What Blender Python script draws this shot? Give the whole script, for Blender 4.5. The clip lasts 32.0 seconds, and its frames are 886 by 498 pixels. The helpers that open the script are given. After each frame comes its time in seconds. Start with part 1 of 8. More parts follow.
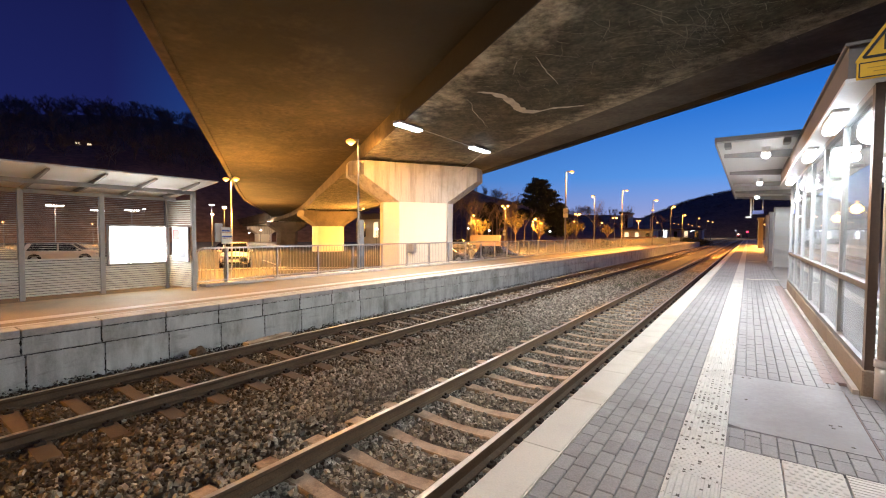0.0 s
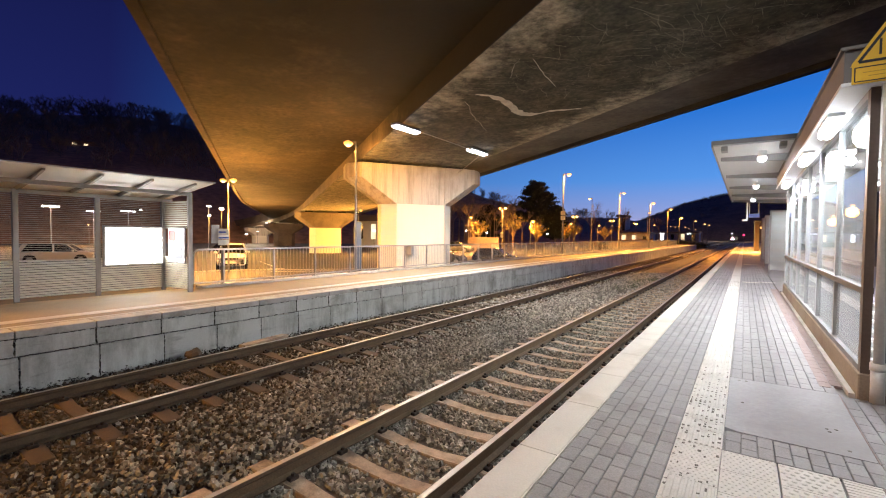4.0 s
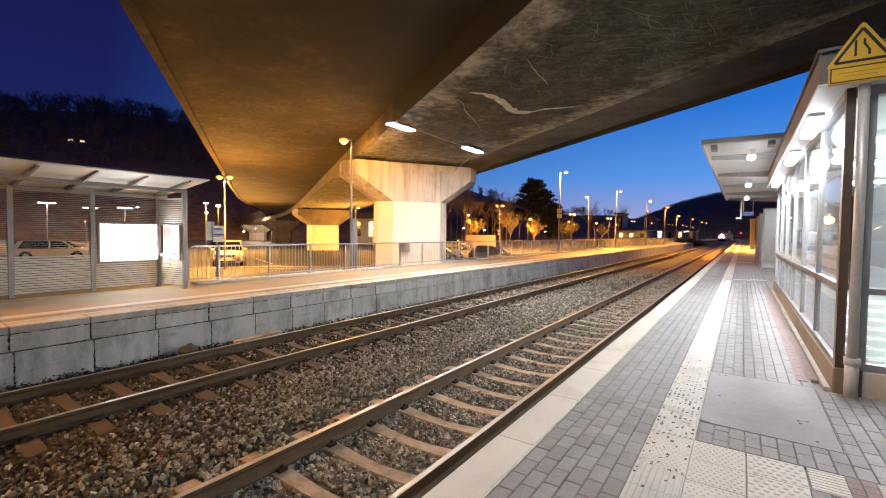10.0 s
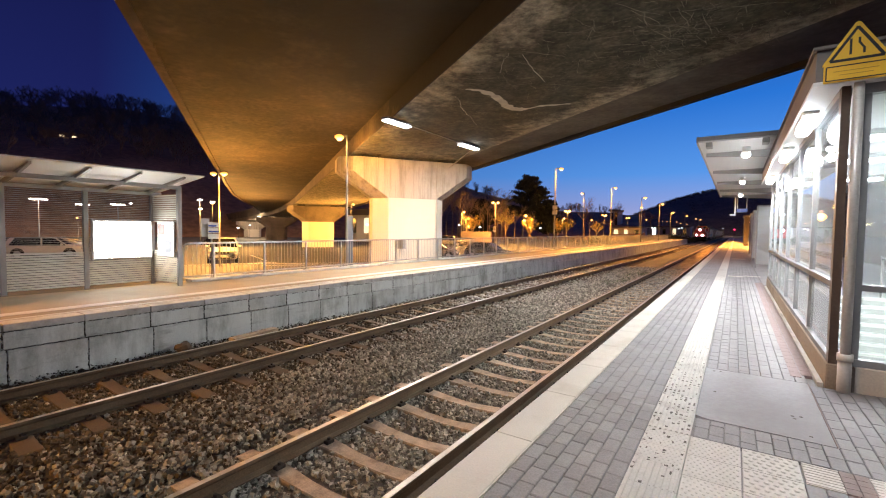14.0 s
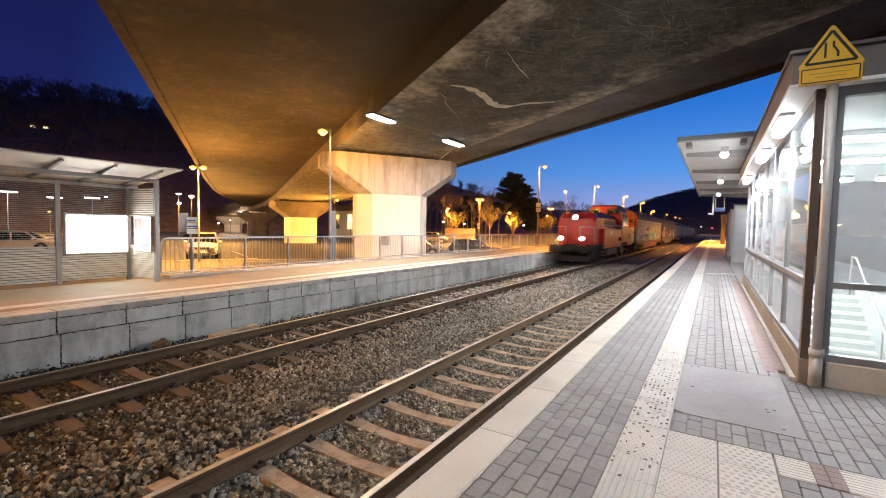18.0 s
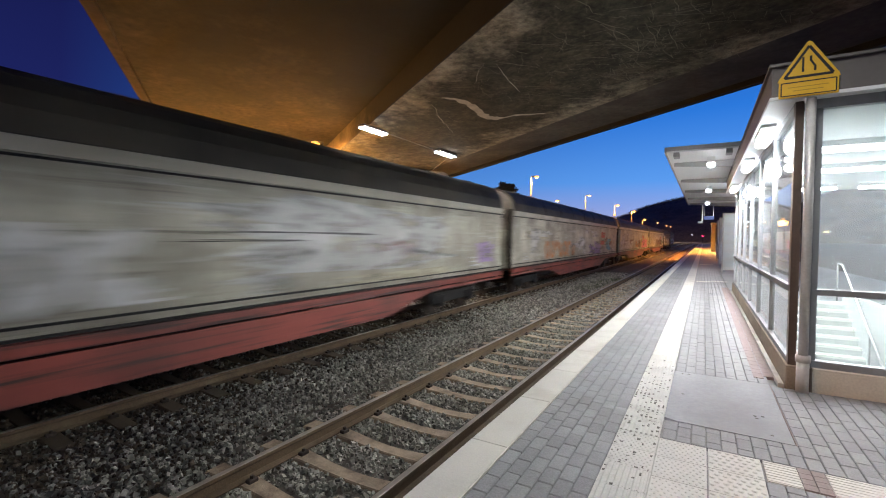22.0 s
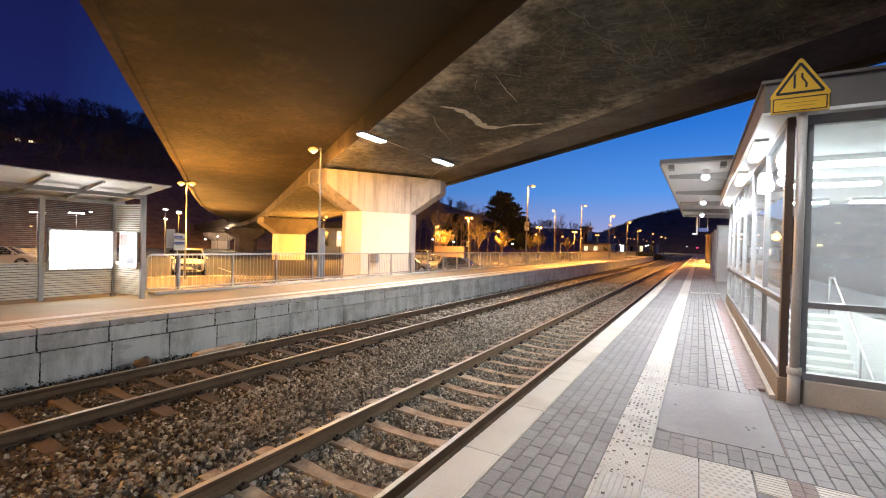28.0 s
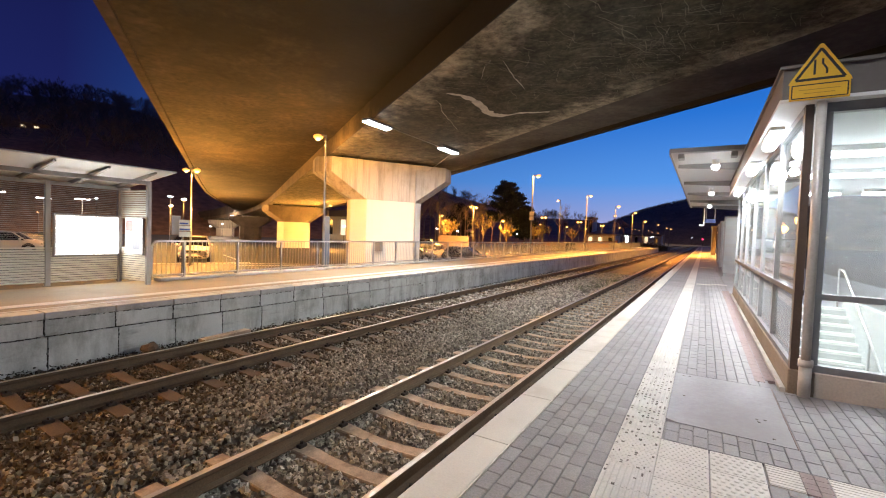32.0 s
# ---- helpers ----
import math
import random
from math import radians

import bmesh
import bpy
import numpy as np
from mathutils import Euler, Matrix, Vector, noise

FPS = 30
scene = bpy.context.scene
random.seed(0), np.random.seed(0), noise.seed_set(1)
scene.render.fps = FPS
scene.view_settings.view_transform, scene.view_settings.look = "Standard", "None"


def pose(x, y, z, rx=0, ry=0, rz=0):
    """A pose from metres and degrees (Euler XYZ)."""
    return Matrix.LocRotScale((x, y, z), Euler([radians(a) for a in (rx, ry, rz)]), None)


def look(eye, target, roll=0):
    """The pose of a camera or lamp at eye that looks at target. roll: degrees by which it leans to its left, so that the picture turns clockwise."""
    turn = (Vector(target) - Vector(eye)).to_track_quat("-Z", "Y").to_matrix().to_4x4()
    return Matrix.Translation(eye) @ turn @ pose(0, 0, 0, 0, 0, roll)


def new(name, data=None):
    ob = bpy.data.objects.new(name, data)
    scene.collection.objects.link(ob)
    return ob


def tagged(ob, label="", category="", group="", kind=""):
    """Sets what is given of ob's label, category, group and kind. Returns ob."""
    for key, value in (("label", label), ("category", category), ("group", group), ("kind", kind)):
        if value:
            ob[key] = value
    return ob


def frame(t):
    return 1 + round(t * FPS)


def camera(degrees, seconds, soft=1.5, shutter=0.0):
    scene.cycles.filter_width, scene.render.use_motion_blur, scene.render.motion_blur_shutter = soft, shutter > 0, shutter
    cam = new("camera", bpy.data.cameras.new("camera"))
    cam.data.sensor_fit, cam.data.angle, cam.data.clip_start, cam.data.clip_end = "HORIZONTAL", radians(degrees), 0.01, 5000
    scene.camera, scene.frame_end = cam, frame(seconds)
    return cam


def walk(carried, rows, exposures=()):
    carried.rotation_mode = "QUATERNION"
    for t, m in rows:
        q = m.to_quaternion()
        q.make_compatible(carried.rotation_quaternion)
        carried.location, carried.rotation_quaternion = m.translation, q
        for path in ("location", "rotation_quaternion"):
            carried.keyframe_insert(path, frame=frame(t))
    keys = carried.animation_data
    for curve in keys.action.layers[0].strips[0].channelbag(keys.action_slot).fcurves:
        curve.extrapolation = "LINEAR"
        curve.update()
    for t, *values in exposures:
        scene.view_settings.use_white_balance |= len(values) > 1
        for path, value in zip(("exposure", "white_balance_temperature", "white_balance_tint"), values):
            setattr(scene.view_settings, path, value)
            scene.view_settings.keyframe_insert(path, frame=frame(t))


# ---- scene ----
cam = camera(90.9, 32.0, soft=1.1, shutter=0.66)
PATH = [
    (0, (3.029, -3.772, 2.295), (1.883, -2.134, 2.224), 0.4),
    (0.5, (3.038, -3.778, 2.3), (1.889, -2.143, 2.232), 0.4),
    (1, (3.038, -3.779, 2.296), (1.888, -2.144, 2.231), 0.4),
    (1.5, (3.04, -3.778, 2.301), (1.891, -2.143, 2.237), 0.4),
    (2, (3.041, -3.776, 2.298), (1.893, -2.139, 2.236), 0.4),
    (2.5, (3.034, -3.772, 2.299), (1.889, -2.134, 2.238), 0.4),
    (3, (3.035, -3.768, 2.297), (1.892, -2.128, 2.237), 0.4),
    (3.5, (3.03, -3.764, 2.297), (1.891, -2.122, 2.235), 0.5),
    (5.5, (3.025, -3.761, 2.293), (1.897, -2.11, 2.24), 0.6),
    (6, (3.021, -3.772, 2.3), (1.9, -2.116, 2.247), 0.5),
    (6.5, (3.026, -3.771, 2.3), (1.909, -2.112, 2.246), 0.5),
    (7, (3.029, -3.759, 2.296), (1.918, -2.097, 2.237), 0.4),
    (7.5, (3.031, -3.775, 2.297), (1.923, -2.112, 2.227), 0.4),
    (8, (3.086, -3.769, 2.294), (1.977, -2.107, 2.217), 0.5),
    (8.5, (3.143, -3.732, 2.292), (2.032, -2.071, 2.212), 0.8),
    (9, (3.17, -3.727, 2.291), (2.055, -2.069, 2.21), 0.9),
    (9.5, (3.166, -3.751, 2.295), (2.042, -2.099, 2.217), 0.9),
    (10, (3.183, -3.766, 2.293), (2.053, -2.117, 2.22), 0.7),
    (10.5, (3.182, -3.78, 2.3), (2.056, -2.129, 2.229), 0.6),
    (11, (3.181, -3.776, 2.3), (2.058, -2.123, 2.227), 0.6),
    (11.5, (3.18, -3.781, 2.299), (2.059, -2.127, 2.223), 0.6),
    (12, (3.173, -3.783, 2.3), (2.054, -2.127, 2.219), 0.7),
    (12.5, (3.171, -3.777, 2.297), (2.054, -2.12, 2.213), 0.7),
    (13, (3.165, -3.773, 2.295), (2.051, -2.115, 2.208), 0.7),
    (13.5, (3.167, -3.769, 2.296), (2.054, -2.11, 2.208), 0.7),
    (14, (3.165, -3.777, 2.299), (2.053, -2.117, 2.211), 0.7),
    (14.5, (3.166, -3.779, 2.299), (2.056, -2.118, 2.211), 0.8),
    (16.5, (3.154, -3.769, 2.294), (2.071, -2.09, 2.199), 1.0),
    (17, (3.153, -3.771, 2.296), (2.08, -2.086, 2.198), 1.0),
    (17.5, (3.153, -3.77, 2.295), (2.091, -2.079, 2.196), 1.1),
    (18, (3.159, -3.765, 2.295), (2.109, -2.066, 2.193), 1.1),
    (18.5, (3.164, -3.76, 2.296), (2.129, -2.052, 2.193), 1.1),
    (19, (3.169, -3.754, 2.297), (2.143, -2.04, 2.194), 1.1),
    (19.5, (3.18, -3.752, 2.298), (2.156, -2.037, 2.2), 0.9),
    (20, (3.181, -3.761, 2.306), (2.158, -2.045, 2.215), 0.8),
    (20.5, (3.192, -3.769, 2.302), (2.168, -2.053, 2.222), 0.7),
    (21, (3.203, -3.78, 2.306), (2.178, -2.064, 2.235), 0.6),
    (21.5, (3.203, -3.789, 2.308), (2.177, -2.073, 2.247), 0.6),
    (22, (3.196, -3.792, 2.309), (2.17, -2.076, 2.254), 0.6),
    (22.5, (3.197, -3.799, 2.31), (2.172, -2.082, 2.261), 0.6),
    (23, (3.197, -3.802, 2.308), (2.171, -2.086, 2.262), 0.6),
    (23.5, (3.205, -3.806, 2.313), (2.179, -2.09, 2.268), 0.7),
    (24, (3.212, -3.807, 2.304), (2.186, -2.091, 2.263), 0.7),
    (24.5, (3.213, -3.812, 2.311), (2.187, -2.095, 2.272), 0.7),
    (25, (3.209, -3.805, 2.311), (2.185, -2.087, 2.274), 0.7),
    (25.5, (3.211, -3.809, 2.309), (2.189, -2.09, 2.272), 0.8),
    (27.5, (3.211, -3.82, 2.31), (2.198, -2.095, 2.288), 1.2),
    (28, (3.209, -3.818, 2.311), (2.198, -2.093, 2.291), 1.5),
    (28.5, (3.2, -3.809, 2.304), (2.188, -2.084, 2.281), 1.7),
    (29, (3.189, -3.801, 2.304), (2.177, -2.076, 2.274), 1.8),
    (29.5, (3.173, -3.789, 2.297), (2.161, -2.064, 2.26), 1.9),
    (30, (3.169, -3.786, 2.299), (2.155, -2.062, 2.256), 1.9),
    (30.5, (3.163, -3.795, 2.297), (2.148, -2.071, 2.247), 1.9),
    (31, (3.153, -3.792, 2.293), (2.137, -2.071, 2.237), 2.0),
    (31.5, (3.148, -3.795, 2.293), (2.129, -2.075, 2.23), 2.0),
    (32, (3.145, -3.791, 2.291), (2.121, -2.075, 2.222), 2.0),
]
walk(cam, [(t, look(eye, target, roll)) for t, eye, target, roll in PATH], ((0.0, 0.07, 6200, 10), (18.6, 0.07, 6200, 10), (19.6, 0.16, 6200, 10), (25.6, 0.16, 6200, 10), (26.8, 0.07, 6200, 10), (32.0, 0.07, 6200, 10)))

# ---- world, large lights ----
def node_world():
    w = bpy.data.worlds.new("dusk_sky")
    scene.world = w
    w.use_nodes = True
    nt = w.node_tree
    nt.nodes.clear()
    out = nt.nodes.new("ShaderNodeOutputWorld")
    bg = nt.nodes.new("ShaderNodeBackground")
    tc = nt.nodes.new("ShaderNodeTexCoord")
    sep = nt.nodes.new("ShaderNodeSeparateXYZ")
    ramp = nt.nodes.new("ShaderNodeValToRGB")
    e = ramp.color_ramp.elements
    e[0].position, e[0].color = 0.0, (0.40, 0.34, 0.52, 1)
    e[1].position, e[1].color = 1.0, (0.008, 0.009, 0.06, 1)
    for p, c in ((0.05, (0.24, 0.29, 0.54, 1)), (0.12, (0.085, 0.25, 0.62, 1)), (0.25, (0.022, 0.142, 0.51, 1)), (0.45, (0.015, 0.030, 0.20, 1))):
        k = e.new(p)
        k.color = c
    # the western side keeps the afterglow, the far side is darker
    dot = nt.nodes.new("ShaderNodeVectorMath")
    dot.operation = "DOT_PRODUCT"
    dot.inputs[1].default_value = (0.25, 0.97, 0.0)
    rng = nt.nodes.new("ShaderNodeMapRange")
    rng.inputs["From Min"].default_value, rng.inputs["From Max"].default_value = 0.06, 0.95
    rng.inputs["To Min"].default_value, rng.inputs["To Max"].default_value = 0.0, 1.0
    mul = nt.nodes.new("ShaderNodeMix")
    mul.data_type = "RGBA"
    side = nt.nodes.new("ShaderNodeValToRGB")
    s = side.color_ramp.elements
    s[0].position, s[0].color = 0.12, (0.011, 0.015, 0.095, 1)
    s[1].position, s[1].color = 0.60, (0.004, 0.0045, 0.030, 1)
    nt.links.new(sep.outputs["Z"], side.inputs[0])
    nt.links.new(side.outputs[0], mul.inputs["A"])
    nt.links.new(tc.outputs["Generated"], sep.inputs[0])
    nt.links.new(sep.outputs["Z"], ramp.inputs[0])
    nt.links.new(tc.outputs["Generated"], dot.inputs[0])
    nt.links.new(dot.outputs["Value"], rng.inputs["Value"])
    nt.links.new(ramp.outputs[0], mul.inputs["B"])
    nt.links.new(rng.outputs[0], mul.inputs[0])
    nt.links.new(mul.outputs["Result"], bg.inputs["Color"])
    bg.inputs["Strength"].default_value = 1.2
    nt.links.new(bg.outputs[0], out.inputs[0])


node_world()

SODIUM = (1.0, 0.43, 0.07)
COOL = (1.0, 0.98, 0.95)


def lamp(name, kind, place, watts, colour, size=0.3, target=None, size_y=None, spot=None, blend=0.6):
    d = bpy.data.lights.new(name, kind)
    d.energy, d.color = watts, colour
    if kind == "AREA":
        d.size = size
        if size_y:
            d.shape, d.size_y = "RECTANGLE", size_y
    else:
        d.shadow_soft_size = size
    if kind == "SPOT":
        d.spot_size, d.spot_blend = radians(spot or 140), blend
    ob = new(name, d)
    ob.matrix_world = look(place, target) if target else pose(*place)
    return ob


# ---- materials ----
def material(name, colour, rough=0.7, metal=0.0, vary=0.25, scale=3.0, grain=40.0, bump=0.2, dirt=None, dirt_amount=0.0, space="world", emit=None, power=0.0, island=0.0):
    """A surface with variation at two scales, bump, and stains of a second colour."""
    m = bpy.data.materials.new(name)
    m.use_nodes = True
    nt = m.node_tree
    b = nt.nodes["Principled BSDF"]
    b.inputs["Roughness"].default_value, b.inputs["Metallic"].default_value = rough, metal
    if space == "world":
        src = nt.nodes.new("ShaderNodeNewGeometry").outputs["Position"]
    else:
        src = nt.nodes.new("ShaderNodeTexCoord").outputs["Object"]
    big, fine = nt.nodes.new("ShaderNodeTexNoise"), nt.nodes.new("ShaderNodeTexNoise")
    big.inputs["Scale"].default_value, big.inputs["Detail"].default_value = scale, 6.0
    fine.inputs["Scale"].default_value, fine.inputs["Detail"].default_value = grain, 4.0
    info = nt.nodes.new("ShaderNodeObjectInfo")
    add = nt.nodes.new("ShaderNodeMath")
    add.operation = "ADD"
    mean = nt.nodes.new("ShaderNodeMath")
    mean.operation = "MULTIPLY_ADD"
    mean.inputs[1].default_value, mean.inputs[2].default_value = 0.5, 0.0
    nt.links.new(src, big.inputs["Vector"])
    nt.links.new(src, fine.inputs["Vector"])
    nt.links.new(big.outputs["Fac"], add.inputs[0])
    nt.links.new(fine.outputs["Fac"], add.inputs[1])
    nt.links.new(add.outputs[0], mean.inputs[0])
    tint = nt.nodes.new("ShaderNodeMath")
    tint.operation = "MULTIPLY_ADD"
    tint.inputs[1].default_value, tint.inputs[2].default_value = 0.16, -0.08
    if island:
        nt.links.new(nt.nodes.new("ShaderNodeNewGeometry").outputs["Random Per Island"], tint.inputs[0])
        tint.inputs[1].default_value, tint.inputs[2].default_value = island, -island / 2
    else:
        nt.links.new(info.outputs["Random"], tint.inputs[0])
    both = nt.nodes.new("ShaderNodeMath")
    both.operation = "ADD"
    nt.links.new(mean.outputs[0], both.inputs[0])
    nt.links.new(tint.outputs[0], both.inputs[1])
    ramp = nt.nodes.new("ShaderNodeValToRGB")
    lo = [max(0.0, c * (1 - vary)) for c in colour]
    hi = [min(1.0, c * (1 + vary)) for c in colour]
    ramp.color_ramp.elements[0].position, ramp.color_ramp.elements[0].color = 0.3, (*lo, 1)
    ramp.color_ramp.elements[1].position, ramp.color_ramp.elements[1].color = 0.7, (*hi, 1)
    nt.links.new(both.outputs[0], ramp.inputs[0])
    col = ramp.outputs[0]
    if dirt:
        stain = nt.nodes.new("ShaderNodeTexNoise")
        stain.inputs["Scale"].default_value, stain.inputs["Detail"].default_value, stain.inputs["Roughness"].default_value = scale * 0.6, 8.0, 0.65
        nt.links.new(src, stain.inputs["Vector"])
        sr = nt.nodes.new("ShaderNodeMapRange")
        sr.inputs["From Min"].default_value, sr.inputs["From Max"].default_value = 0.62 - dirt_amount * 0.3, 0.75
        nt.links.new(stain.outputs["Fac"], sr.inputs["Value"])
        mx = nt.nodes.new("ShaderNodeMix")
        mx.data_type = "RGBA"
        mx.inputs["B"].default_value = (*dirt, 1)
        nt.links.new(sr.outputs[0], mx.inputs[0])
        nt.links.new(col, mx.inputs["A"])
        col = mx.outputs["Result"]
    nt.links.new(col, b.inputs["Base Color"])
    if bump:
        bp = nt.nodes.new("ShaderNodeBump")
        bp.inputs["Strength"].default_value, bp.inputs["Distance"].default_value = bump, 0.01
        nt.links.new(fine.outputs["Fac"], bp.inputs["Height"])
        nt.links.new(bp.outputs[0], b.inputs["Normal"])
    rr = nt.nodes.new("ShaderNodeMapRange")
    rr.inputs["To Min"].default_value, rr.inputs["To Max"].default_value = max(0.03, rough - 0.12), min(1.0, rough + 0.12)
    nt.links.new(big.outputs["Fac"], rr.inputs["Value"])
    nt.links.new(rr.outputs[0], b.inputs["Roughness"])
    if emit:
        b.inputs["Emission Color"].default_value, b.inputs["Emission Strength"].default_value = (*emit, 1), power
    return m


def glow(name, colour, power):
    m = bpy.data.materials.new(name)
    m.use_nodes = True
    b = m.node_tree.nodes["Principled BSDF"]
    b.inputs["Base Color"].default_value = (0.8, 0.8, 0.8, 1)
    b.inputs["Emission Color"].default_value, b.inputs["Emission Strength"].default_value = (*colour, 1), power
    return m


def glass(name, tint=(0.92, 0.97, 0.96), rough=0.02, alpha=0.2, haze=0.07):
    """A thin pane: mostly clear, with a mirror-like reflection."""
    m = bpy.data.materials.new(name)
    m.use_nodes = True
    nt = m.node_tree
    nt.nodes.remove(nt.nodes["Principled BSDF"])
    out = nt.nodes["Material Output"]
    tr, gl, mix, fr = (nt.nodes.new("ShaderNode" + n) for n in ("BsdfTransparent", "BsdfGlossy", "MixShader", "Fresnel"))
    tr.inputs["Color"].default_value = (*tint, 1)
    df = nt.nodes.new("ShaderNodeBsdfTranslucent")
    df.inputs["Color"].default_value = (0.85, 0.9, 0.92, 1)
    haze_mix = nt.nodes.new("ShaderNodeMixShader")
    haze_mix.inputs[0].default_value = haze
    nt.links.new(tr.outputs[0], haze_mix.inputs[1])
    nt.links.new(df.outputs[0], haze_mix.inputs[2])
    gl.inputs["Roughness"].default_value = rough
    fr.inputs["IOR"].default_value = 1.5 + alpha
    nt.links.new(fr.outputs[0], mix.inputs[0])
    nt.links.new(haze_mix.outputs[0], mix.inputs[1])
    nt.links.new(gl.outputs[0], mix.inputs[2])
    nt.links.new(mix.outputs[0], out.inputs[0])
    return m


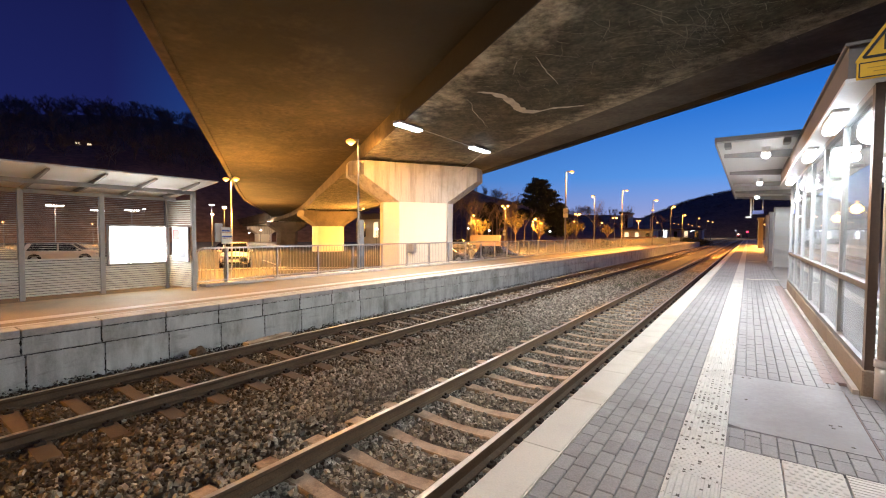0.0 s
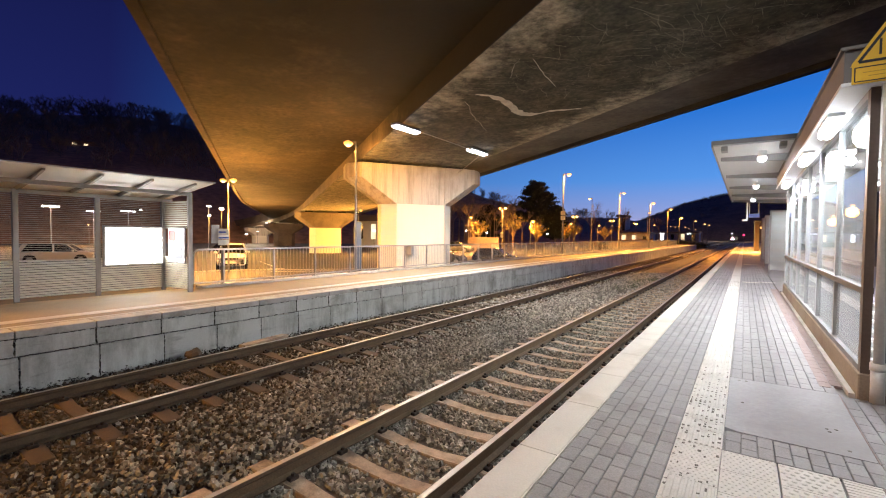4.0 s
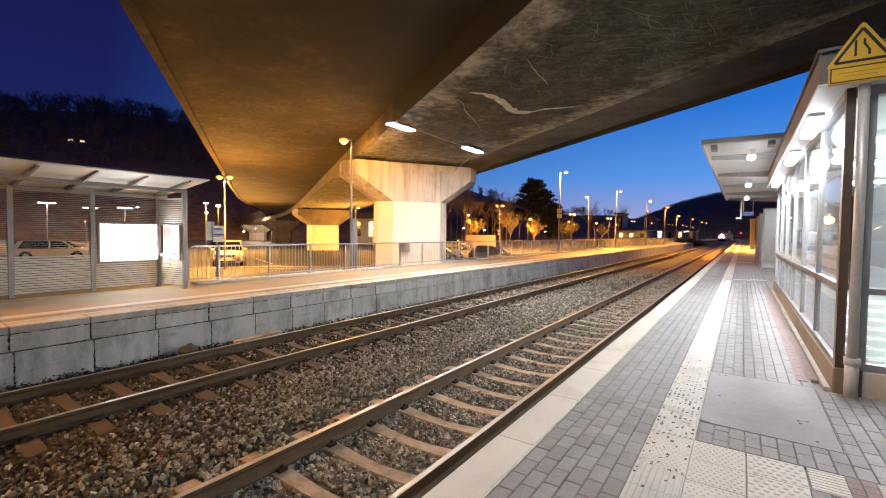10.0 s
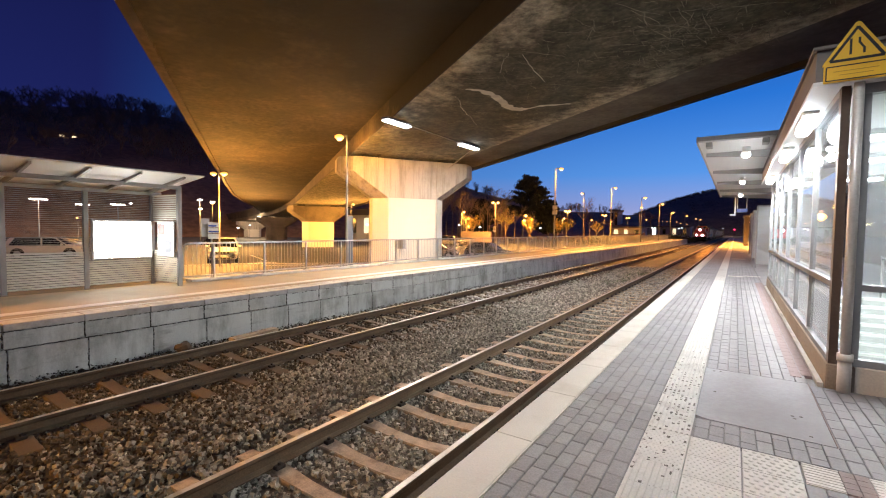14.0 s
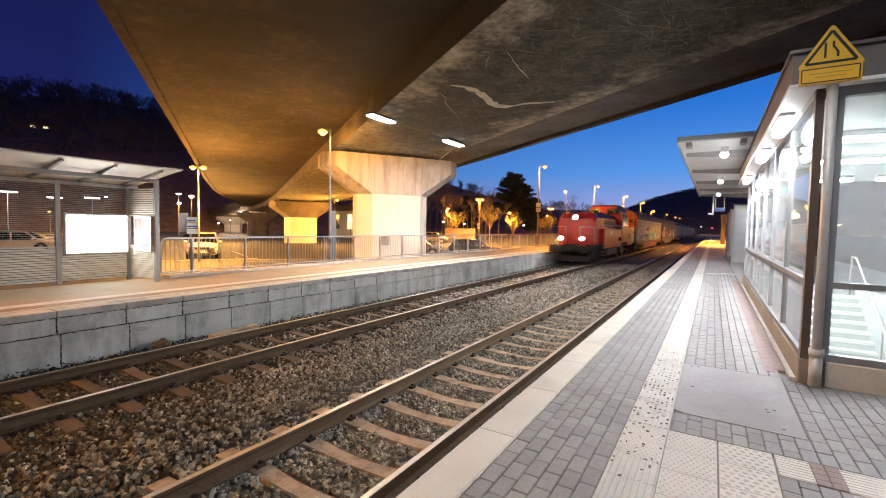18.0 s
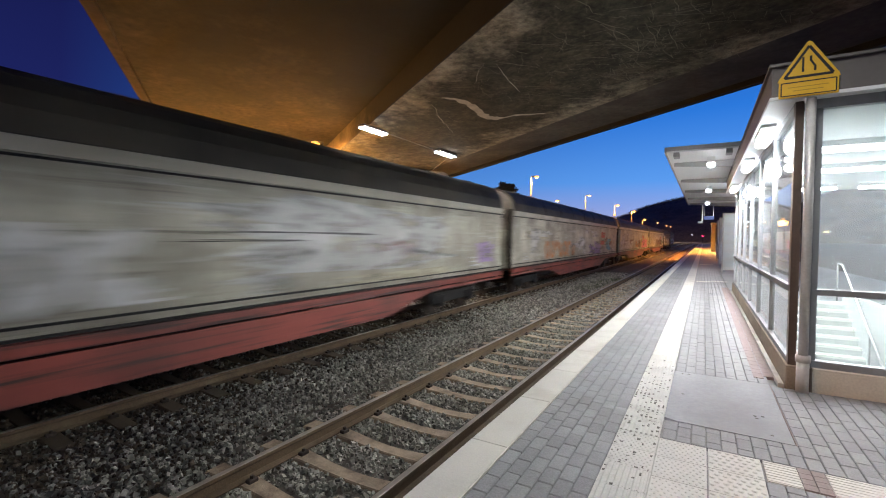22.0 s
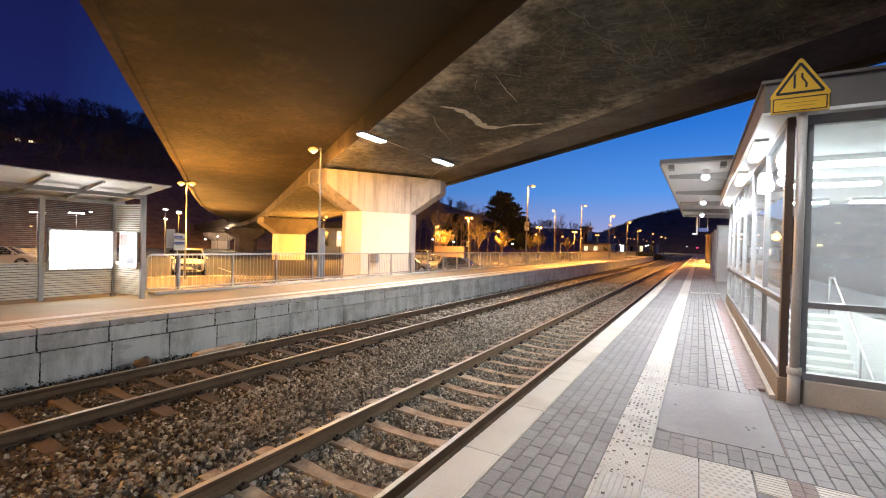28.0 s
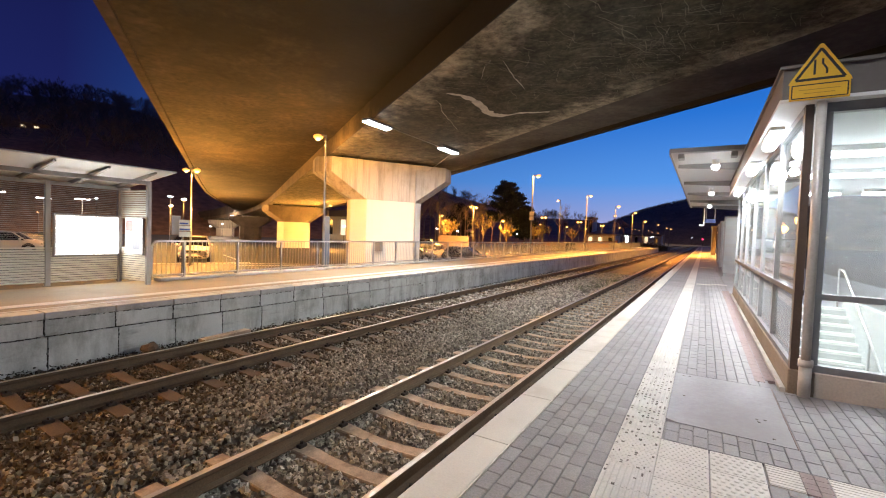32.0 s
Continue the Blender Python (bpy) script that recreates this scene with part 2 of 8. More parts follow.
M = {
    "ballast": material("ballast_stone", (0.262, 0.247, 0.205), 0.85, vary=0.55, scale=1.2, grain=30, bump=0.6, island=0.5),
    "paleballast": material("pale_ballast_stone", (0.33, 0.305, 0.26), 0.85, vary=0.5, scale=1.2, grain=30, bump=0.6, island=0.55),
    "rustshadeballast": material("rust_and_shade_ballast", (0.072, 0.054, 0.034), 0.85, vary=0.6, scale=1.2, grain=30, bump=0.6, island=0.5),
    "bed": material("ballast_bed", (0.115, 0.095, 0.075), 0.95, vary=0.5, scale=1.5, grain=25, bump=1.0),
    "sleeper": material("sleeper_concrete", (0.42, 0.32, 0.22), 0.85, vary=0.3, scale=3, grain=60, bump=0.4, dirt=(0.12, 0.08, 0.05), dirt_amount=0.35),
    "rustsleeper": material("rust_stained_sleeper", (0.098, 0.069, 0.040), 0.85, vary=0.4, scale=3, grain=60, bump=0.4, dirt=(0.06, 0.043, 0.027), dirt_amount=0.5),
    "rust": material("rusty_rail", (0.098, 0.064, 0.034), 0.75, 0.1, vary=0.4, scale=4, grain=50, bump=0.3, dirt=(0.15, 0.11, 0.06), dirt_amount=0.3),
    "railtop": material("polished_rail", (0.52, 0.46, 0.39), 0.48, 1.0, vary=0.1, scale=2, grain=30, bump=0.02),
    "clip": material("rail_clip", (0.05, 0.035, 0.025), 0.7, 0.4, bump=0.1),
    "edge": material("platform_edge_concrete", (0.63, 0.605, 0.53), 0.75, vary=0.10, scale=2, grain=70, bump=0.1, dirt=(0.50, 0.46, 0.38), dirt_amount=0.3),
    "paver": material("grey_paver", (0.285, 0.280, 0.278), 0.75, vary=0.28, scale=2.5, grain=90, bump=0.2, dirt=(0.21, 0.20, 0.195), dirt_amount=0.35),
    "paverfine": material("grey_paving", (0.285, 0.281, 0.283), 0.75, vary=0.22, scale=1.5, grain=60, bump=0.1, island=0.10, dirt=(0.23, 0.222, 0.22), dirt_amount=0.3),
    "joint": material("sand_joint", (0.245, 0.235, 0.225), 0.95, vary=0.4, scale=5, grain=80, bump=0.2),
    "redpaver": material("red_paver", (0.27, 0.205, 0.19), 0.8, vary=0.25, scale=3, grain=70, bump=0.15),
    "tactile": material("cream_tactile_slab", (0.62, 0.60, 0.55), 0.7, vary=0.14, scale=3, grain=60, bump=0.1, dirt=(0.40, 0.37, 0.32), dirt_amount=0.15),
    "chip": material("chipped_paint", (0.125, 0.112, 0.095), 0.9, vary=0.4, scale=20, grain=80, bump=0.3),
    "screed": material("concrete_cover", (0.35, 0.348, 0.362), 0.92, vary=0.14, scale=1.6, grain=30, bump=0.05, dirt=(0.29, 0.28, 0.28), dirt_amount=0.45),
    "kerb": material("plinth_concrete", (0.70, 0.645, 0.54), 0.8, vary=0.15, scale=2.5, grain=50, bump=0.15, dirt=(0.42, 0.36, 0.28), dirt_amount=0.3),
    "sideplinth": material("shaded_brown_plinth", (0.225, 0.185, 0.14), 0.85, vary=0.25, scale=1.2, grain=50, bump=0.15, dirt=(0.12, 0.095, 0.07), dirt_amount=0.45),
    "block": material("wall_block_concrete", (0.575, 0.585, 0.545), 0.85, vary=0.14, scale=1.8, grain=45, bump=0.2, dirt=(0.27, 0.26, 0.22), dirt_amount=0.28),
    "coping": material("coping_concrete", (0.52, 0.50, 0.45), 0.8, vary=0.12, scale=2, grain=45, bump=0.1, dirt=(0.30, 0.27, 0.22), dirt_amount=0.3),
    "farpave": material("far_paving", (0.315, 0.255, 0.17), 0.75, vary=0.2, scale=1.5, grain=30, bump=0.1, dirt=(0.21, 0.165, 0.11), dirt_amount=0.35),
    "whiteline": material("white_guide_strip", (0.58, 0.56, 0.50), 0.7, vary=0.08, scale=3, grain=40, bump=0.05),
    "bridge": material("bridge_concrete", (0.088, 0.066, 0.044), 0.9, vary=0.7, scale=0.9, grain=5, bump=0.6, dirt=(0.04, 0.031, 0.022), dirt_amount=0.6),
    "girderweb": material("girder_side_concrete", (0.15, 0.115, 0.075), 0.9, vary=0.5, scale=0.5, grain=6, bump=0.4, dirt=(0.05, 0.04, 0.03), dirt_amount=0.5),
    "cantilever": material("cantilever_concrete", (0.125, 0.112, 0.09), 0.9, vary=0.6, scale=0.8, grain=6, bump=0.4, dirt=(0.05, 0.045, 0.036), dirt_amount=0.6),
    "pier": material("pier_concrete", (0.50, 0.46, 0.40), 0.85, vary=0.12, scale=0.8, grain=25, bump=0.1, dirt=(0.36, 0.31, 0.25), dirt_amount=0.3),
    "pierpaint": material("pier_cream_paint", (0.72, 0.68, 0.60), 0.75, vary=0.05, scale=0.8, grain=25, bump=0.05),
    "scratch": material("lime_streak", (0.52, 0.50, 0.43), 0.85, vary=0.35, scale=3, grain=30, bump=0.1),
    "finescratch": material("fine_lime_scratch", (0.19, 0.18, 0.13), 0.85, vary=0.5, scale=3, grain=30, bump=0.1),
    "steel": material("galvanised_steel", (0.42, 0.42, 0.42), 0.42, 0.85, vary=0.15, scale=4, grain=40, bump=0.03),
    "darkframe": material("dark_grey_frame", (0.105, 0.105, 0.108), 0.5, 0.1, vary=0.12, scale=3, grain=40, bump=0.02),
    "alu": material("grey_aluminium", (0.27, 0.275, 0.28), 0.5, 0.25, vary=0.08, scale=3, grain=40, bump=0.02),
    "brownpost": material("brown_steel_post", (0.085, 0.06, 0.045), 0.5, 0.1, vary=0.2, scale=4, grain=40, bump=0.05),
    "pipe": material("zinc_downpipe", (0.60, 0.585, 0.55), 0.4, 0.25, vary=0.12, scale=6, grain=40, bump=0.03),
    "whitesteel": material("white_painted_steel", (0.74, 0.74, 0.73), 0.5, 0.0, vary=0.05, scale=2, grain=30, bump=0.02),
    "fascia": material("grey_fascia_sheet", (0.145, 0.13, 0.12), 0.6, 0.1, vary=0.08, scale=1.5, grain=20, bump=0.02),
    "wallwhite": material("white_plaster", (0.50, 0.52, 0.52), 0.8, vary=0.06, scale=1.5, grain=30, bump=0.05),
    "step": material("stair_tread", (0.42, 0.44, 0.42), 0.7, vary=0.12, scale=3, grain=50, bump=0.1),
    "nosing": material("white_stair_nosing", (0.70, 0.71, 0.66), 0.6, vary=0.05, scale=3, grain=50, bump=0.05),
    "asphalt": material("car_park_asphalt", (0.075, 0.068, 0.06), 0.8, vary=0.3, scale=0.8, grain=40, bump=0.3),
    "earth": material("dark_ground", (0.045, 0.04, 0.03), 0.95, vary=0.4, scale=0.3, grain=5, bump=0.3),
    "black": material("black_plastic", (0.02, 0.02, 0.02), 0.5, vary=0.2, scale=5, grain=40, bump=0.02),
    "yellow": material("yellow_sign_face", (0.72, 0.42, 0.02), 0.5, vary=0.04, scale=5, grain=40, bump=0.0),
    "signink": material("black_sign_ink", (0.015, 0.013, 0.012), 0.5, vary=0.1, scale=5, grain=40, bump=0.0),
    "faintprint": material("faded_sign_print", (0.42, 0.22, 0.02), 0.6, vary=0.2, scale=30, grain=90, bump=0.0),
    "pillar": material("blue_grey_panel", (0.12, 0.15, 0.20), 0.5, vary=0.08, scale=2, grain=30, bump=0.02),
    "moss": material("dark_moss_and_dirt", (0.042, 0.04, 0.028), 0.95, vary=0.5, scale=6, grain=50, bump=0.3, island=0.4),
    "wagonend": material("grey_wagon_end", (0.36, 0.33, 0.28), 0.65, 0.0, vary=0.3, scale=1.5, grain=12, bump=0.05, dirt=(0.12, 0.10, 0.08), dirt_amount=0.5, space="object"),
    "blue": material("blue_sign_face", (0.03, 0.06, 0.28), 0.5, vary=0.05, scale=5, grain=40, bump=0.0),
    "hill": material("wooded_hill", (0.40, 0.22, 0.12), 1.0, vary=0.5, scale=0.05, grain=0.6, bump=0.0),
    "farhill": material("distant_wooded_hill", (0.24, 0.18, 0.125), 1.0, vary=0.5, scale=0.05, grain=0.4, bump=0.0),
    "darkhouse": material("dark_house_wall", (0.16, 0.10, 0.07), 0.9, vary=0.3, scale=0.6, grain=4, bump=0.0),
    "farbark": material("far_bark", (0.11, 0.08, 0.068), 0.95, vary=0.3, scale=4, grain=30, bump=0.0),
    "bark": material("bark", (0.23, 0.17, 0.115), 0.95, vary=0.3, scale=4, grain=30, bump=0.3),
    "leaf": material("autumn_leaf", (0.42, 0.33, 0.08), 0.8, vary=0.35, scale=2, grain=20, bump=0.0, island=0.5),
    "needle": material("dark_conifer_foliage", (0.035, 0.042, 0.026), 0.9, vary=0.4, scale=1, grain=10, bump=0.0, island=0.5),
    "shelterslat": material("grey_slat", (0.68, 0.66, 0.57), 0.55, 0.1, vary=0.1, scale=3, grain=30, bump=0.03),
    "shelterpost": material("grey_shelter_post", (0.34, 0.32, 0.30), 0.5, 0.4, vary=0.1, scale=4, grain=40, bump=0.03),
    "carwhite": material("white_car_paint", (0.72, 0.70, 0.66), 0.25, 0.0, vary=0.03, scale=1, grain=20, bump=0.0, space="object"),
    "cardark": material("dark_car_paint", (0.04, 0.04, 0.045), 0.2, 0.2, vary=0.05, scale=1, grain=20, bump=0.0, space="object"),
    "cargrey": material("grey_car_paint", (0.22, 0.21, 0.20), 0.25, 0.3, vary=0.05, scale=1, grain=20, bump=0.0, space="object"),
    "carglass": material("dark_car_window", (0.012, 0.013, 0.015), 0.08, 0.0, vary=0.1, scale=1, grain=10, bump=0.0, space="object"),
    "tyre": material("tyre_rubber", (0.02, 0.02, 0.02), 0.85, vary=0.2, scale=5, grain=40, bump=0.1, space="object"),
    "taillamp": material("red_tail_lamp", (0.25, 0.01, 0.01), 0.2, 0.0, vary=0.1, scale=5, grain=40, bump=0.0, space="object"),
    "rim": material("alloy_rim", (0.5, 0.5, 0.5), 0.35, 0.9, vary=0.05, scale=5, grain=40, bump=0.0, space="object"),
    "locored": material("red_loco_paint", (0.50, 0.028, 0.026), 0.4, 0.0, vary=0.12, scale=1.2, grain=15, bump=0.02, dirt=(0.22, 0.03, 0.03), dirt_amount=0.3, space="object"),
    "locodark": material("dark_maroon_loco", (0.07, 0.016, 0.015), 0.6, 0.0, vary=0.3, scale=1.2, grain=15, bump=0.05, space="object"),
    "under": material("black_running_gear", (0.013, 0.012, 0.011), 0.75, 0.2, vary=0.4, scale=2, grain=25, bump=0.2, space="object"),
    "wagongrey": material("grey_wagon_side", (0.53, 0.51, 0.41), 0.55, 0.1, vary=0.4, scale=1.5, grain=9, bump=0.05, dirt=(0.12, 0.10, 0.07), dirt_amount=0.75, space="object"),
    "wagondark": material("dirty_brown_wagon_side", (0.12, 0.092, 0.055), 0.65, 0.1, vary=0.25, scale=0.8, grain=12, bump=0.05, dirt=(0.05, 0.04, 0.035), dirt_amount=0.4, space="object"),
    "wagonroof": material("sooty_wagon_roof", (0.088, 0.074, 0.050), 0.7, 0.1, vary=0.3, scale=0.7, grain=10, bump=0.1, dirt=(0.05, 0.043, 0.032), dirt_amount=0.5, space="object"),
    "eavescream": material("cream_eaves_rail", (0.50, 0.46, 0.36), 0.55, 0.1, vary=0.25, scale=1.2, grain=12, bump=0.03, dirt=(0.2, 0.17, 0.12), dirt_amount=0.4, space="object"),
    "solebar": material("faded_red_solebar", (0.34, 0.066, 0.045), 0.6, 0.0, vary=0.4, scale=0.5, grain=8, bump=0.05, dirt=(0.04, 0.028, 0.022), dirt_amount=0.95, space="object"),
    "weed": material("weed_green", (0.07, 0.10, 0.035), 0.9, vary=0.4, scale=3, grain=20, bump=0.0, island=0.5),
    "undergrey": material("grey_fuel_tank", (0.10, 0.105, 0.10), 0.6, 0.2, vary=0.4, scale=1.5, grain=20, bump=0.1, dirt=(0.03, 0.03, 0.03), dirt_amount=0.5, space="object"),
    "endpanel": material("red_oxide_wagon_end", (0.42, 0.10, 0.04), 0.65, 0.0, vary=0.35, scale=1.5, grain=12, bump=0.05, dirt=(0.10, 0.04, 0.03), dirt_amount=0.4, space="object"),
    "sill": material("olive_grey_wagon_sill", (0.125, 0.11, 0.065), 0.65, 0.0, vary=0.35, scale=1.2, grain=12, bump=0.05, dirt=(0.05, 0.045, 0.035), dirt_amount=0.6, space="object"),
    "polepaint": material("grey_lamp_post_paint", (0.20, 0.195, 0.19), 0.6, 0.0, vary=0.2, scale=3, grain=30, bump=0.05),
    "canopygrey": material("grey_canopy_steel", (0.36, 0.35, 0.345), 0.6, 0.1, vary=0.12, scale=2, grain=30, bump=0.03),
    "darkpier": material("dark_pier_concrete", (0.16, 0.13, 0.10), 0.9, vary=0.35, scale=0.8, grain=12, bump=0.3, dirt=(0.07, 0.06, 0.05), dirt_amount=0.5),
    "led": glow("led_lamp", (0.93, 0.97, 1.0), 22.0),
    "tube": glow("tube_lamp", (0.92, 0.97, 1.0), 16.0),
    "sodium": glow("sodium_lamp", (1.0, 0.36, 0.04), 1.7),
    "sodiumcore": glow("sodium_burner", (1.0, 0.62, 0.26), 3.4),
    "sodiumfar": glow("distant_sodium_lamp", (1.0, 0.38, 0.06), 1.9),
    "farwhite": glow("far_white_lamp", (0.9, 0.95, 1.0), 6.0),
    "townwhite": glow("town_lamp_white", (1.0, 0.92, 0.8), 25.0),
    "townsodium": glow("town_lamp_orange", (1.0, 0.55, 0.15), 25.0),
    "farred": glow("signal_red", (1.0, 0.03, 0.12), 3.0),
    "headlight": glow("headlight", (1.0, 0.97, 0.92), 500.0),
    "poster": glow("lit_poster_case", (1.0, 0.97, 0.90), 10.0),
    # notice and prints glow in place of the poster case's glare on them
    "notice": glow("glowing_notice_face", (1.0, 0.97, 0.90), 1.5),
    "red_print": material("glowing_red_print", (0.14, 0.03, 0.025), 0.6, vary=0.5, scale=9, grain=30, bump=0.0, emit=(0.85, 0.20, 0.16), power=0.45),
    "pale_print": material("glowing_pale_print", (0.2, 0.13, 0.1), 0.6, vary=0.5, scale=9, grain=30, bump=0.0, emit=(1.0, 0.7, 0.5), power=0.5),
    "grey_print": material("glowing_grey_print", (0.08, 0.08, 0.09), 0.6, vary=0.6, scale=9, grain=30, bump=0.0, emit=(0.5, 0.5, 0.55), power=0.3),
    "window": glow("lit_window", (1.0, 0.72, 0.42), 1.4),
    # haze in these panes stands in for glare and reflections on the glass
    "pane": glass("clear_pane"),
    "sidepane": glass("hazy_side_pane", (0.86, 0.95, 0.94), haze=0.36),
    "frosted": glass("hazy_pane", (0.70, 0.76, 0.76), 0.12, 0.1, 0.65),
}


def mottled_soffit():
    """Mottled dark concrete, paler towards both edges of the girder and towards the pier."""
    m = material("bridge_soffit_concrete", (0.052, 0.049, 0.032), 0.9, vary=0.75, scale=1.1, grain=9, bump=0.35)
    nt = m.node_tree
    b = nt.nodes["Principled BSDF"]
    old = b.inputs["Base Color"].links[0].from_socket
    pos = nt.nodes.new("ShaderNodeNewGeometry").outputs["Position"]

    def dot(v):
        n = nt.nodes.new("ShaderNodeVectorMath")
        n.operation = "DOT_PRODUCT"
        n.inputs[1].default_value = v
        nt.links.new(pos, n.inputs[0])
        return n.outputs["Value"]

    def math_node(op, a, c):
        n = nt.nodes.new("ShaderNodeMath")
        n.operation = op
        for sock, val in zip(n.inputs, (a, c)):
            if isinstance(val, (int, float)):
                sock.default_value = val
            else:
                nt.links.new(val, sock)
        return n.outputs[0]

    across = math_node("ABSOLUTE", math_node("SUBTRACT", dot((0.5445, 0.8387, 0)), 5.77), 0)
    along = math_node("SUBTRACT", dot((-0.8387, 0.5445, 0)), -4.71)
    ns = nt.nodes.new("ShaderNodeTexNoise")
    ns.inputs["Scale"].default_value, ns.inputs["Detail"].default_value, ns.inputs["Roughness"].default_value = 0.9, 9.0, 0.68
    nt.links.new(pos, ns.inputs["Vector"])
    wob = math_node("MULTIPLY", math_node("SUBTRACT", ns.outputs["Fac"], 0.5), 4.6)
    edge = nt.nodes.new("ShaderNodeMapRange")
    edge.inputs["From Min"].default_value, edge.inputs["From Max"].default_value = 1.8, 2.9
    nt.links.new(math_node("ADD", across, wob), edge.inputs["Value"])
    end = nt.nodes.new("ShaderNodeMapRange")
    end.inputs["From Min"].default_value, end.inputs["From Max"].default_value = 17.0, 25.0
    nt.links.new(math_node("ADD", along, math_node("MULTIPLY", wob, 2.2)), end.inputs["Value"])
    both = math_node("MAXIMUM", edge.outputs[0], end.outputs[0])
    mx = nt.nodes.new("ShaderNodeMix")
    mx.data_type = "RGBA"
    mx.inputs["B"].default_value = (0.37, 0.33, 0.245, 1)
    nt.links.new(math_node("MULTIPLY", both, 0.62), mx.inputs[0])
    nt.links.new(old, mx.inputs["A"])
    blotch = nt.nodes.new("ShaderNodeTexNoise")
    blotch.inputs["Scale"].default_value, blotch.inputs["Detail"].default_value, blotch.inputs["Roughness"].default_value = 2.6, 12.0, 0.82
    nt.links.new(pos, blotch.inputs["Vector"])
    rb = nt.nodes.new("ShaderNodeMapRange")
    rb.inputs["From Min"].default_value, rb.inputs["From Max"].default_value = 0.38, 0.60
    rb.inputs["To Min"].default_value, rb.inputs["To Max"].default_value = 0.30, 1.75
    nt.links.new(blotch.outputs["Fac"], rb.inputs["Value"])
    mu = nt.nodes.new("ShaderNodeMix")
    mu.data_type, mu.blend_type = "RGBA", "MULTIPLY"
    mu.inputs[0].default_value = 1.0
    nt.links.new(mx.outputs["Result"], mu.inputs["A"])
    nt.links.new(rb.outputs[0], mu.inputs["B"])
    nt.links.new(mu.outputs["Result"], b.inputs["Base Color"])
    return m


M["soffit"] = mottled_soffit()


def track_shade(m, amount):
    """Shade painted above the tracks, sooty and uneven, ragged towards the car park."""
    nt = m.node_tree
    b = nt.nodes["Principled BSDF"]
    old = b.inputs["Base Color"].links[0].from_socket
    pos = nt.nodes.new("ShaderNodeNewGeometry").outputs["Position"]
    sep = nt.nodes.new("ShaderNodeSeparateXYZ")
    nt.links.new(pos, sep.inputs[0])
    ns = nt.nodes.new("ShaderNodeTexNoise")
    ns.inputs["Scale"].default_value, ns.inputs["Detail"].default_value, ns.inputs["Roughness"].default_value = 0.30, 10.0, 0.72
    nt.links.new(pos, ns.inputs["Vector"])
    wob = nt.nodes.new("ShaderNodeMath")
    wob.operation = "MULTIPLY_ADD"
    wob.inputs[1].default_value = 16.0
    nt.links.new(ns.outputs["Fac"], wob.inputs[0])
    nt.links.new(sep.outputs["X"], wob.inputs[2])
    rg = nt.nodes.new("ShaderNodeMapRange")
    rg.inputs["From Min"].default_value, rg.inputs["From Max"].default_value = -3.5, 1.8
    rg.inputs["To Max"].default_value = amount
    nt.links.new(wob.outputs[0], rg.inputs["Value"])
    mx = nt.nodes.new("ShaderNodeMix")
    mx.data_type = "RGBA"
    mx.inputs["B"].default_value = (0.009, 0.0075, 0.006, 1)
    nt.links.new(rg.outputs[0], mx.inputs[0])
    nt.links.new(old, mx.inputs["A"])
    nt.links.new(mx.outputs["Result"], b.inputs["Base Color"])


track_shade(M["bridge"], 0.95)
track_shade(M["girderweb"], 0.95)
track_shade(M["cantilever"], 0.35)


def run_stains(m, colour, amount, scale, own=True, low=0.46, high=0.68):
    """Long water marks or smears drawn out along one direction."""
    nt = m.node_tree
    b = nt.nodes["Principled BSDF"]
    old = b.inputs["Base Color"].links[0].from_socket
    mp = nt.nodes.new("ShaderNodeVectorMath")
    mp.operation = "MULTIPLY"
    mp.inputs[1].default_value = scale
    nt.links.new((nt.nodes.new("ShaderNodeTexCoord").outputs["Object"] if own else nt.nodes.new("ShaderNodeNewGeometry").outputs["Position"]), mp.inputs[0])
    ns = nt.nodes.new("ShaderNodeTexNoise")
    ns.inputs["Scale"].default_value, ns.inputs["Detail"].default_value, ns.inputs["Roughness"].default_value = 1.0, 6.0, 0.7
    nt.links.new(mp.outputs[0], ns.inputs["Vector"])
    rg = nt.nodes.new("ShaderNodeMapRange")
    rg.inputs["From Min"].default_value, rg.inputs["From Max"].default_value = low, high
    rg.inputs["To Max"].default_value = amount
    nt.links.new(ns.outputs["Fac"], rg.inputs["Value"])
    mx = nt.nodes.new("ShaderNodeMix")
    mx.data_type = "RGBA"
    mx.inputs["B"].default_value = (*colour, 1)
    nt.links.new(rg.outputs[0], mx.inputs[0])
    nt.links.new(old, mx.inputs["A"])
    nt.links.new(mx.outputs["Result"], b.inputs["Base Color"])


run_stains(M["pier"], (0.22, 0.19, 0.15), 0.8, (3.2, 3.2, 0.22), False)
run_stains(M["block"], (0.13, 0.125, 0.095), 0.55, (2.2, 2.2, 0.6), False)
run_stains(M["block"], (0.11, 0.11, 0.085), 0.5, (1.3, 1.3, 6.0), False, 0.56, 0.72)
run_stains(M["sleeper"], (0.10, 0.07, 0.045), 0.6, (5.0, 5.0, 5.0), False)
run_stains(M["coping"], (0.20, 0.17, 0.13), 0.5, (3.0, 3.0, 3.0), False)
run_stains(M["wagongrey"], (0.14, 0.122, 0.09), 0.7, (2.4, 2.4, 0.35))
run_stains(M["wagongrey"], (0.08, 0.07, 0.055), 0.55, (1.0, 0.5, 11.0), True, 0.56, 0.68)
run_stains(M["wagongrey"], (0.52, 0.50, 0.45), 0.6, (1.0, 0.35, 4.5), True, 0.58, 0.68)
run_stains(M["solebar"], (0.03, 0.025, 0.022), 0.9, (1.0, 0.4, 9.0), True, 0.50, 0.62)
run_stains(M["wagondark"], (0.21, 0.17, 0.11), 0.7, (1.0, 0.5, 6.0), True, 0.52, 0.66)
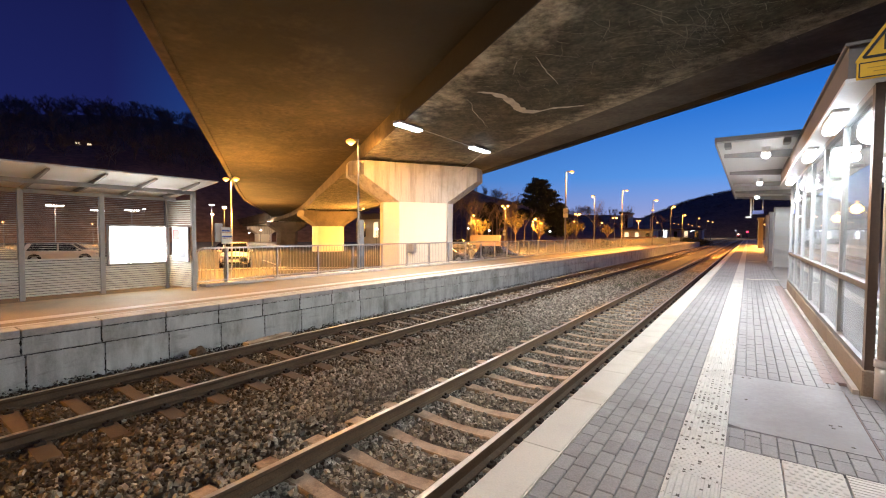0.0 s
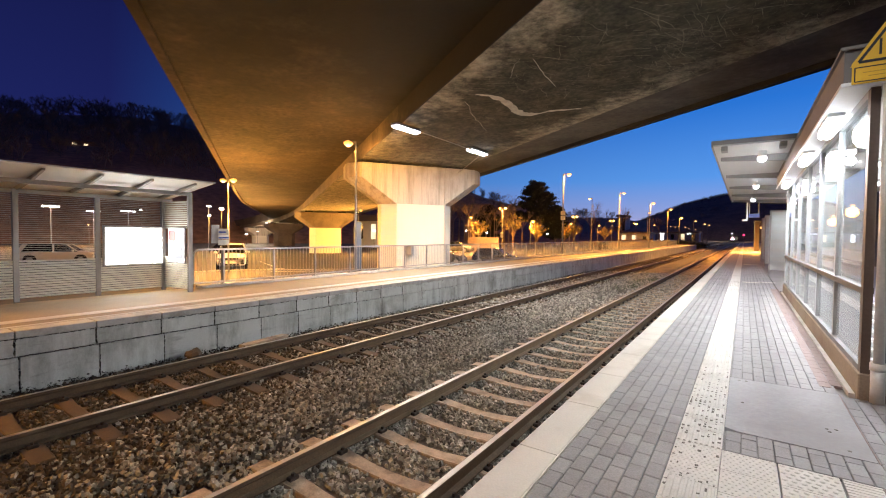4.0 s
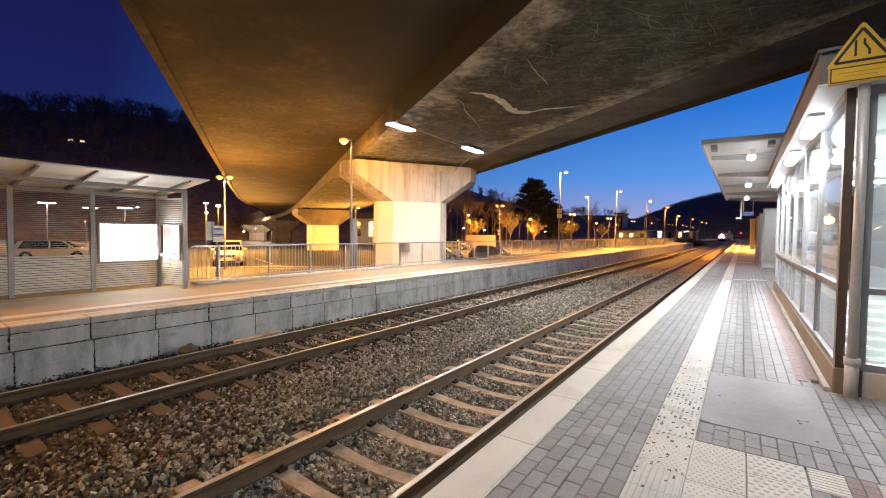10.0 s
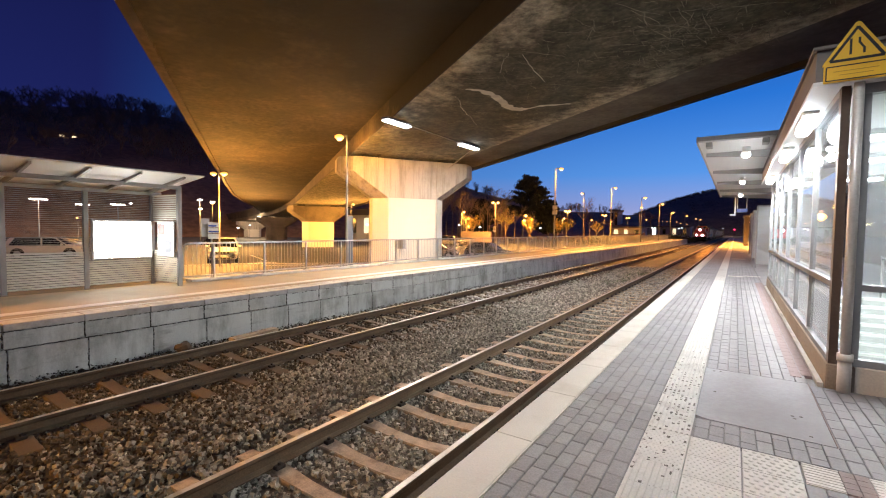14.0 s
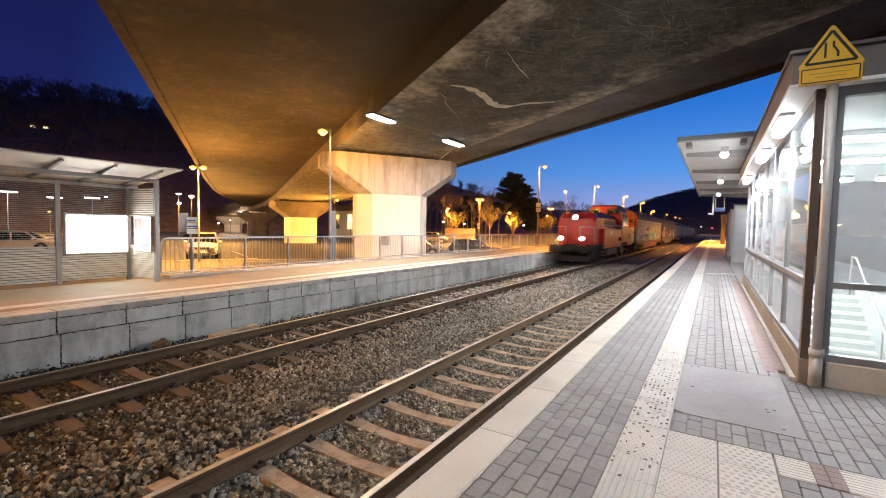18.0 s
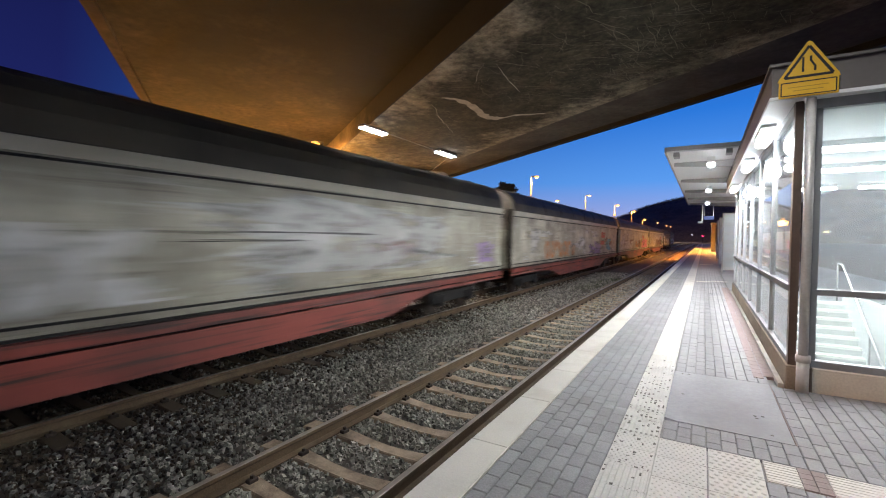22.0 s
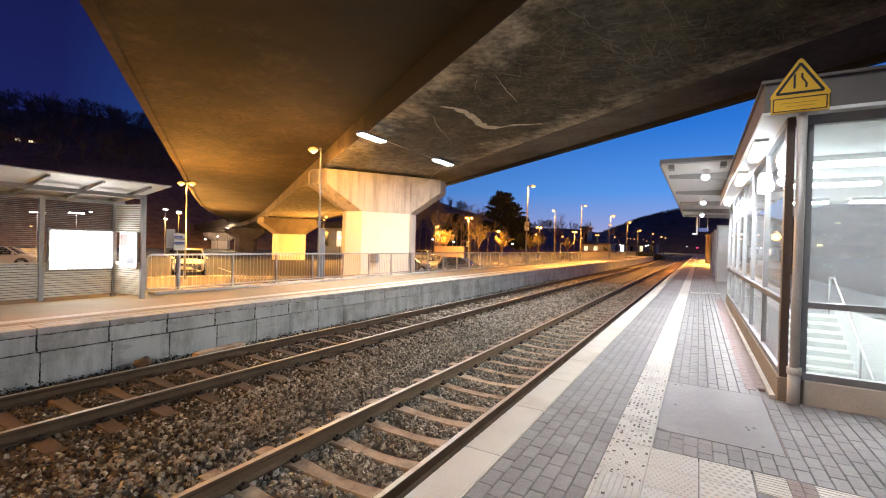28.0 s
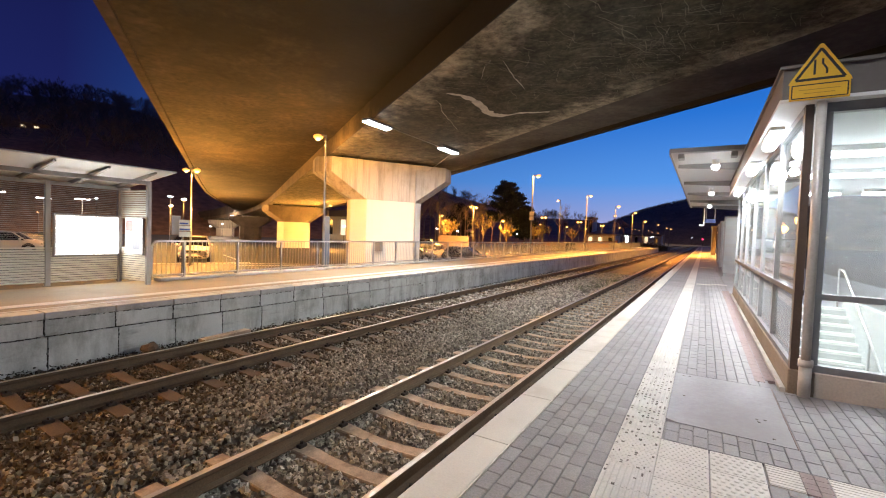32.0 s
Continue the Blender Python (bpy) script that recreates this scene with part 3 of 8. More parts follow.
run_stains(M["wagonroof"], (0.02, 0.018, 0.016), 0.7, (1.2, 1.2, 0.5))


def paint(name, colour, low=0.32, high=0.46):
    """Spray paint, worn through in places so that the wall shows."""
    m = material("sprayed_" + name, colour, 0.5, 0.0, vary=0.35, scale=1.5, grain=10, bump=0.0, space="object")
    nt = m.node_tree
    mp = nt.nodes.new("ShaderNodeVectorMath")
    mp.operation = "MULTIPLY"
    mp.inputs[1].default_value = (1.0, 0.8, 2.4)
    nt.links.new(nt.nodes.new("ShaderNodeTexCoord").outputs["Object"], mp.inputs[0])
    ns = nt.nodes.new("ShaderNodeTexNoise")
    ns.inputs["Scale"].default_value, ns.inputs["Detail"].default_value, ns.inputs["Roughness"].default_value = 1.3, 8.0, 0.7
    nt.links.new(mp.outputs[0], ns.inputs["Vector"])
    rg = nt.nodes.new("ShaderNodeMapRange")
    rg.inputs["From Min"].default_value, rg.inputs["From Max"].default_value = low, high
    rg.inputs["To Max"].default_value = 0.85
    nt.links.new(ns.outputs["Fac"], rg.inputs["Value"])
    nt.links.new(rg.outputs[0], nt.nodes["Principled BSDF"].inputs["Alpha"])
    return m


# ---- mesh helpers ----
def box(bm, x0, y0, z0, x1, y1, z1, bevel=0.0):
    v = [bm.verts.new(p) for p in ((x0, y0, z0), (x1, y0, z0), (x1, y1, z0), (x0, y1, z0), (x0, y0, z1), (x1, y0, z1), (x1, y1, z1), (x0, y1, z1))]
    f = [bm.faces.new([v[i] for i in q]) for q in ((3, 2, 1, 0), (4, 5, 6, 7), (0, 1, 5, 4), (1, 2, 6, 5), (2, 3, 7, 6), (3, 0, 4, 7))]
    if bevel:
        es = list({e for q in f for e in q.edges})
        bmesh.ops.bevel(bm, geom=es, offset=bevel, segments=1, affect="EDGES")
    return f


def tube(bm, a, b, r0, r1=None, n=10, caps=True):
    a, b = Vector(a), Vector(b)
    r1 = r0 if r1 is None else r1
    q = (b - a).to_track_quat("Z", "Y")
    rings = []
    for p, r in ((a, r0), (b, r1)):
        rings.append([bm.verts.new(p + q @ Vector((r * math.cos(2 * math.pi * i / n), r * math.sin(2 * math.pi * i / n), 0))) for i in range(n)])
    for i in range(n):
        bm.faces.new((rings[0][i], rings[0][(i + 1) % n], rings[1][(i + 1) % n], rings[1][i]))
    if caps:
        bm.faces.new(rings[0][::-1])
        bm.faces.new(rings[1])


def bar(bm, a, b, w, h):
    """A rectangular bar from a to b: w across, h upright."""
    a, b = Vector(a), Vector(b)
    d = (b - a).normalized()
    side = d.cross(Vector((0, 0, 1)))
    side = side.normalized() if side.length > 1e-4 else Vector((1, 0, 0))
    up = side.cross(d)
    ring = []
    for p in (a, b):
        ring.append([bm.verts.new(p + side * (w / 2 * i) + up * (h / 2 * j)) for i, j in ((-1, -1), (1, -1), (1, 1), (-1, 1))])
    for i in range(4):
        bm.faces.new((ring[0][i], ring[0][(i + 1) % 4], ring[1][(i + 1) % 4], ring[1][i]))
    bm.faces.new(ring[0][::-1])
    bm.faces.new(ring[1])


def loft(bm, rings, closed=True):
    """Joins rings of equally many points, caps the ends."""
    vs = [[bm.verts.new(p) for p in r] for r in rings]
    n = len(vs[0])
    for a, b in zip(vs, vs[1:]):
        for i in range(n if closed else n - 1):
            bm.faces.new((a[i], a[(i + 1) % n], b[(i + 1) % n], b[i]))
    if closed:
        bm.faces.new(vs[0][::-1])
        bm.faces.new(vs[-1])


def blob(bm, c, rx, ry, rz, n=8, m=5):
    rows = []
    for j in range(1, m):
        a = math.pi * j / m
        rows.append([(c[0] + rx * math.sin(a) * math.cos(2 * math.pi * i / n), c[1] + ry * math.sin(a) * math.sin(2 * math.pi * i / n), c[2] - rz * math.cos(a)) for i in range(n)])
    loft(bm, rows)


def mesh_from(name, bm, mat, smooth=False):
    bmesh.ops.recalc_face_normals(bm, faces=bm.faces[:])
    me = bpy.data.meshes.new(name)
    bm.to_mesh(me)
    bm.free()
    for mm in mat if isinstance(mat, (list, tuple)) else [mat]:
        me.materials.append(mm)
    if smooth:
        for p in me.polygons:
            p.use_smooth = True
    return me


def part(name, bm, mat, parent, label="", smooth=False):
    ob = new(name, mesh_from(name, bm, mat, smooth))
    ob.parent = parent
    return tagged(ob, label)


def thing(name, label, category, m=None, group="", kind=""):
    ob = new(name)
    ob.empty_display_size = 0.2
    if m is not None:
        ob.matrix_basis = m
    return tagged(ob, label, category, group, kind)


def solid(name, bm, mat, label="", category="", kind="", group="", smooth=False):
    return tagged(new(name, mesh_from(name, bm, mat, smooth)), label, category, group, kind)


def piece(name, me, parent, m):
    ob = new(name, me)
    ob.parent = parent
    ob.matrix_basis = m
    return ob


def B():
    return bmesh.new()

# ---- ground ----
TRACK_2 = -4.45
PLAT = 0.75
FAR = 0.76


def lie(x):
    """Height of the open ground across the line."""
    pts = ((-3000, 0.0), (-400, -0.5), (-40, -0.12), (-22, 0.0), (-9.9, 0.05), (-9.75, -0.45), (9.5, -0.45), (9.6, 0.3), (3000, 0.3))
    return float(np.interp(x, [p[0] for p in pts], [p[1] for p in pts]))


def ground():
    bm = B()
    xs = (-3000, -1200, -400, -150, -80, -40, -22, -9.9, -9.75, 9.5, 9.6, 40, 150, 600, 3000)
    ys = (-3000, -800, -200, -60, -20, 0, 20, 60, 130, 300, 800, 3000)
    g = [[bm.verts.new((x, y, lie(x))) for y in ys] for x in xs]
    for i in range(len(xs) - 1):
        for j in range(len(ys) - 1):
            f = bm.faces.new((g[i][j], g[i + 1][j], g[i + 1][j + 1], g[i][j + 1]))
            f.material_index = 1 if (-150 <= xs[i] < -9.9 and -60 <= ys[j] < 130) else 0
    solid("ground", bm, [M["earth"], M["asphalt"]], "dark ground with an asphalt car park beside the line", "ground", "structure")


ground()


# ---- track bed ----
def track_bed():
    bm = B()
    xs = np.concatenate([np.linspace(-6.6, -6.15, 3), np.linspace(-6.0, 2.0, 41)])
    ys = np.concatenate([np.linspace(-14, 30, 176), np.linspace(32, 80, 25), np.linspace(90, 700, 30)])
    rows = []
    for x in xs:
        row = []
        for y in ys:
            z = -0.235 + 0.02 * noise.noise((x * 2, y * 2, 0)) + 0.015 * noise.noise((x * 7, y * 7, 3))
            if -3.0 < x < -1.45:
                z += 0.05
            row.append(bm.verts.new((x, y, z)))
        rows.append(row)
    for a, b in zip(rows, rows[1:]):
        for j in range(len(ys) - 1):
            bm.faces.new((a[j], b[j], b[j + 1], a[j + 1]))
    solid("track_bed", bm, M["bed"], "brown and grey ballast bed under two tracks", "ballast", "structure")


track_bed()


SLEEPERS = ((0.0, -0.40, 0.660), (TRACK_2, 0.245, 0.655))


def ease(v):
    v = np.clip(v, 0, 1)
    return v * v * (3 - 2 * v)


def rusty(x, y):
    """Share of dark stones: far-track rust, plus fading light painted in before the shelter."""
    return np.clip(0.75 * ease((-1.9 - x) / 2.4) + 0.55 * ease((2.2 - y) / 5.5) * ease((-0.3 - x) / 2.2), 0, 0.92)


def stones(count, x0, x1, y0, y1, size, seed, power=1.0, mat="ballast", share=None):
    """Crushed stones as one joined mesh, nearer the start of the stretch more densely."""
    rng = np.random.default_rng(seed)
    base = np.array([(-1, -1, -1), (1, -1, -1), (1, 1, -1), (-1, 1, -1), (-0.7, -0.8, 1), (0.9, -0.6, 0.9), (0.6, 0.8, 1), (-0.8, 0.7, 0.8)], float)
    quads = np.array([(3, 2, 1, 0), (4, 5, 6, 7), (0, 1, 5, 4), (1, 2, 6, 5), (2, 3, 7, 6), (3, 0, 4, 7)])
    x = rng.uniform(x0, x1, count)
    y = y0 + (y1 - y0) * rng.uniform(0, 1, count) ** power
    s = size * rng.uniform(0.55, 1.35, count)
    v = base[None] + rng.uniform(-0.38, 0.38, (count, 8, 3))
    for cx, first, pitch in SLEEPERS:
        dy = np.abs((y - first + pitch / 2) % pitch - pitch / 2)
        s = np.where((np.abs(x - cx) < 1.33) & (dy < 0.125), 0.0, s)
    keep = s > 0
    if share is not None:
        keep &= rng.uniform(0, 1, count) < share(x, y)
    x, y, s, v = x[keep], y[keep], s[keep], v[keep]
    count = int(keep.sum())
    v *= (s[:, None] * rng.uniform(0.6, 1.0, (count, 3)))[:, None, :]
    a, b2, c = rng.uniform(0, 6.28, (3, count))
    ca, sa, cb, sb, cc, sc = np.cos(a), np.sin(a), np.cos(b2), np.sin(b2), np.cos(c), np.sin(c)
    R = np.empty((count, 3, 3))
    R[:, 0] = np.stack([cc * cb, cc * sb * sa - sc * ca, cc * sb * ca + sc * sa], -1)
    R[:, 1] = np.stack([sc * cb, sc * sb * sa + cc * ca, sc * sb * ca - cc * sa], -1)
    R[:, 2] = np.stack([-sb, cb * sa, cb * ca], -1)
    v = np.einsum("nij,nkj->nki", R, v)
    z = -0.215 + rng.uniform(-0.015, 0.03, count) + np.where((x > -3.0) & (x < -1.45), 0.05, 0.0)
    v += np.stack([x, y, z], -1)[:, None, :]
    f = (quads[None] + 8 * np.arange(count)[:, None, None]).reshape(-1, 4)
    me = bpy.data.meshes.new("ballast_stones")
    me.from_pydata(v.reshape(-1, 3).tolist(), [], f.tolist())
    me.materials.append(M[mat])
    return tagged(new("ballast_stones", me), "loose crushed grey and brown ballast stones", "ballast", kind="stuff")


stones(66000, -6.1, 1.62, -5.0, 10.0, 0.023, 1, 1.2, "ballast", lambda x, y: 1 - rusty(x, y))
stones(66000, -6.1, 1.62, -5.0, 10.0, 0.023, 2, 1.2, "rustshadeballast", rusty)
stones(9000, -6.1, 1.6, -14.0, -4.0, 0.030, 4)
stones(16000, -6.1, 1.6, 8.5, 30.0, 0.030, 3, 1.3, "paleballast")


def sleeper_mesh(mat):
    """Concrete sleeper, lower and narrower in its middle."""
    bm = B()
    rings = []
    for x, top, w in ((-1.3, -0.215, 0.12), (-1.27, -0.195, 0.135), (-0.75, -0.168, 0.14), (-0.5, -0.18, 0.125), (-0.25, -0.2, 0.11), (0, -0.207, 0.105), (0.25, -0.2, 0.11), (0.5, -0.18, 0.125), (0.75, -0.168, 0.14), (1.27, -0.195, 0.135), (1.3, -0.215, 0.12)):
        rings.append([(x, -w, -0.36), (x, w, -0.36), (x, w * 0.82, top - 0.015), (x, w * 0.74, top), (x, -w * 0.74, top), (x, -w * 0.82, top - 0.015)])
    loft(bm, rings)
    return mesh_from("sleeper", bm, M[mat])


def clip_mesh():
    bm = B()
    box(bm, -0.035, -0.055, -0.175, 0.035, 0.055, -0.135, 0.008)
    tube(bm, (0, 0, -0.14), (0, 0, -0.105), 0.018, n=6)
    return mesh_from("rail_clip", bm, M["clip"])


def sleepers():
    near, far, mc = sleeper_mesh("sleeper"), sleeper_mesh("rustsleeper"), clip_mesh()
    for track, (cx, first, pitch) in zip(("near", "far"), SLEEPERS):
        for i in range(-8, 92):
            s = tagged(new("sleeper", near if track == "near" else far), "weathered concrete railway sleeper bedded in ballast", "sleeper", group=f"sleepers of the {track} track")
            s.matrix_basis = pose(cx, first + pitch * i, 0, 0, 0, random.uniform(-0.4, 0.4))
            for sx in (-0.8575, -0.6475, 0.6475, 0.8575):
                piece("rail_clip", mc, s, pose(sx, 0, 0))
    bm = B()
    for cx in (0.0, TRACK_2):
        for i in range(300):
            y = 60.6 + 0.66 * i
            box(bm, cx - 1.3, y - 0.12, -0.3, cx + 1.3, y + 0.12, -0.185)
    solid("distant_sleepers", bm, M["sleeper"], "distant concrete sleepers of both tracks", "sleeper", "stuff")


sleepers()


def rails():
    prof = ((-0.036, 0.0), (0.036, 0.0), (0.036, -0.03), (0.02, -0.045), (0.009, -0.06), (0.009, -0.135), (0.07, -0.158), (0.07, -0.17), (-0.07, -0.17), (-0.07, -0.158), (-0.009, -0.135), (-0.009, -0.06), (-0.02, -0.045), (-0.036, -0.03))
    for x in (0.7525, -0.7525, TRACK_2 + 0.7525, TRACK_2 - 0.7525):
        t = thing("rail", "steel rail with a polished head and rusty web", "rail", pose(x, 0, 0), group="rails")
        bm = B()
        ys = (-16, 20, 60, 140, 700)
        loft(bm, [[(px, y, pz) for px, pz in prof] for y in ys])
        part("rail_web", bm, M["rust"], t)
        bm = B()
        loft(bm, [[(-0.031, y, 0.0), (0.031, y, 0.0), (0.027, y, 0.004), (-0.027, y, 0.004)] for y in ys])
        part("running_surface", bm, M["railtop"], t, "bright polished running surface")


rails()


# ---- near platform ----
BACK = 9.4


def near_platform():
    bm = B()
    box(bm, 1.72, -16, -0.4, BACK, 3.6, PLAT - 0.035)
    box(bm, 1.72, 3.6, -0.4, 4.0, 11.2, PLAT - 0.035)
    box(bm, 6.40, 3.6, -0.4, BACK, 11.2, PLAT - 0.035)
    box(bm, 1.72, 11.2, -0.4, BACK, 190, PLAT - 0.035)
    solid("near_platform", bm, M["joint"], "raised railway platform body with dark sand joints", "platform", "structure")


near_platform()


def slab_mesh(name, w, l, h, mat, bevel=0.006):
    bm = B()
    box(bm, -w / 2, -l / 2, -h, w / 2, l / 2, 0, bevel)
    return mesh_from(name, bm, mat)


def platform_edge():
    t = thing("platform_edge", "pale concrete edge slabs along the near platform", "platform edge", kind="structure")
    me = slab_mesh("edge_slab", 0.292, 1.050, 0.12, M["edge"])
    for i in range(-12, 150):
        piece("edge_slab", me, t, pose(1.835, 0.245 + 0.525 + 1.052 * i, PLAT + 0.008, 0, 0, 0))
    # ragged bead of pale paint along the inner edge of the slabs
    rng = random.Random(14)
    bm, last = B(), None
    for k in range(520):
        y = -6.0 + 0.05 * k
        c, w = 1.9845 + rng.gauss(0, 0.0015), rng.uniform(0.001, 0.006)
        pair = (bm.verts.new((c - w, y, PLAT + 0.0045)), bm.verts.new((c + w, y, PLAT + 0.0045)))
        if last:
            bm.faces.new((last[0], last[1], pair[1], pair[0]))
        last = pair
    part("mortar_line", bm, M["pierpaint"], t, "ragged pale paint line beside the pavers")


platform_edge()


# ---- far platform ----
def far_platform():
    bm = B()
    box(bm, -9.7, -16, -0.45, -6.2, 112, FAR - 0.03)
    solid("far_platform", bm, M["joint"], "raised far platform body", "platform", "structure")
    bm = B()
    box(bm, -9.7, -16, FAR - 0.03, -6.46, 112, FAR)
    solid("far_platform_paving", bm, M["farpave"], "grey brown block paving of the far platform", "paving", "structure")
    for x, w in ((-7.10, 0.30), (-6.56, 0.08)):
        bm = B()
        box(bm, x - w / 2, -16, FAR, x + w / 2, 112, FAR + 0.006)
        solid("guide_strip", bm, M["whiteline"], "pale tactile guide strip along the far platform", "guide strip", "structure")
    w = thing("far_platform_wall", "retaining wall of pale concrete blocks below the far platform", "retaining wall", kind="structure")
    top = slab_mesh("coping_slab", 0.36, 1.005, 0.115, M["coping"], 0.008)
    bm = B()
    box(bm, -0.09, -0.507, -0.138, 0.09, 0.507, 0.138, 0.009)
    upper = mesh_from("wall_block", bm, M["block"])
    bm = B()
    box(bm, -0.09, -0.507, -0.338, 0.09, 0.507, 0.338, 0.009)
    lower = mesh_from("wall_block", bm, M["block"])
    for i in range(-14, 110):
        y = 0.53 + 1.024 * i
        piece("coping_slab", top, w, pose(-6.30, y, FAR + 0.004))
        piece("wall_block", upper, w, pose(-6.23 + random.uniform(-0.004, 0.004), y, 0.50))
        piece("wall_block", lower, w, pose(-6.225 + random.uniform(-0.004, 0.004), y + 0.05, 0.012))


far_platform()


def wall_moss():
    """Dark moss and dirt that has grown in the wall's joints, and litter along its foot."""
    rng = random.Random(31)
    v, f = [], []

    def lump(y, z, w, h, x):
        k, n = len(v), 6
        for q in range(n):
            a = 6.283 * q / n
            v.append((x, y + w * math.cos(a) * rng.uniform(0.6, 1.1), z + h * math.sin(a) * rng.uniform(0.6, 1.1)))
        v.append((x + rng.uniform(0.006, 0.014), y, z))
        f.extend((k + q, k + (q + 1) % n, k + n) for q in range(n))

    y = -8.0
    while y < 46.0:
        for z, amount in ((0.357, 0.9), (0.636, 0.75)):
            if rng.random() < amount * min(1.0, max(0.06, 1.0 - (y - 1.0) / 7.0)):
                lump(y, z + rng.gauss(0, 0.004), rng.uniform(0.02, 0.07), rng.uniform(0.006, 0.014), -6.142)
        y += rng.uniform(0.02, 0.06)
    for i in range(-8, 44):
        for z0, z1, y in ((0.37, 0.63, 0.018 + 1.024 * i), (-0.2, 0.34, 0.068 + 1.024 * i)):
            for _ in range(16 if i < 4 else 8 if i < 8 else 2):
                lump(y + rng.gauss(0, 0.006), rng.uniform(z0, z1), rng.uniform(0.006, 0.016), rng.uniform(0.02, 0.05), -6.142)
    me = bpy.data.meshes.new("wall_moss")
    me.from_pydata(v, [], f)
    me.materials.append(M["moss"])
    tagged(new("wall_moss", me), "dark moss and dirt in the joints of the block wall", "moss", kind="stuff")
    v2, f2 = [], []
    for _ in range(2600):
        y, x = rng.uniform(-4, 30), -6.13 + abs(rng.gauss(0, 0.10))
        e = rng.uniform(0.012, 0.035)
        c = Vector((x, y, -0.19 + max(0.0, 0.07 - 0.4 * (x + 6.13)) * rng.random()))
        k = len(v2)
        for _ in range(4):
            v2.append(tuple(c + Vector((rng.uniform(-1, 1), rng.uniform(-1, 1), rng.uniform(-0.6, 1))) * e))
        f2 += [(k, k + 1, k + 2), (k, k + 1, k + 3), (k + 1, k + 2, k + 3), (k, k + 2, k + 3)]
    me = bpy.data.meshes.new("foot_debris")
    me.from_pydata(v2, [], f2)
    me.materials.append(M["moss"])
    tagged(new("foot_debris", me), "dark leaf litter and dirt along the foot of the wall", "debris", kind="stuff")


wall_moss()

# ---- road bridge ----
ORIGIN = Vector((3.17, -3.77, 0))
ALONG, ACROSS = Vector((-0.8387, 0.5445, 0)), Vector((0.5445, 0.8387, 0))


def bridge_place(s, b, z):
    bend = -0.0018 * max(0.0, b - 55) ** 2
    return ORIGIN + ALONG * b + ACROSS * (s + bend) + Vector((0, 0, z - 0.021 * (b - 21.7)))


def taper(s, b):
    """The slab beside the girder narrows away beyond the car park."""
    if s >= 4.3:
        return s
    k = min(1.0, max(0.0, (b - 50) / 52))
    return s + 6.3 * k * k * (3 - 2 * k) * (4.4 - s) / 6.9


def bridge():
    t = thing("road_bridge", "wide stained concrete road bridge crossing above the tracks", "bridge", kind="structure")
    bs = (-70, -40, -15, 0, 10, 20, 30, 45, 55, 62, 70, 78, 86, 95, 105, 120, 135, 150, 170)
    for name, prof, mat, label in (
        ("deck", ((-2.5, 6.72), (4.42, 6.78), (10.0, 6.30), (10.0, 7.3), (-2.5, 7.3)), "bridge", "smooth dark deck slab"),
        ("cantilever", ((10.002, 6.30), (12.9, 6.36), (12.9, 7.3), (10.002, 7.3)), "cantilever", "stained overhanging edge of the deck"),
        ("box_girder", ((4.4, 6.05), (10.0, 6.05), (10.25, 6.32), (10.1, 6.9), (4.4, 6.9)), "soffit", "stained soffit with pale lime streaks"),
        ("web", ((4.37, 6.06), (4.4, 6.06), (4.4, 6.80), (4.37, 6.80)), "girderweb", "dark side of the girder, shade painted in above the tracks"),
        ("parapet", ((-2.62, 6.62), (-2.36, 6.62), (-2.36, 8.3), (-2.62, 8.3)), "bridge", ""),
        ("parapet", ((12.75, 6.26), (13.05, 6.26), (13.05, 8.2), (12.75, 8.2)), "bridge", ""),
        ("drip_edge", ((12.66, 6.20), (12.76, 6.20), (12.76, 6.40), (12.66, 6.40)), "under", ""),
    ):
        bm = B()
        loft(bm, [[bridge_place(taper(s, b), b, z) for s, z in prof] for b in bs])
        part(name, bm, M[mat], t, label)


bridge()


def pier(b, s0, base, drop, bare=False, head="pier"):
    """A chamfered stem with a wide hammerhead."""
    t = thing("bridge_pier", "pale concrete bridge pier with a flared hammerhead", "bridge pier", group="bridge piers")
    top = 6.05

    def ring(half, chamfer, z, deep):
        out = []
        for s, d in ((-half + chamfer, 0), (half - chamfer, 0), (half, chamfer), (half, deep - chamfer), (half - chamfer, deep), (-half + chamfer, deep), (-half, deep - chamfer), (-half, chamfer)):
            q = bridge_place(s0 + s, b + d, 0)
            out.append((q.x, q.y, z - drop))
        return out

    # bare: the unlit pier's darkness is put into the concrete colour
    bm = B()
    loft(bm, [ring(1.97, 0.67, base + drop, 2.0), ring(1.97, 0.67, 3.9, 2.0)])
    part("stem", bm, M["darkpier" if bare else "pierpaint"], t, "dark concrete stem, coloured as an unlit pier" if bare else "cream painted stem")
    bm = B()
    loft(bm, [ring(1.97, 0.67, 3.9, 2.0), ring(3.78, 0.67, 5.17, 2.0), ring(3.78, 0.67, 5.75, 2.0), ring(3.70, 0.62, 5.90, 2.0)])
    part("hammerhead", bm, M["darkpier" if bare else head], t, "streaked concrete hammerhead")
    for s in (-2.1, 2.1):
        bm = B()
        rows = []
        for z in (5.89, top + 0.05):
            rows.append([tuple(bridge_place(s0 + s + a, b + d, 0).xy) + (z - drop,) for a, d in ((-0.45, 0.55), (0.45, 0.55), (0.45, 1.45), (-0.45, 1.45))])
        loft(bm, rows)
        part("bearing_block", bm, M["under"], t, "dark bearing block in the gap under the girder")
    return t


pier(21.68, 7.52, 0.0, 0.0)
pier(57.6, 7.4, -0.6, 0.78, head="darkpier")
pier(93.0, 6.5, -0.6, 1.5, True)
pier(121.0, 7.2, -0.8, 2.1)
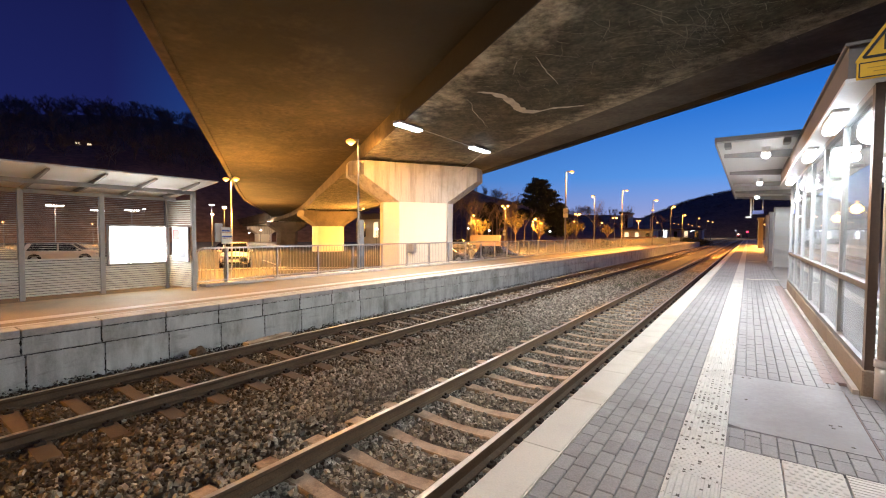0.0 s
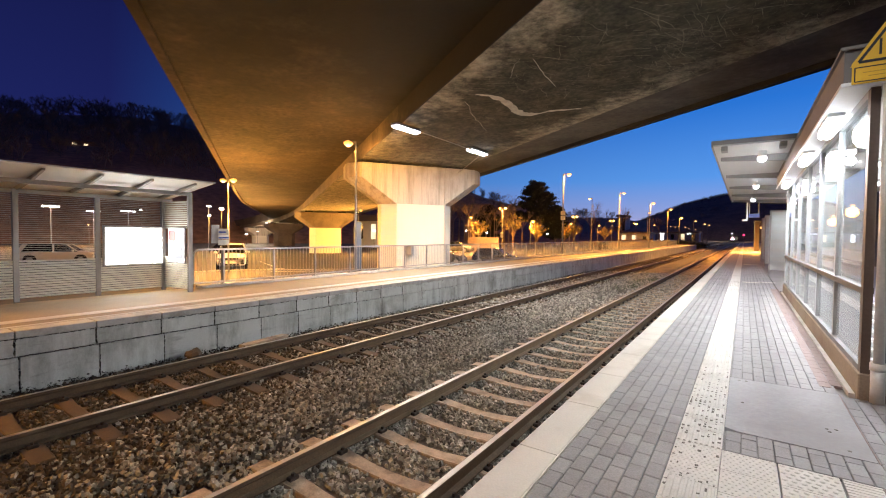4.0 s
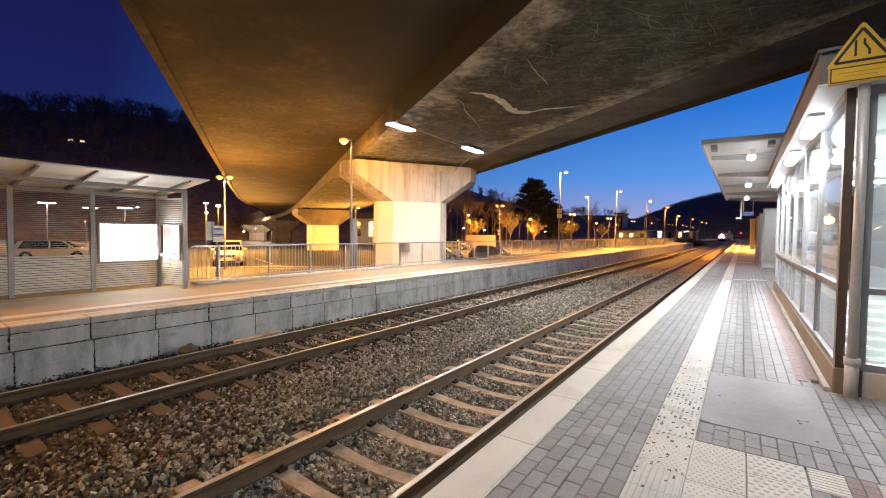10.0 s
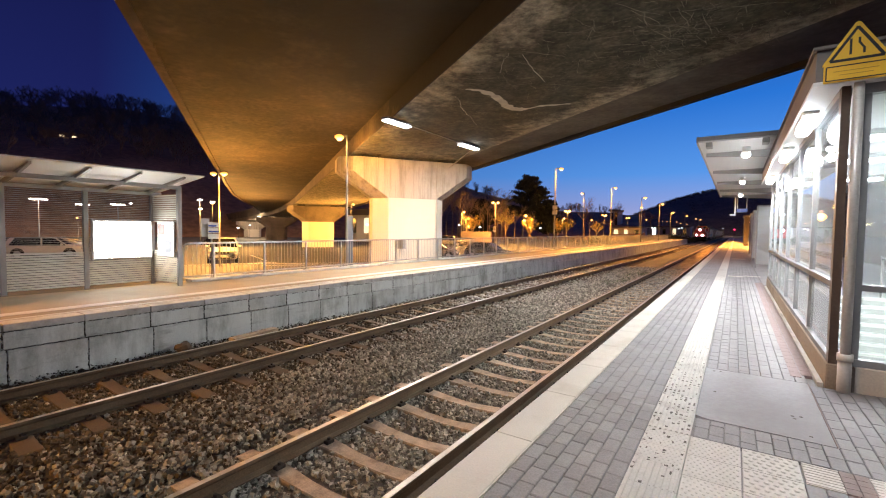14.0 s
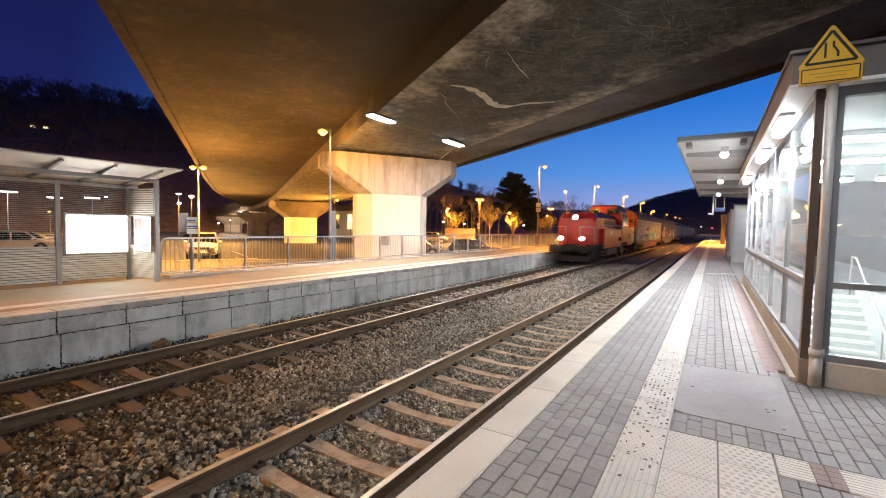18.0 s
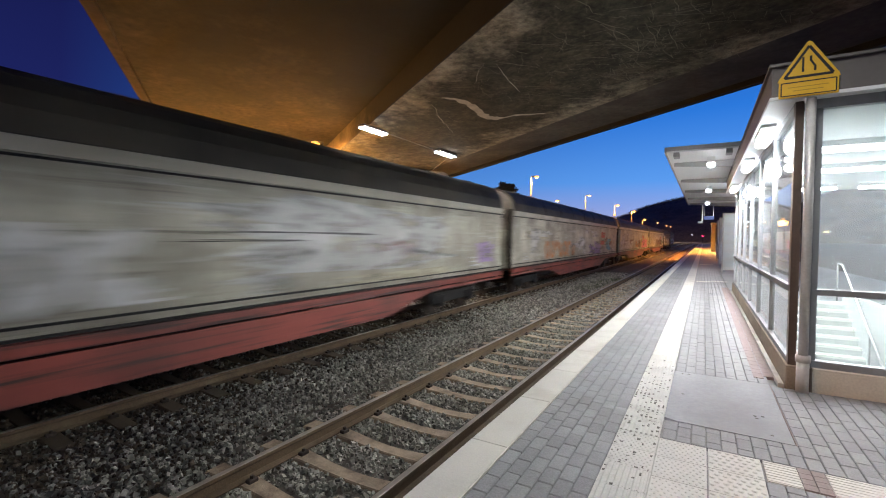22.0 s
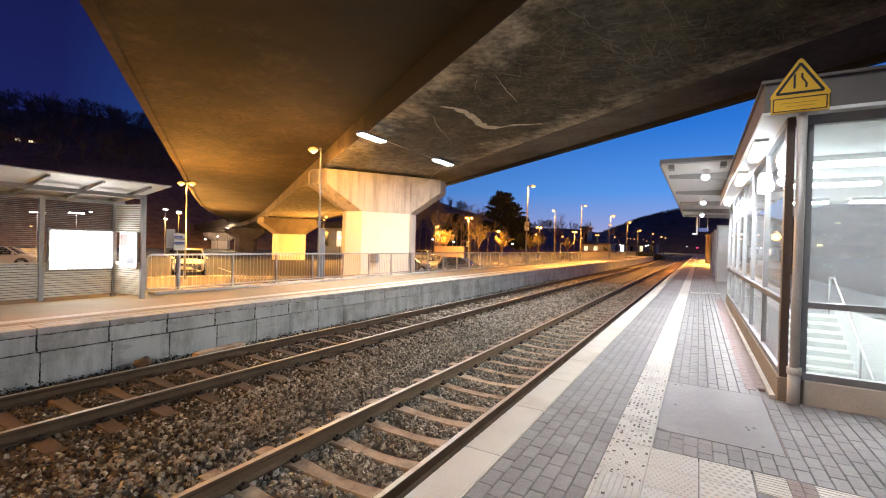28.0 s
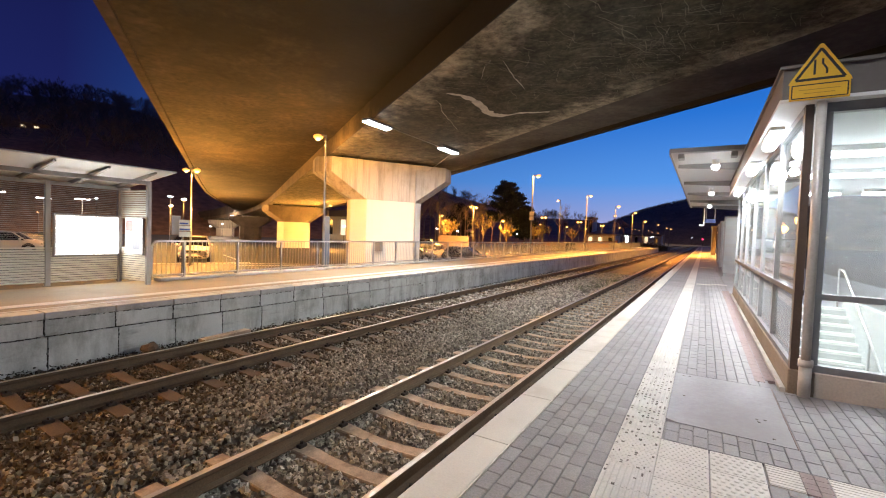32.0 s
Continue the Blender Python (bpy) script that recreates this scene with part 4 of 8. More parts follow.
pier(152.0, 9.5, -0.8, 2.6)

# ---- stair enclosure on the near platform ----
GX, GY0, GY1 = 3.97, 2.0, 12.2


def stair_house():
    t = thing("stair_enclosure", "glazed stair enclosure with grey frames and flat roof on the platform", "stair enclosure")
    # plinth: the side is a darker copy, shade put into its colour
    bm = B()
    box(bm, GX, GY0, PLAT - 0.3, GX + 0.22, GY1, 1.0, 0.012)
    part("plinth", bm, M["sideplinth"], t, "dirty brown plinth side, shade put into its colour")
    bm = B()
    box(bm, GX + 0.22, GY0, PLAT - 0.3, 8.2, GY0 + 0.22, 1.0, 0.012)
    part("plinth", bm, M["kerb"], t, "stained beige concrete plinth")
    # corner post and downpipe
    bm = B()
    box(bm, GX + 0.015, GY0 + 0.02, 1.0, GX + 0.085, GY0 + 0.13, 3.76)
    part("corner_post", bm, M["brownpost"], t, "dark brown corner post")
    bm = B()
    tube(bm, (GX + 0.13, GY0 - 0.05, PLAT), (GX + 0.13, GY0 - 0.05, 1.06), 0.055, n=16)
    tube(bm, (GX + 0.13, GY0 - 0.05, 1.06), (GX + 0.13, GY0 - 0.05, 1.13), 0.064, n=16)
    tube(bm, (GX + 0.13, GY0 - 0.05, 1.13), (GX + 0.13, GY0 - 0.05, 3.78), 0.042, n=16)
    part("downpipe", bm, M["pipe"], t, "zinc downpipe with a collar", True)
    # side glazing along the platform
    ys = [GY0 + 0.13 + 1.675 * i for i in range(7)]
    for i, y in enumerate(ys):
        if i:
            bm = B()
            box(bm, GX + 0.03, y - 0.03, 1.0, GX + 0.10, y + 0.03, 3.76)
            part("mullion", bm, M["alu"], t)
    for z, h in ((1.03, 0.06), (1.80, 0.06), (3.72, 0.08)):
        bm = B()
        box(bm, GX + 0.015, GY0 + 0.13, z - h / 2, GX + 0.11, GY1, z + h / 2)
        part("transom", bm, M["darkframe" if z < 3 else "alu"], t)
    for a, b in zip(ys, ys[1:]):
        for z0, z1 in ((1.06, 1.77), (1.83, 3.68)):
            bm = B()
            box(bm, GX + 0.06, a + 0.03, z0, GX + 0.072, b - 0.03, z1)
            p = part("pane", bm, M["sidepane"], t)
            p.visible_shadow = False
    # front glazing
    xs = (GX + 0.21, 6.1, 8.1)
    for x in xs[0:]:
        bm = B()
        box(bm, x - 0.03, GY0 + 0.03, 1.0, x + 0.03, GY0 + 0.10, 3.76)
        part("mullion", bm, M["alu"], t)
    for z, h in ((1.035, 0.07), (1.78, 0.06), (3.71, 0.10)):
        bm = B()
        box(bm, GX + 0.18, GY0 + 0.015, z - h / 2, 8.15, GY0 + 0.11, z + h / 2)
        part("transom", bm, M["alu"], t)
    for a, b in zip(xs, xs[1:]):
        for z0, z1 in ((1.07, 1.75), (1.81, 3.66)):
            bm = B()
            box(bm, a + 0.03, GY0 + 0.06, z0, b - 0.03, GY0 + 0.072, z1)
            p = part("pane", bm, M["pane"], t)
            p.visible_shadow = False
    # back glazing towards the car park side
    bm = B()
    box(bm, 8.1, GY0, PLAT - 0.3, 8.25, GY1, 1.0)
    part("plinth", bm, M["kerb"], t)
    for i in range(7):
        y = GY0 + 0.1 + 1.68 * i
        bm = B()
        box(bm, 8.13, y - 0.03, 1.0, 8.20, y + 0.03, 3.76)
        part("mullion", bm, M["alu"], t)
    for z in (1.03, 1.80, 3.72):
        bm = B()
        box(bm, 8.12, GY0, z - 0.03, 8.21, GY1, z + 0.03)
        part("transom", bm, M["alu"], t)
    # roof
    bm = B()
    box(bm, GX - 0.20, GY0 - 0.10, 3.79, 8.4, GY1 + 0.3, 4.10)
    part("roof_slab", bm, M["fascia"], t, "grey sheet fascia")
    bm = B()
    box(bm, GX - 0.22, GY0 - 0.12, 3.755, 8.42, GY1 + 0.32, 3.79)
    part("eaves_trim", bm, M["whitesteel"], t, "white trim below the fascia")
    bm = B()
    box(bm, GX - 0.23, GY0 - 0.13, 4.10, 8.43, GY1 + 0.33, 4.13)
    part("roof_edge", bm, M["fascia"], t)
    # ceiling lamps lie across the stairs
    for y in (4.6, 7.1, 10.8):
        for x in (5.3, 7.2):
            bm = B()
            box(bm, x - 0.75, y - 0.12, 3.67, x + 0.75, y + 0.12, 3.755, 0.01)
            lp = part("lamp_housing", bm, M["whitesteel"], t)
            bm = B()
            box(bm, x - 0.74, y - 0.10, 3.61, x + 0.74, y + 0.10, 3.67, 0.02)
            part("lamp_tube", bm, M["tube"], lp, "bright cool white lamp")
    # short lamps under the eaves, outside the glass
    for y in EAVES:
        bm = B()
        box(bm, GX - 0.19, y - 0.44, 3.71, GX - 0.03, y + 0.44, 3.755, 0.01)
        lp = part("eaves_lamp", bm, M["whitesteel"], t)
        bm = B()
        box(bm, GX - 0.185, y - 0.42, 3.60, GX - 0.035, y + 0.42, 3.71, 0.03)
        part("lamp_cover", bm, M["tube"], lp, "glaring cool white lamp cover")
    return t


EAVES = (3.4, 6.0, 10.2)
stair_house()
for ly in (4.6, 7.1, 10.8):
    lamp("stair_light", "SPOT", (5.2, ly, 3.45), 400, COOL, 0.2, (5.2, ly, 0), spot=179, blend=0.1)
for ly in EAVES:
    lamp("eaves_light", "SPOT", (GX - 0.11, ly, 3.54), 108, COOL, 0.15, (GX - 0.11, ly, 0), spot=179, blend=0.1)


def stairs():
    t = thing("staircase", "grey stairs with white nosings going down to an underpass", "staircase", kind="structure")
    x0, x1 = 4.19, 6.30
    n = 15
    for i in range(n):
        z1 = PLAT - 0.172 * i
        y = 11.1 - 0.285 * i
        bm = B()
        box(bm, x0, y - 0.285, z1 - 0.5, x1, y, z1)
        part("step", bm, M["step"], t)
        bm = B()
        box(bm, x0, y - 0.289, z1 - 0.05, x1, y - 0.225, z1 + 0.004)
        part("nosing", bm, M["nosing"], t, "white stair nosing")
    bm = B()
    box(bm, 6.30, 2.22, -1.9, 6.44, 11.2, 0.98)
    part("side_wall", bm, M["wallwhite"], t, "white stair side wall")
    bm = B()
    box(bm, 4.02, 2.22, -1.9, 4.19, 11.2, PLAT - 0.05)
    part("side_wall", bm, M["wallwhite"], t)
    bm = B()
    box(bm, 4.19, 11.1, PLAT - 0.3, 6.30, 11.2, PLAT)
    part("landing", bm, M["step"], t)
    bm = B()
    pts = [(6.2, 11.2, 1.72), (6.2, 10.75, 1.72), (6.2, 7.0, -0.54)]
    for a, b in zip(pts, pts[1:]):
        tube(bm, a, b, 0.025, n=8)
    tube(bm, (6.2, 11.19, 0.75), (6.2, 11.19, 1.72), 0.022, n=8)
    tube(bm, (6.2, 8.5, -0.6), (6.2, 8.5, 0.36), 0.022, n=8)
    part("handrail", bm, M["steel"], t, "steel handrail")


stairs()


def warning_sign():
    t = thing("warning_sign", "yellow triangular warning sign above a yellow text plate", "sign", pose(4.055, 1.855, 3.78))
    bm = B()
    box(bm, -0.235, 0.0, -0.02, 0.235, 0.012, 0.15, 0.004)
    part("text_plate", bm, M["yellow"], t)
    bm = B()
    loft(bm, [[(-0.245, y, 0.145), (0.245, y, 0.145), (0.235, y, 0.175), (0.02, y, 0.515), (0.0, y, 0.527), (-0.02, y, 0.515), (-0.235, y, 0.175)] for y in (0.0, 0.012)])
    part("triangle", bm, M["yellow"], t)
    bm = B()
    a, b, c = (-0.19, 0.180), (0.19, 0.180), (0.0, 0.475)
    for (x0, z0), (x1, z1) in ((a, b), (b, c), (c, a)):
        bar(bm, (x0, -0.001, z0), (x1, -0.001, z1), 0.006, 0.024)
    part("border", bm, M["signink"], t, "black border")
    bm = B()
    bar(bm, (-0.045, -0.001, 0.225), (-0.045, -0.001, 0.37), 0.018, 0.006)
    bar(bm, (0.015, -0.001, 0.375), (0.015, -0.001, 0.325), 0.018, 0.006)
    loft(bm, [[(0.006, y, 0.33), (0.024, y, 0.33), (0.059, y, 0.272), (0.041, y, 0.272)] for y in (-0.004, 0.002)])
    bar(bm, (0.05, -0.001, 0.276), (0.05, -0.001, 0.225), 0.018, 0.006)
    part("symbol", bm, M["signink"], t, "black narrowing platform symbol")
    bm = B()
    for z in (0.0, 0.13):
        bar(bm, (-0.215, -0.001, z), (0.215, -0.001, z), 0.004, 0.01)
    for x in (-0.215, 0.215):
        bar(bm, (x, -0.001, 0.0), (x, -0.001, 0.13), 0.01, 0.004)
    part("plate_border", bm, M["signink"], t)
    for z, w in ((0.08, 0.16), (0.045, 0.12)):
        bm = B()
        bar(bm, (-w, -0.001, z), (w, -0.001, z), 0.004, 0.006)
        part("text_line", bm, M["faintprint"], t, "faint line of small print")


warning_sign()


# ---- platform canopy ----
CAN0, CAN1, CANZ = 7.3, 24.6, 4.10


def canopy():
    t = thing("platform_canopy", "long white steel platform canopy with round downlights", "canopy")
    bm = B()
    box(bm, 2.42, CAN0, CANZ + 0.16, 7.4, CAN1, CANZ + 0.26)
    part("roof_sheet", bm, M["whitesteel"], t, "white roof sheet")
    bm = B()
    box(bm, 2.385, CAN0, CANZ + 0.15, 2.42, CAN1, CANZ + 0.28)
    part("edge_gutter", bm, M["canopygrey"], t, "thin grey edge gutter")
    for y in (CAN0, CAN1):
        bm = B()
        box(bm, 2.385, y - 0.02, CANZ + 0.19, 7.4, y + 0.02, CANZ + 0.28)
        part("end_beam", bm, M["canopygrey"], t, "thin grey end trim")
    for x in (2.62, 3.62):
        bm = B()
        box(bm, x - 0.06, CAN0 + 0.02, CANZ + 0.06, x + 0.06, CAN0 + 0.34, CANZ + 0.16, 0.01)
        part("bracket", bm, M["canopygrey"], t)
    for i in range(5):
        y = CAN0 + 1.6 + 3.6 * i
        bm = B()
        loft(bm, [[(2.5, y - 0.05, CANZ + 0.16), (2.5, y + 0.05, CANZ + 0.16), (2.5, y + 0.05, CANZ + 0.08), (2.5, y - 0.05, CANZ + 0.08)], [(5.2, y - 0.05, CANZ + 0.16), (5.2, y + 0.05, CANZ + 0.16), (5.2, y + 0.05, CANZ - 0.1), (5.2, y - 0.05, CANZ - 0.1)]])
        part("cross_beam", bm, M["canopygrey"], t)
    for i in range(3):
        y = CAN0 + 6.0 + 5.0 * i
        bm = B()
        box(bm, 5.0, y - 0.09, PLAT, 5.2, y + 0.09, CANZ + 0.16, 0.01)
        part("column", bm, M["whitesteel"], t)
    for i in range(3):
        y = 8.3 + 6.4 * i
        bm = B()
        tube(bm, (3.3, y, CANZ + 0.02), (3.3, y, CANZ + 0.16), 0.08, 0.08, 16)
        d = part("downlight", bm, M["whitesteel"], t)
        bm = B()
        blob(bm, (3.3, y, CANZ - 0.01), 0.085, 0.085, 0.085, 16, 10)
        part("lens", bm, M["led"], d, "bright white lens")
        lamp("canopy_light", "SPOT", (3.3, y, CANZ - 0.20), 245, COOL, 0.08, (3.3, y, 0), spot=179, blend=0.1)
    return t


canopy()


def windbreak():
    """Hazy glass screens standing across the platform, one behind another."""
    for y, x0, top in ((20.6, 3.93, 3.55), (26.6, 3.93, 3.60), (34.0, 3.97, 3.72)):
        t = thing("glass_screen", "hazy glass windbreak screen with pale bands standing across the platform", "windbreak", pose(x0, y, PLAT), group="windbreak screens")
        h = top - PLAT
        for x in (0.03, 1.03, 2.03):
            bm = B()
            box(bm, x - 0.03, -0.03, 0.0, x + 0.03, 0.03, h, 0.006)
            part("post", bm, M["canopygrey"], t)
        for x in (0.06, 1.06):
            bm = B()
            box(bm, x, -0.008, 0.16, x + 0.94, 0.008, h - 0.04)
            part("pane", bm, M["frosted"], t)
            for k in range(7):
                bm = B()
                z = 0.16 + (h - 0.36) * k / 6
                box(bm, x, -0.014, z, x + 0.94, -0.010, z + 0.17)
                part("band", bm, M["wallwhite"], t, "pale frosted band")
        bm = B()
        box(bm, 0.0, -0.025, h - 0.04, 2.06, 0.025, h + 0.02)
        part("rail", bm, M["canopygrey"], t)


windbreak()


def hung_things():
    t = thing("hanging_camera", "white bracket with a small camera hung from the canopy", "camera bracket", pose(3.10, 23.6, 0))
    bm = B()
    tube(bm, (0, 0, 3.30), (0, 0, CANZ + 0.16), 0.035, n=8)
    part("bracket", bm, M["whitesteel"], t)
    bm = B()
    box(bm, -0.22, -0.1, 3.20, 0.03, 0.1, 3.30, 0.02)
    part("camera_body", bm, M["whitesteel"], t)
    d = thing("departure_board", "hanging departure board under the canopy", "display", pose(3.40, 24.0, 0))
    bm = B()
    box(bm, -0.24, -0.08, 3.40, 0.24, 0.08, 3.60, 0.01)
    part("case", bm, M["blue"], d)
    bm = B()
    for x in (-0.2, 0.2):
        tube(bm, (x, 0, 3.60), (x, 0, CANZ + 0.16), 0.02, n=6)
    part("hanger", bm, M["steel"], d)


hung_things()


def lift_tower():
    t = thing("lift_tower", "glazed steel lift tower behind the stairs", "lift tower")
    x0, x1, y0, y1 = 9.0, 11.2, 13.5, 15.8
    for x in (x0, x1):
        for y in (y0, y1):
            bm = B()
            box(bm, x - 0.09, y - 0.09, 0.3, x + 0.09, y + 0.09, 6.2)
            part("column", bm, M["alu"], t)
    for z in (2.0, 3.6, 6.2):
        bm = B()
        for a in (y0, y1):
            box(bm, x0, a - 0.05, z - 0.06, x1, a + 0.05, z + 0.06)
        for a in (x0, x1):
            box(bm, a - 0.05, y0, z - 0.06, a + 0.05, y1, z + 0.06)
        part("ring_beam", bm, M["alu"], t)
    bm = B()
    box(bm, x0 + 0.1, y0 - 0.01, 0.75, x1 - 0.1, y0 + 0.01, 6.1)
    part("pane", bm, M["frosted"], t)
    bm = B()
    box(bm, x0 - 0.01, y0 + 0.1, 0.75, x0 + 0.01, y1 - 0.1, 6.1)
    part("pane", bm, M["frosted"], t)


lift_tower()

# ---- waiting shelter on the far platform ----
def shelter():
    t = thing("waiting_shelter", "grey metal waiting shelter with louvred walls and a lit poster case", "shelter")
    bx, fx, y1, y0 = -9.88, -8.79, 1.80, -6.6
    back = 1.62
    posts = [(bx, back), (fx, y1)] + [(bx, 0.17 - 1.45 * i) for i in range(5)]
    for x, y in posts:
        bm = B()
        box(bm, x - 0.05, y - 0.05, FAR, x + 0.05, y + 0.05, 3.22 if x < -9 else 3.30, 0.006)
        part("post", bm, M["shelterpost"], t)
    ys = sorted([y for x, y in posts if x == bx], reverse=True)
    lower = [FAR + 0.10 + 0.056 * k for k in range(15)]
    upper = [FAR + 0.96 + 0.044 * k for k in range(33)]
    spans = [((bx + 0.02, b + 0.05), (bx + 0.02, a - 0.05)) for a, b in zip(ys, ys[1:])] + [((bx + 0.05, back + 0.01), (fx - 0.05, y1 - 0.01))]
    for n, ((ax, ay), (cx, cy)) in enumerate(spans):
        side = n == len(spans) - 1
        for z in lower:
            bm = B()
            bar(bm, (ax, ay, z), (cx, cy, z), 0.012, 0.042)
            part("slat", bm, M["shelterslat"], t)
        for z in [FAR + 0.10 + 0.056 * k for k in range(15, 41)] if side else upper:
            if side and 1.6 < z < 2.4:
                continue
            bm = B()
            bar(bm, (ax, ay, z), (cx, cy, z), 0.010, 0.038 if side else 0.007)
            part("slat" if side else "thin_slat", bm, M["shelterslat"], t)
    # roof
    bm = B()
    loft(bm, [[(-7.80, y, 3.53), (-10.15, y, 3.24), (-10.15, y, 3.27), (-7.80, y, 3.56)] for y in (y0, 1.95)])
    part("roof", bm, M["whitesteel"], t, "pale sheet roof sloping to the back")
    for y in np.arange(y1 - 0.25, y0, -0.93):
        bm = B()
        loft(bm, [[(x, y - 0.025, z - h), (x, y + 0.025, z - h), (x, y + 0.025, z), (x, y - 0.025, z)] for x, z, h in ((-7.95, 3.50, 0.04), (-8.8, 3.395, 0.09), (-10.1, 3.235, 0.09))])
        part("rafter", bm, M["shelterpost"], t)
    for x, z in ((fx, 3.31), (bx, 3.18)):
        bm = B()
        box(bm, x - 0.04, y0, z - 0.06, x + 0.04, y1 + 0.05, z + 0.03)
        part("purlin", bm, M["shelterpost"], t)
    # poster case
    bm = B()
    box(bm, bx + 0.06, 0.24, 1.46, bx + 0.14, 1.58, 2.46, 0.01)
    c = part("poster_case", bm, M["shelterpost"], t)
    bm = B()
    box(bm, bx + 0.14, 0.29, 1.50, bx + 0.146, 1.53, 2.41)
    part("lit_face", bm, M["poster"], c, "overexposed white lit face")
    bm = B()
    box(bm, fx - 0.92, y1 - 0.12, 1.50, fx - 0.03, y1 - 0.08, 2.43, 0.01)
    nb = part("notice_case", bm, M["shelterpost"], t)
    bm = B()
    box(bm, fx - 0.90, y1 - 0.125, 1.53, fx - 0.05, y1 - 0.121, 2.40)
    part("lit_face", bm, M["notice"], nb, "white notice with small pictures, given a glow for the poster glare")
    for x0, x1, z0, z1, m in ((0.04, 0.40, 2.08, 2.36, "red_print"), (0.46, 0.80, 2.02, 2.34, "pale_print"), (0.06, 0.30, 1.90, 2.02, "grey_print"), (0.38, 0.76, 1.62, 1.94, "grey_print"), (0.08, 0.30, 1.62, 1.80, "pale_print")):
        bm = B()
        box(bm, fx - 0.90 + x0, y1 - 0.131, z0, fx - 0.90 + x1, y1 - 0.127, z1)
        part("picture", bm, M[m], nb)
    # bench
    bm = B()
    box(bm, -9.75, -6.2, FAR + 0.44, -9.35, -1.55, FAR + 0.48, 0.008)
    part("bench_seat", bm, M["shelterslat"], t)
    bm = B()
    for y in (-1.9, -3.4, -4.9):
        box(bm, -9.70, y - 0.03, FAR, -9.64, y + 0.03, FAR + 0.44)
        box(bm, -9.44, y - 0.03, FAR + 0.3, -9.40, y + 0.03, FAR + 0.44)
    part("bench_frame", bm, M["shelterpost"], t)
    return t


shelter()
lamp("poster_light", "AREA", (-9.68, 0.96, 1.98), 24, (1.0, 0.96, 0.88), 1.4, (-6, 0.96, 1.0), 0.8)


# ---- railing along the far platform ----
def railing():
    x, pitch = -9.45, 1.645
    starts = [2.2] + [3.05 + pitch * k for k in range(64)]
    for n, (y, y1) in enumerate(zip(starts, starts[1:])):
        L = y1 - y
        t = thing("railing", "galvanised steel railing bay with upright bars on the platform", "railing", pose(x, y, FAR), group="railing bays")
        bm = B()
        if n:
            box(bm, -0.03, -0.03, 0, 0.03, 0.03, 1.06, 0.004)
            box(bm, -0.08, -0.08, 0, 0.08, 0.08, 0.095)
        else:
            # the first bay begins with a rounded bend
            bend = [(0, 0.0, 0.13), (0, 0.0, 0.92), (0, 0.03, 1.0), (0, 0.09, 1.06), (0, 0.17, 1.075)]
            for a, b in zip(bend, bend[1:]):
                tube(bm, a, b, 0.027, n=8)
        part("post", bm, M["steel"], t)
        bm = B()
        bar(bm, (0, 0.15 if n == 0 else 0.0, 1.075), (0, L, 1.075), 0.055, 0.05)
        part("top_rail", bm, M["steel"], t)
        bm = B()
        bar(bm, (0, 0.03, 0.15), (0, L - 0.03, 0.15), 0.04, 0.04)
        part("bottom_rail", bm, M["steel"], t)
        m = max(3, round(L / 0.127))
        if n < 22:
            for k in range(1, m):
                bm = B()
                tube(bm, (0, k * L / m, 0.15), (0, k * L / m, 1.06), 0.009, n=5, caps=False)
                part("bar", bm, M["steel"], t)
        else:
            bm = B()
            for k in range(1, m):
                tube(bm, (0, k * L / m, 0.15), (0, k * L / m, 1.06), 0.009, n=4, caps=False)
            tagged(part("railing_infill", bm, M["steel"], t), kind="stuff")
    bm = B()
    box(bm, -9.66, 2.35, FAR, -9.30, 108.0, FAR + 0.075, 0.01)
    solid("railing_kerb", bm, M["coping"], "low concrete kerb below the railing", "kerb", "structure")


railing()


# ---- lamps ----
def street_lamp(x, y, base, top, reach, label, power, watts, twin=False, group="sodium lamps", r=0.055, fill=0.22, low=1.1):
    t = thing("street_lamp", label, "street lamp", pose(x, y, base), group=group)
    h = top - base
    bm = B()
    tube(bm, (0, 0, 0), (0, 0, h * 0.45), r, r * 0.9, 12)
    tube(bm, (0, 0, h * 0.45), (0, 0, h), r * 0.75, r * 0.6, 12)
    part("pole", bm, M["polepaint"], t)
    ends = [reach] + ([(-reach[0], -reach[1])] if twin else [])
    for rx, ry in ends:
        bm = B()
        bar(bm, (0, 0, h), (rx, ry, h + 0.03), 0.10, 0.07)
        a = part("arm", bm, M["polepaint"], t)
        bm = B()
        e = 0.85 if y < 60 else 1.25
        blob(bm, (rx, ry, h - 0.03), 0.22 * e, 0.22 * e, 0.12 * e, 14, 8)
        part("lantern", bm, M["sodiumfar" if y > 60 else power], a, "glowing orange sodium lantern", True)
        bm = B()
        blob(bm, (rx, ry, h - 0.05), 0.145 * e, 0.145 * e, 0.155 * e, 12, 8)
        part("burner", bm, M["sodiumcore"], a, "pale glaring burner bowl", True)
    if watts:
        lamp("sodium_light", "SPOT", (x + sum(e[0] for e in ends) / 2, y + sum(e[1] for e in ends) / 2, top - 0.2), watts * 2.2, SODIUM, 0.25, (x, y, base - 5), spot=172)
    # fill light added near the lantern, mainly for light bounced off the ground
    if watts and fill:
        lamp("sodium_stray", "POINT", (x + reach[0], y + reach[1], top - low), watts * fill, SODIUM, 0.7)
    return t


ORANGE = "steel street lamp with a glowing orange sodium lantern"
street_lamp(-21.66, 10.0, 0.0, 5.40, (0.26, 0.16), ORANGE, "sodium", 3000, True, fill=0.95, low=2.3)
street_lamp(-35.7, 34.1, -0.4, 5.28, (0.3, 0.1), ORANGE, "sodium", 700, fill=5.2, low=2.6)
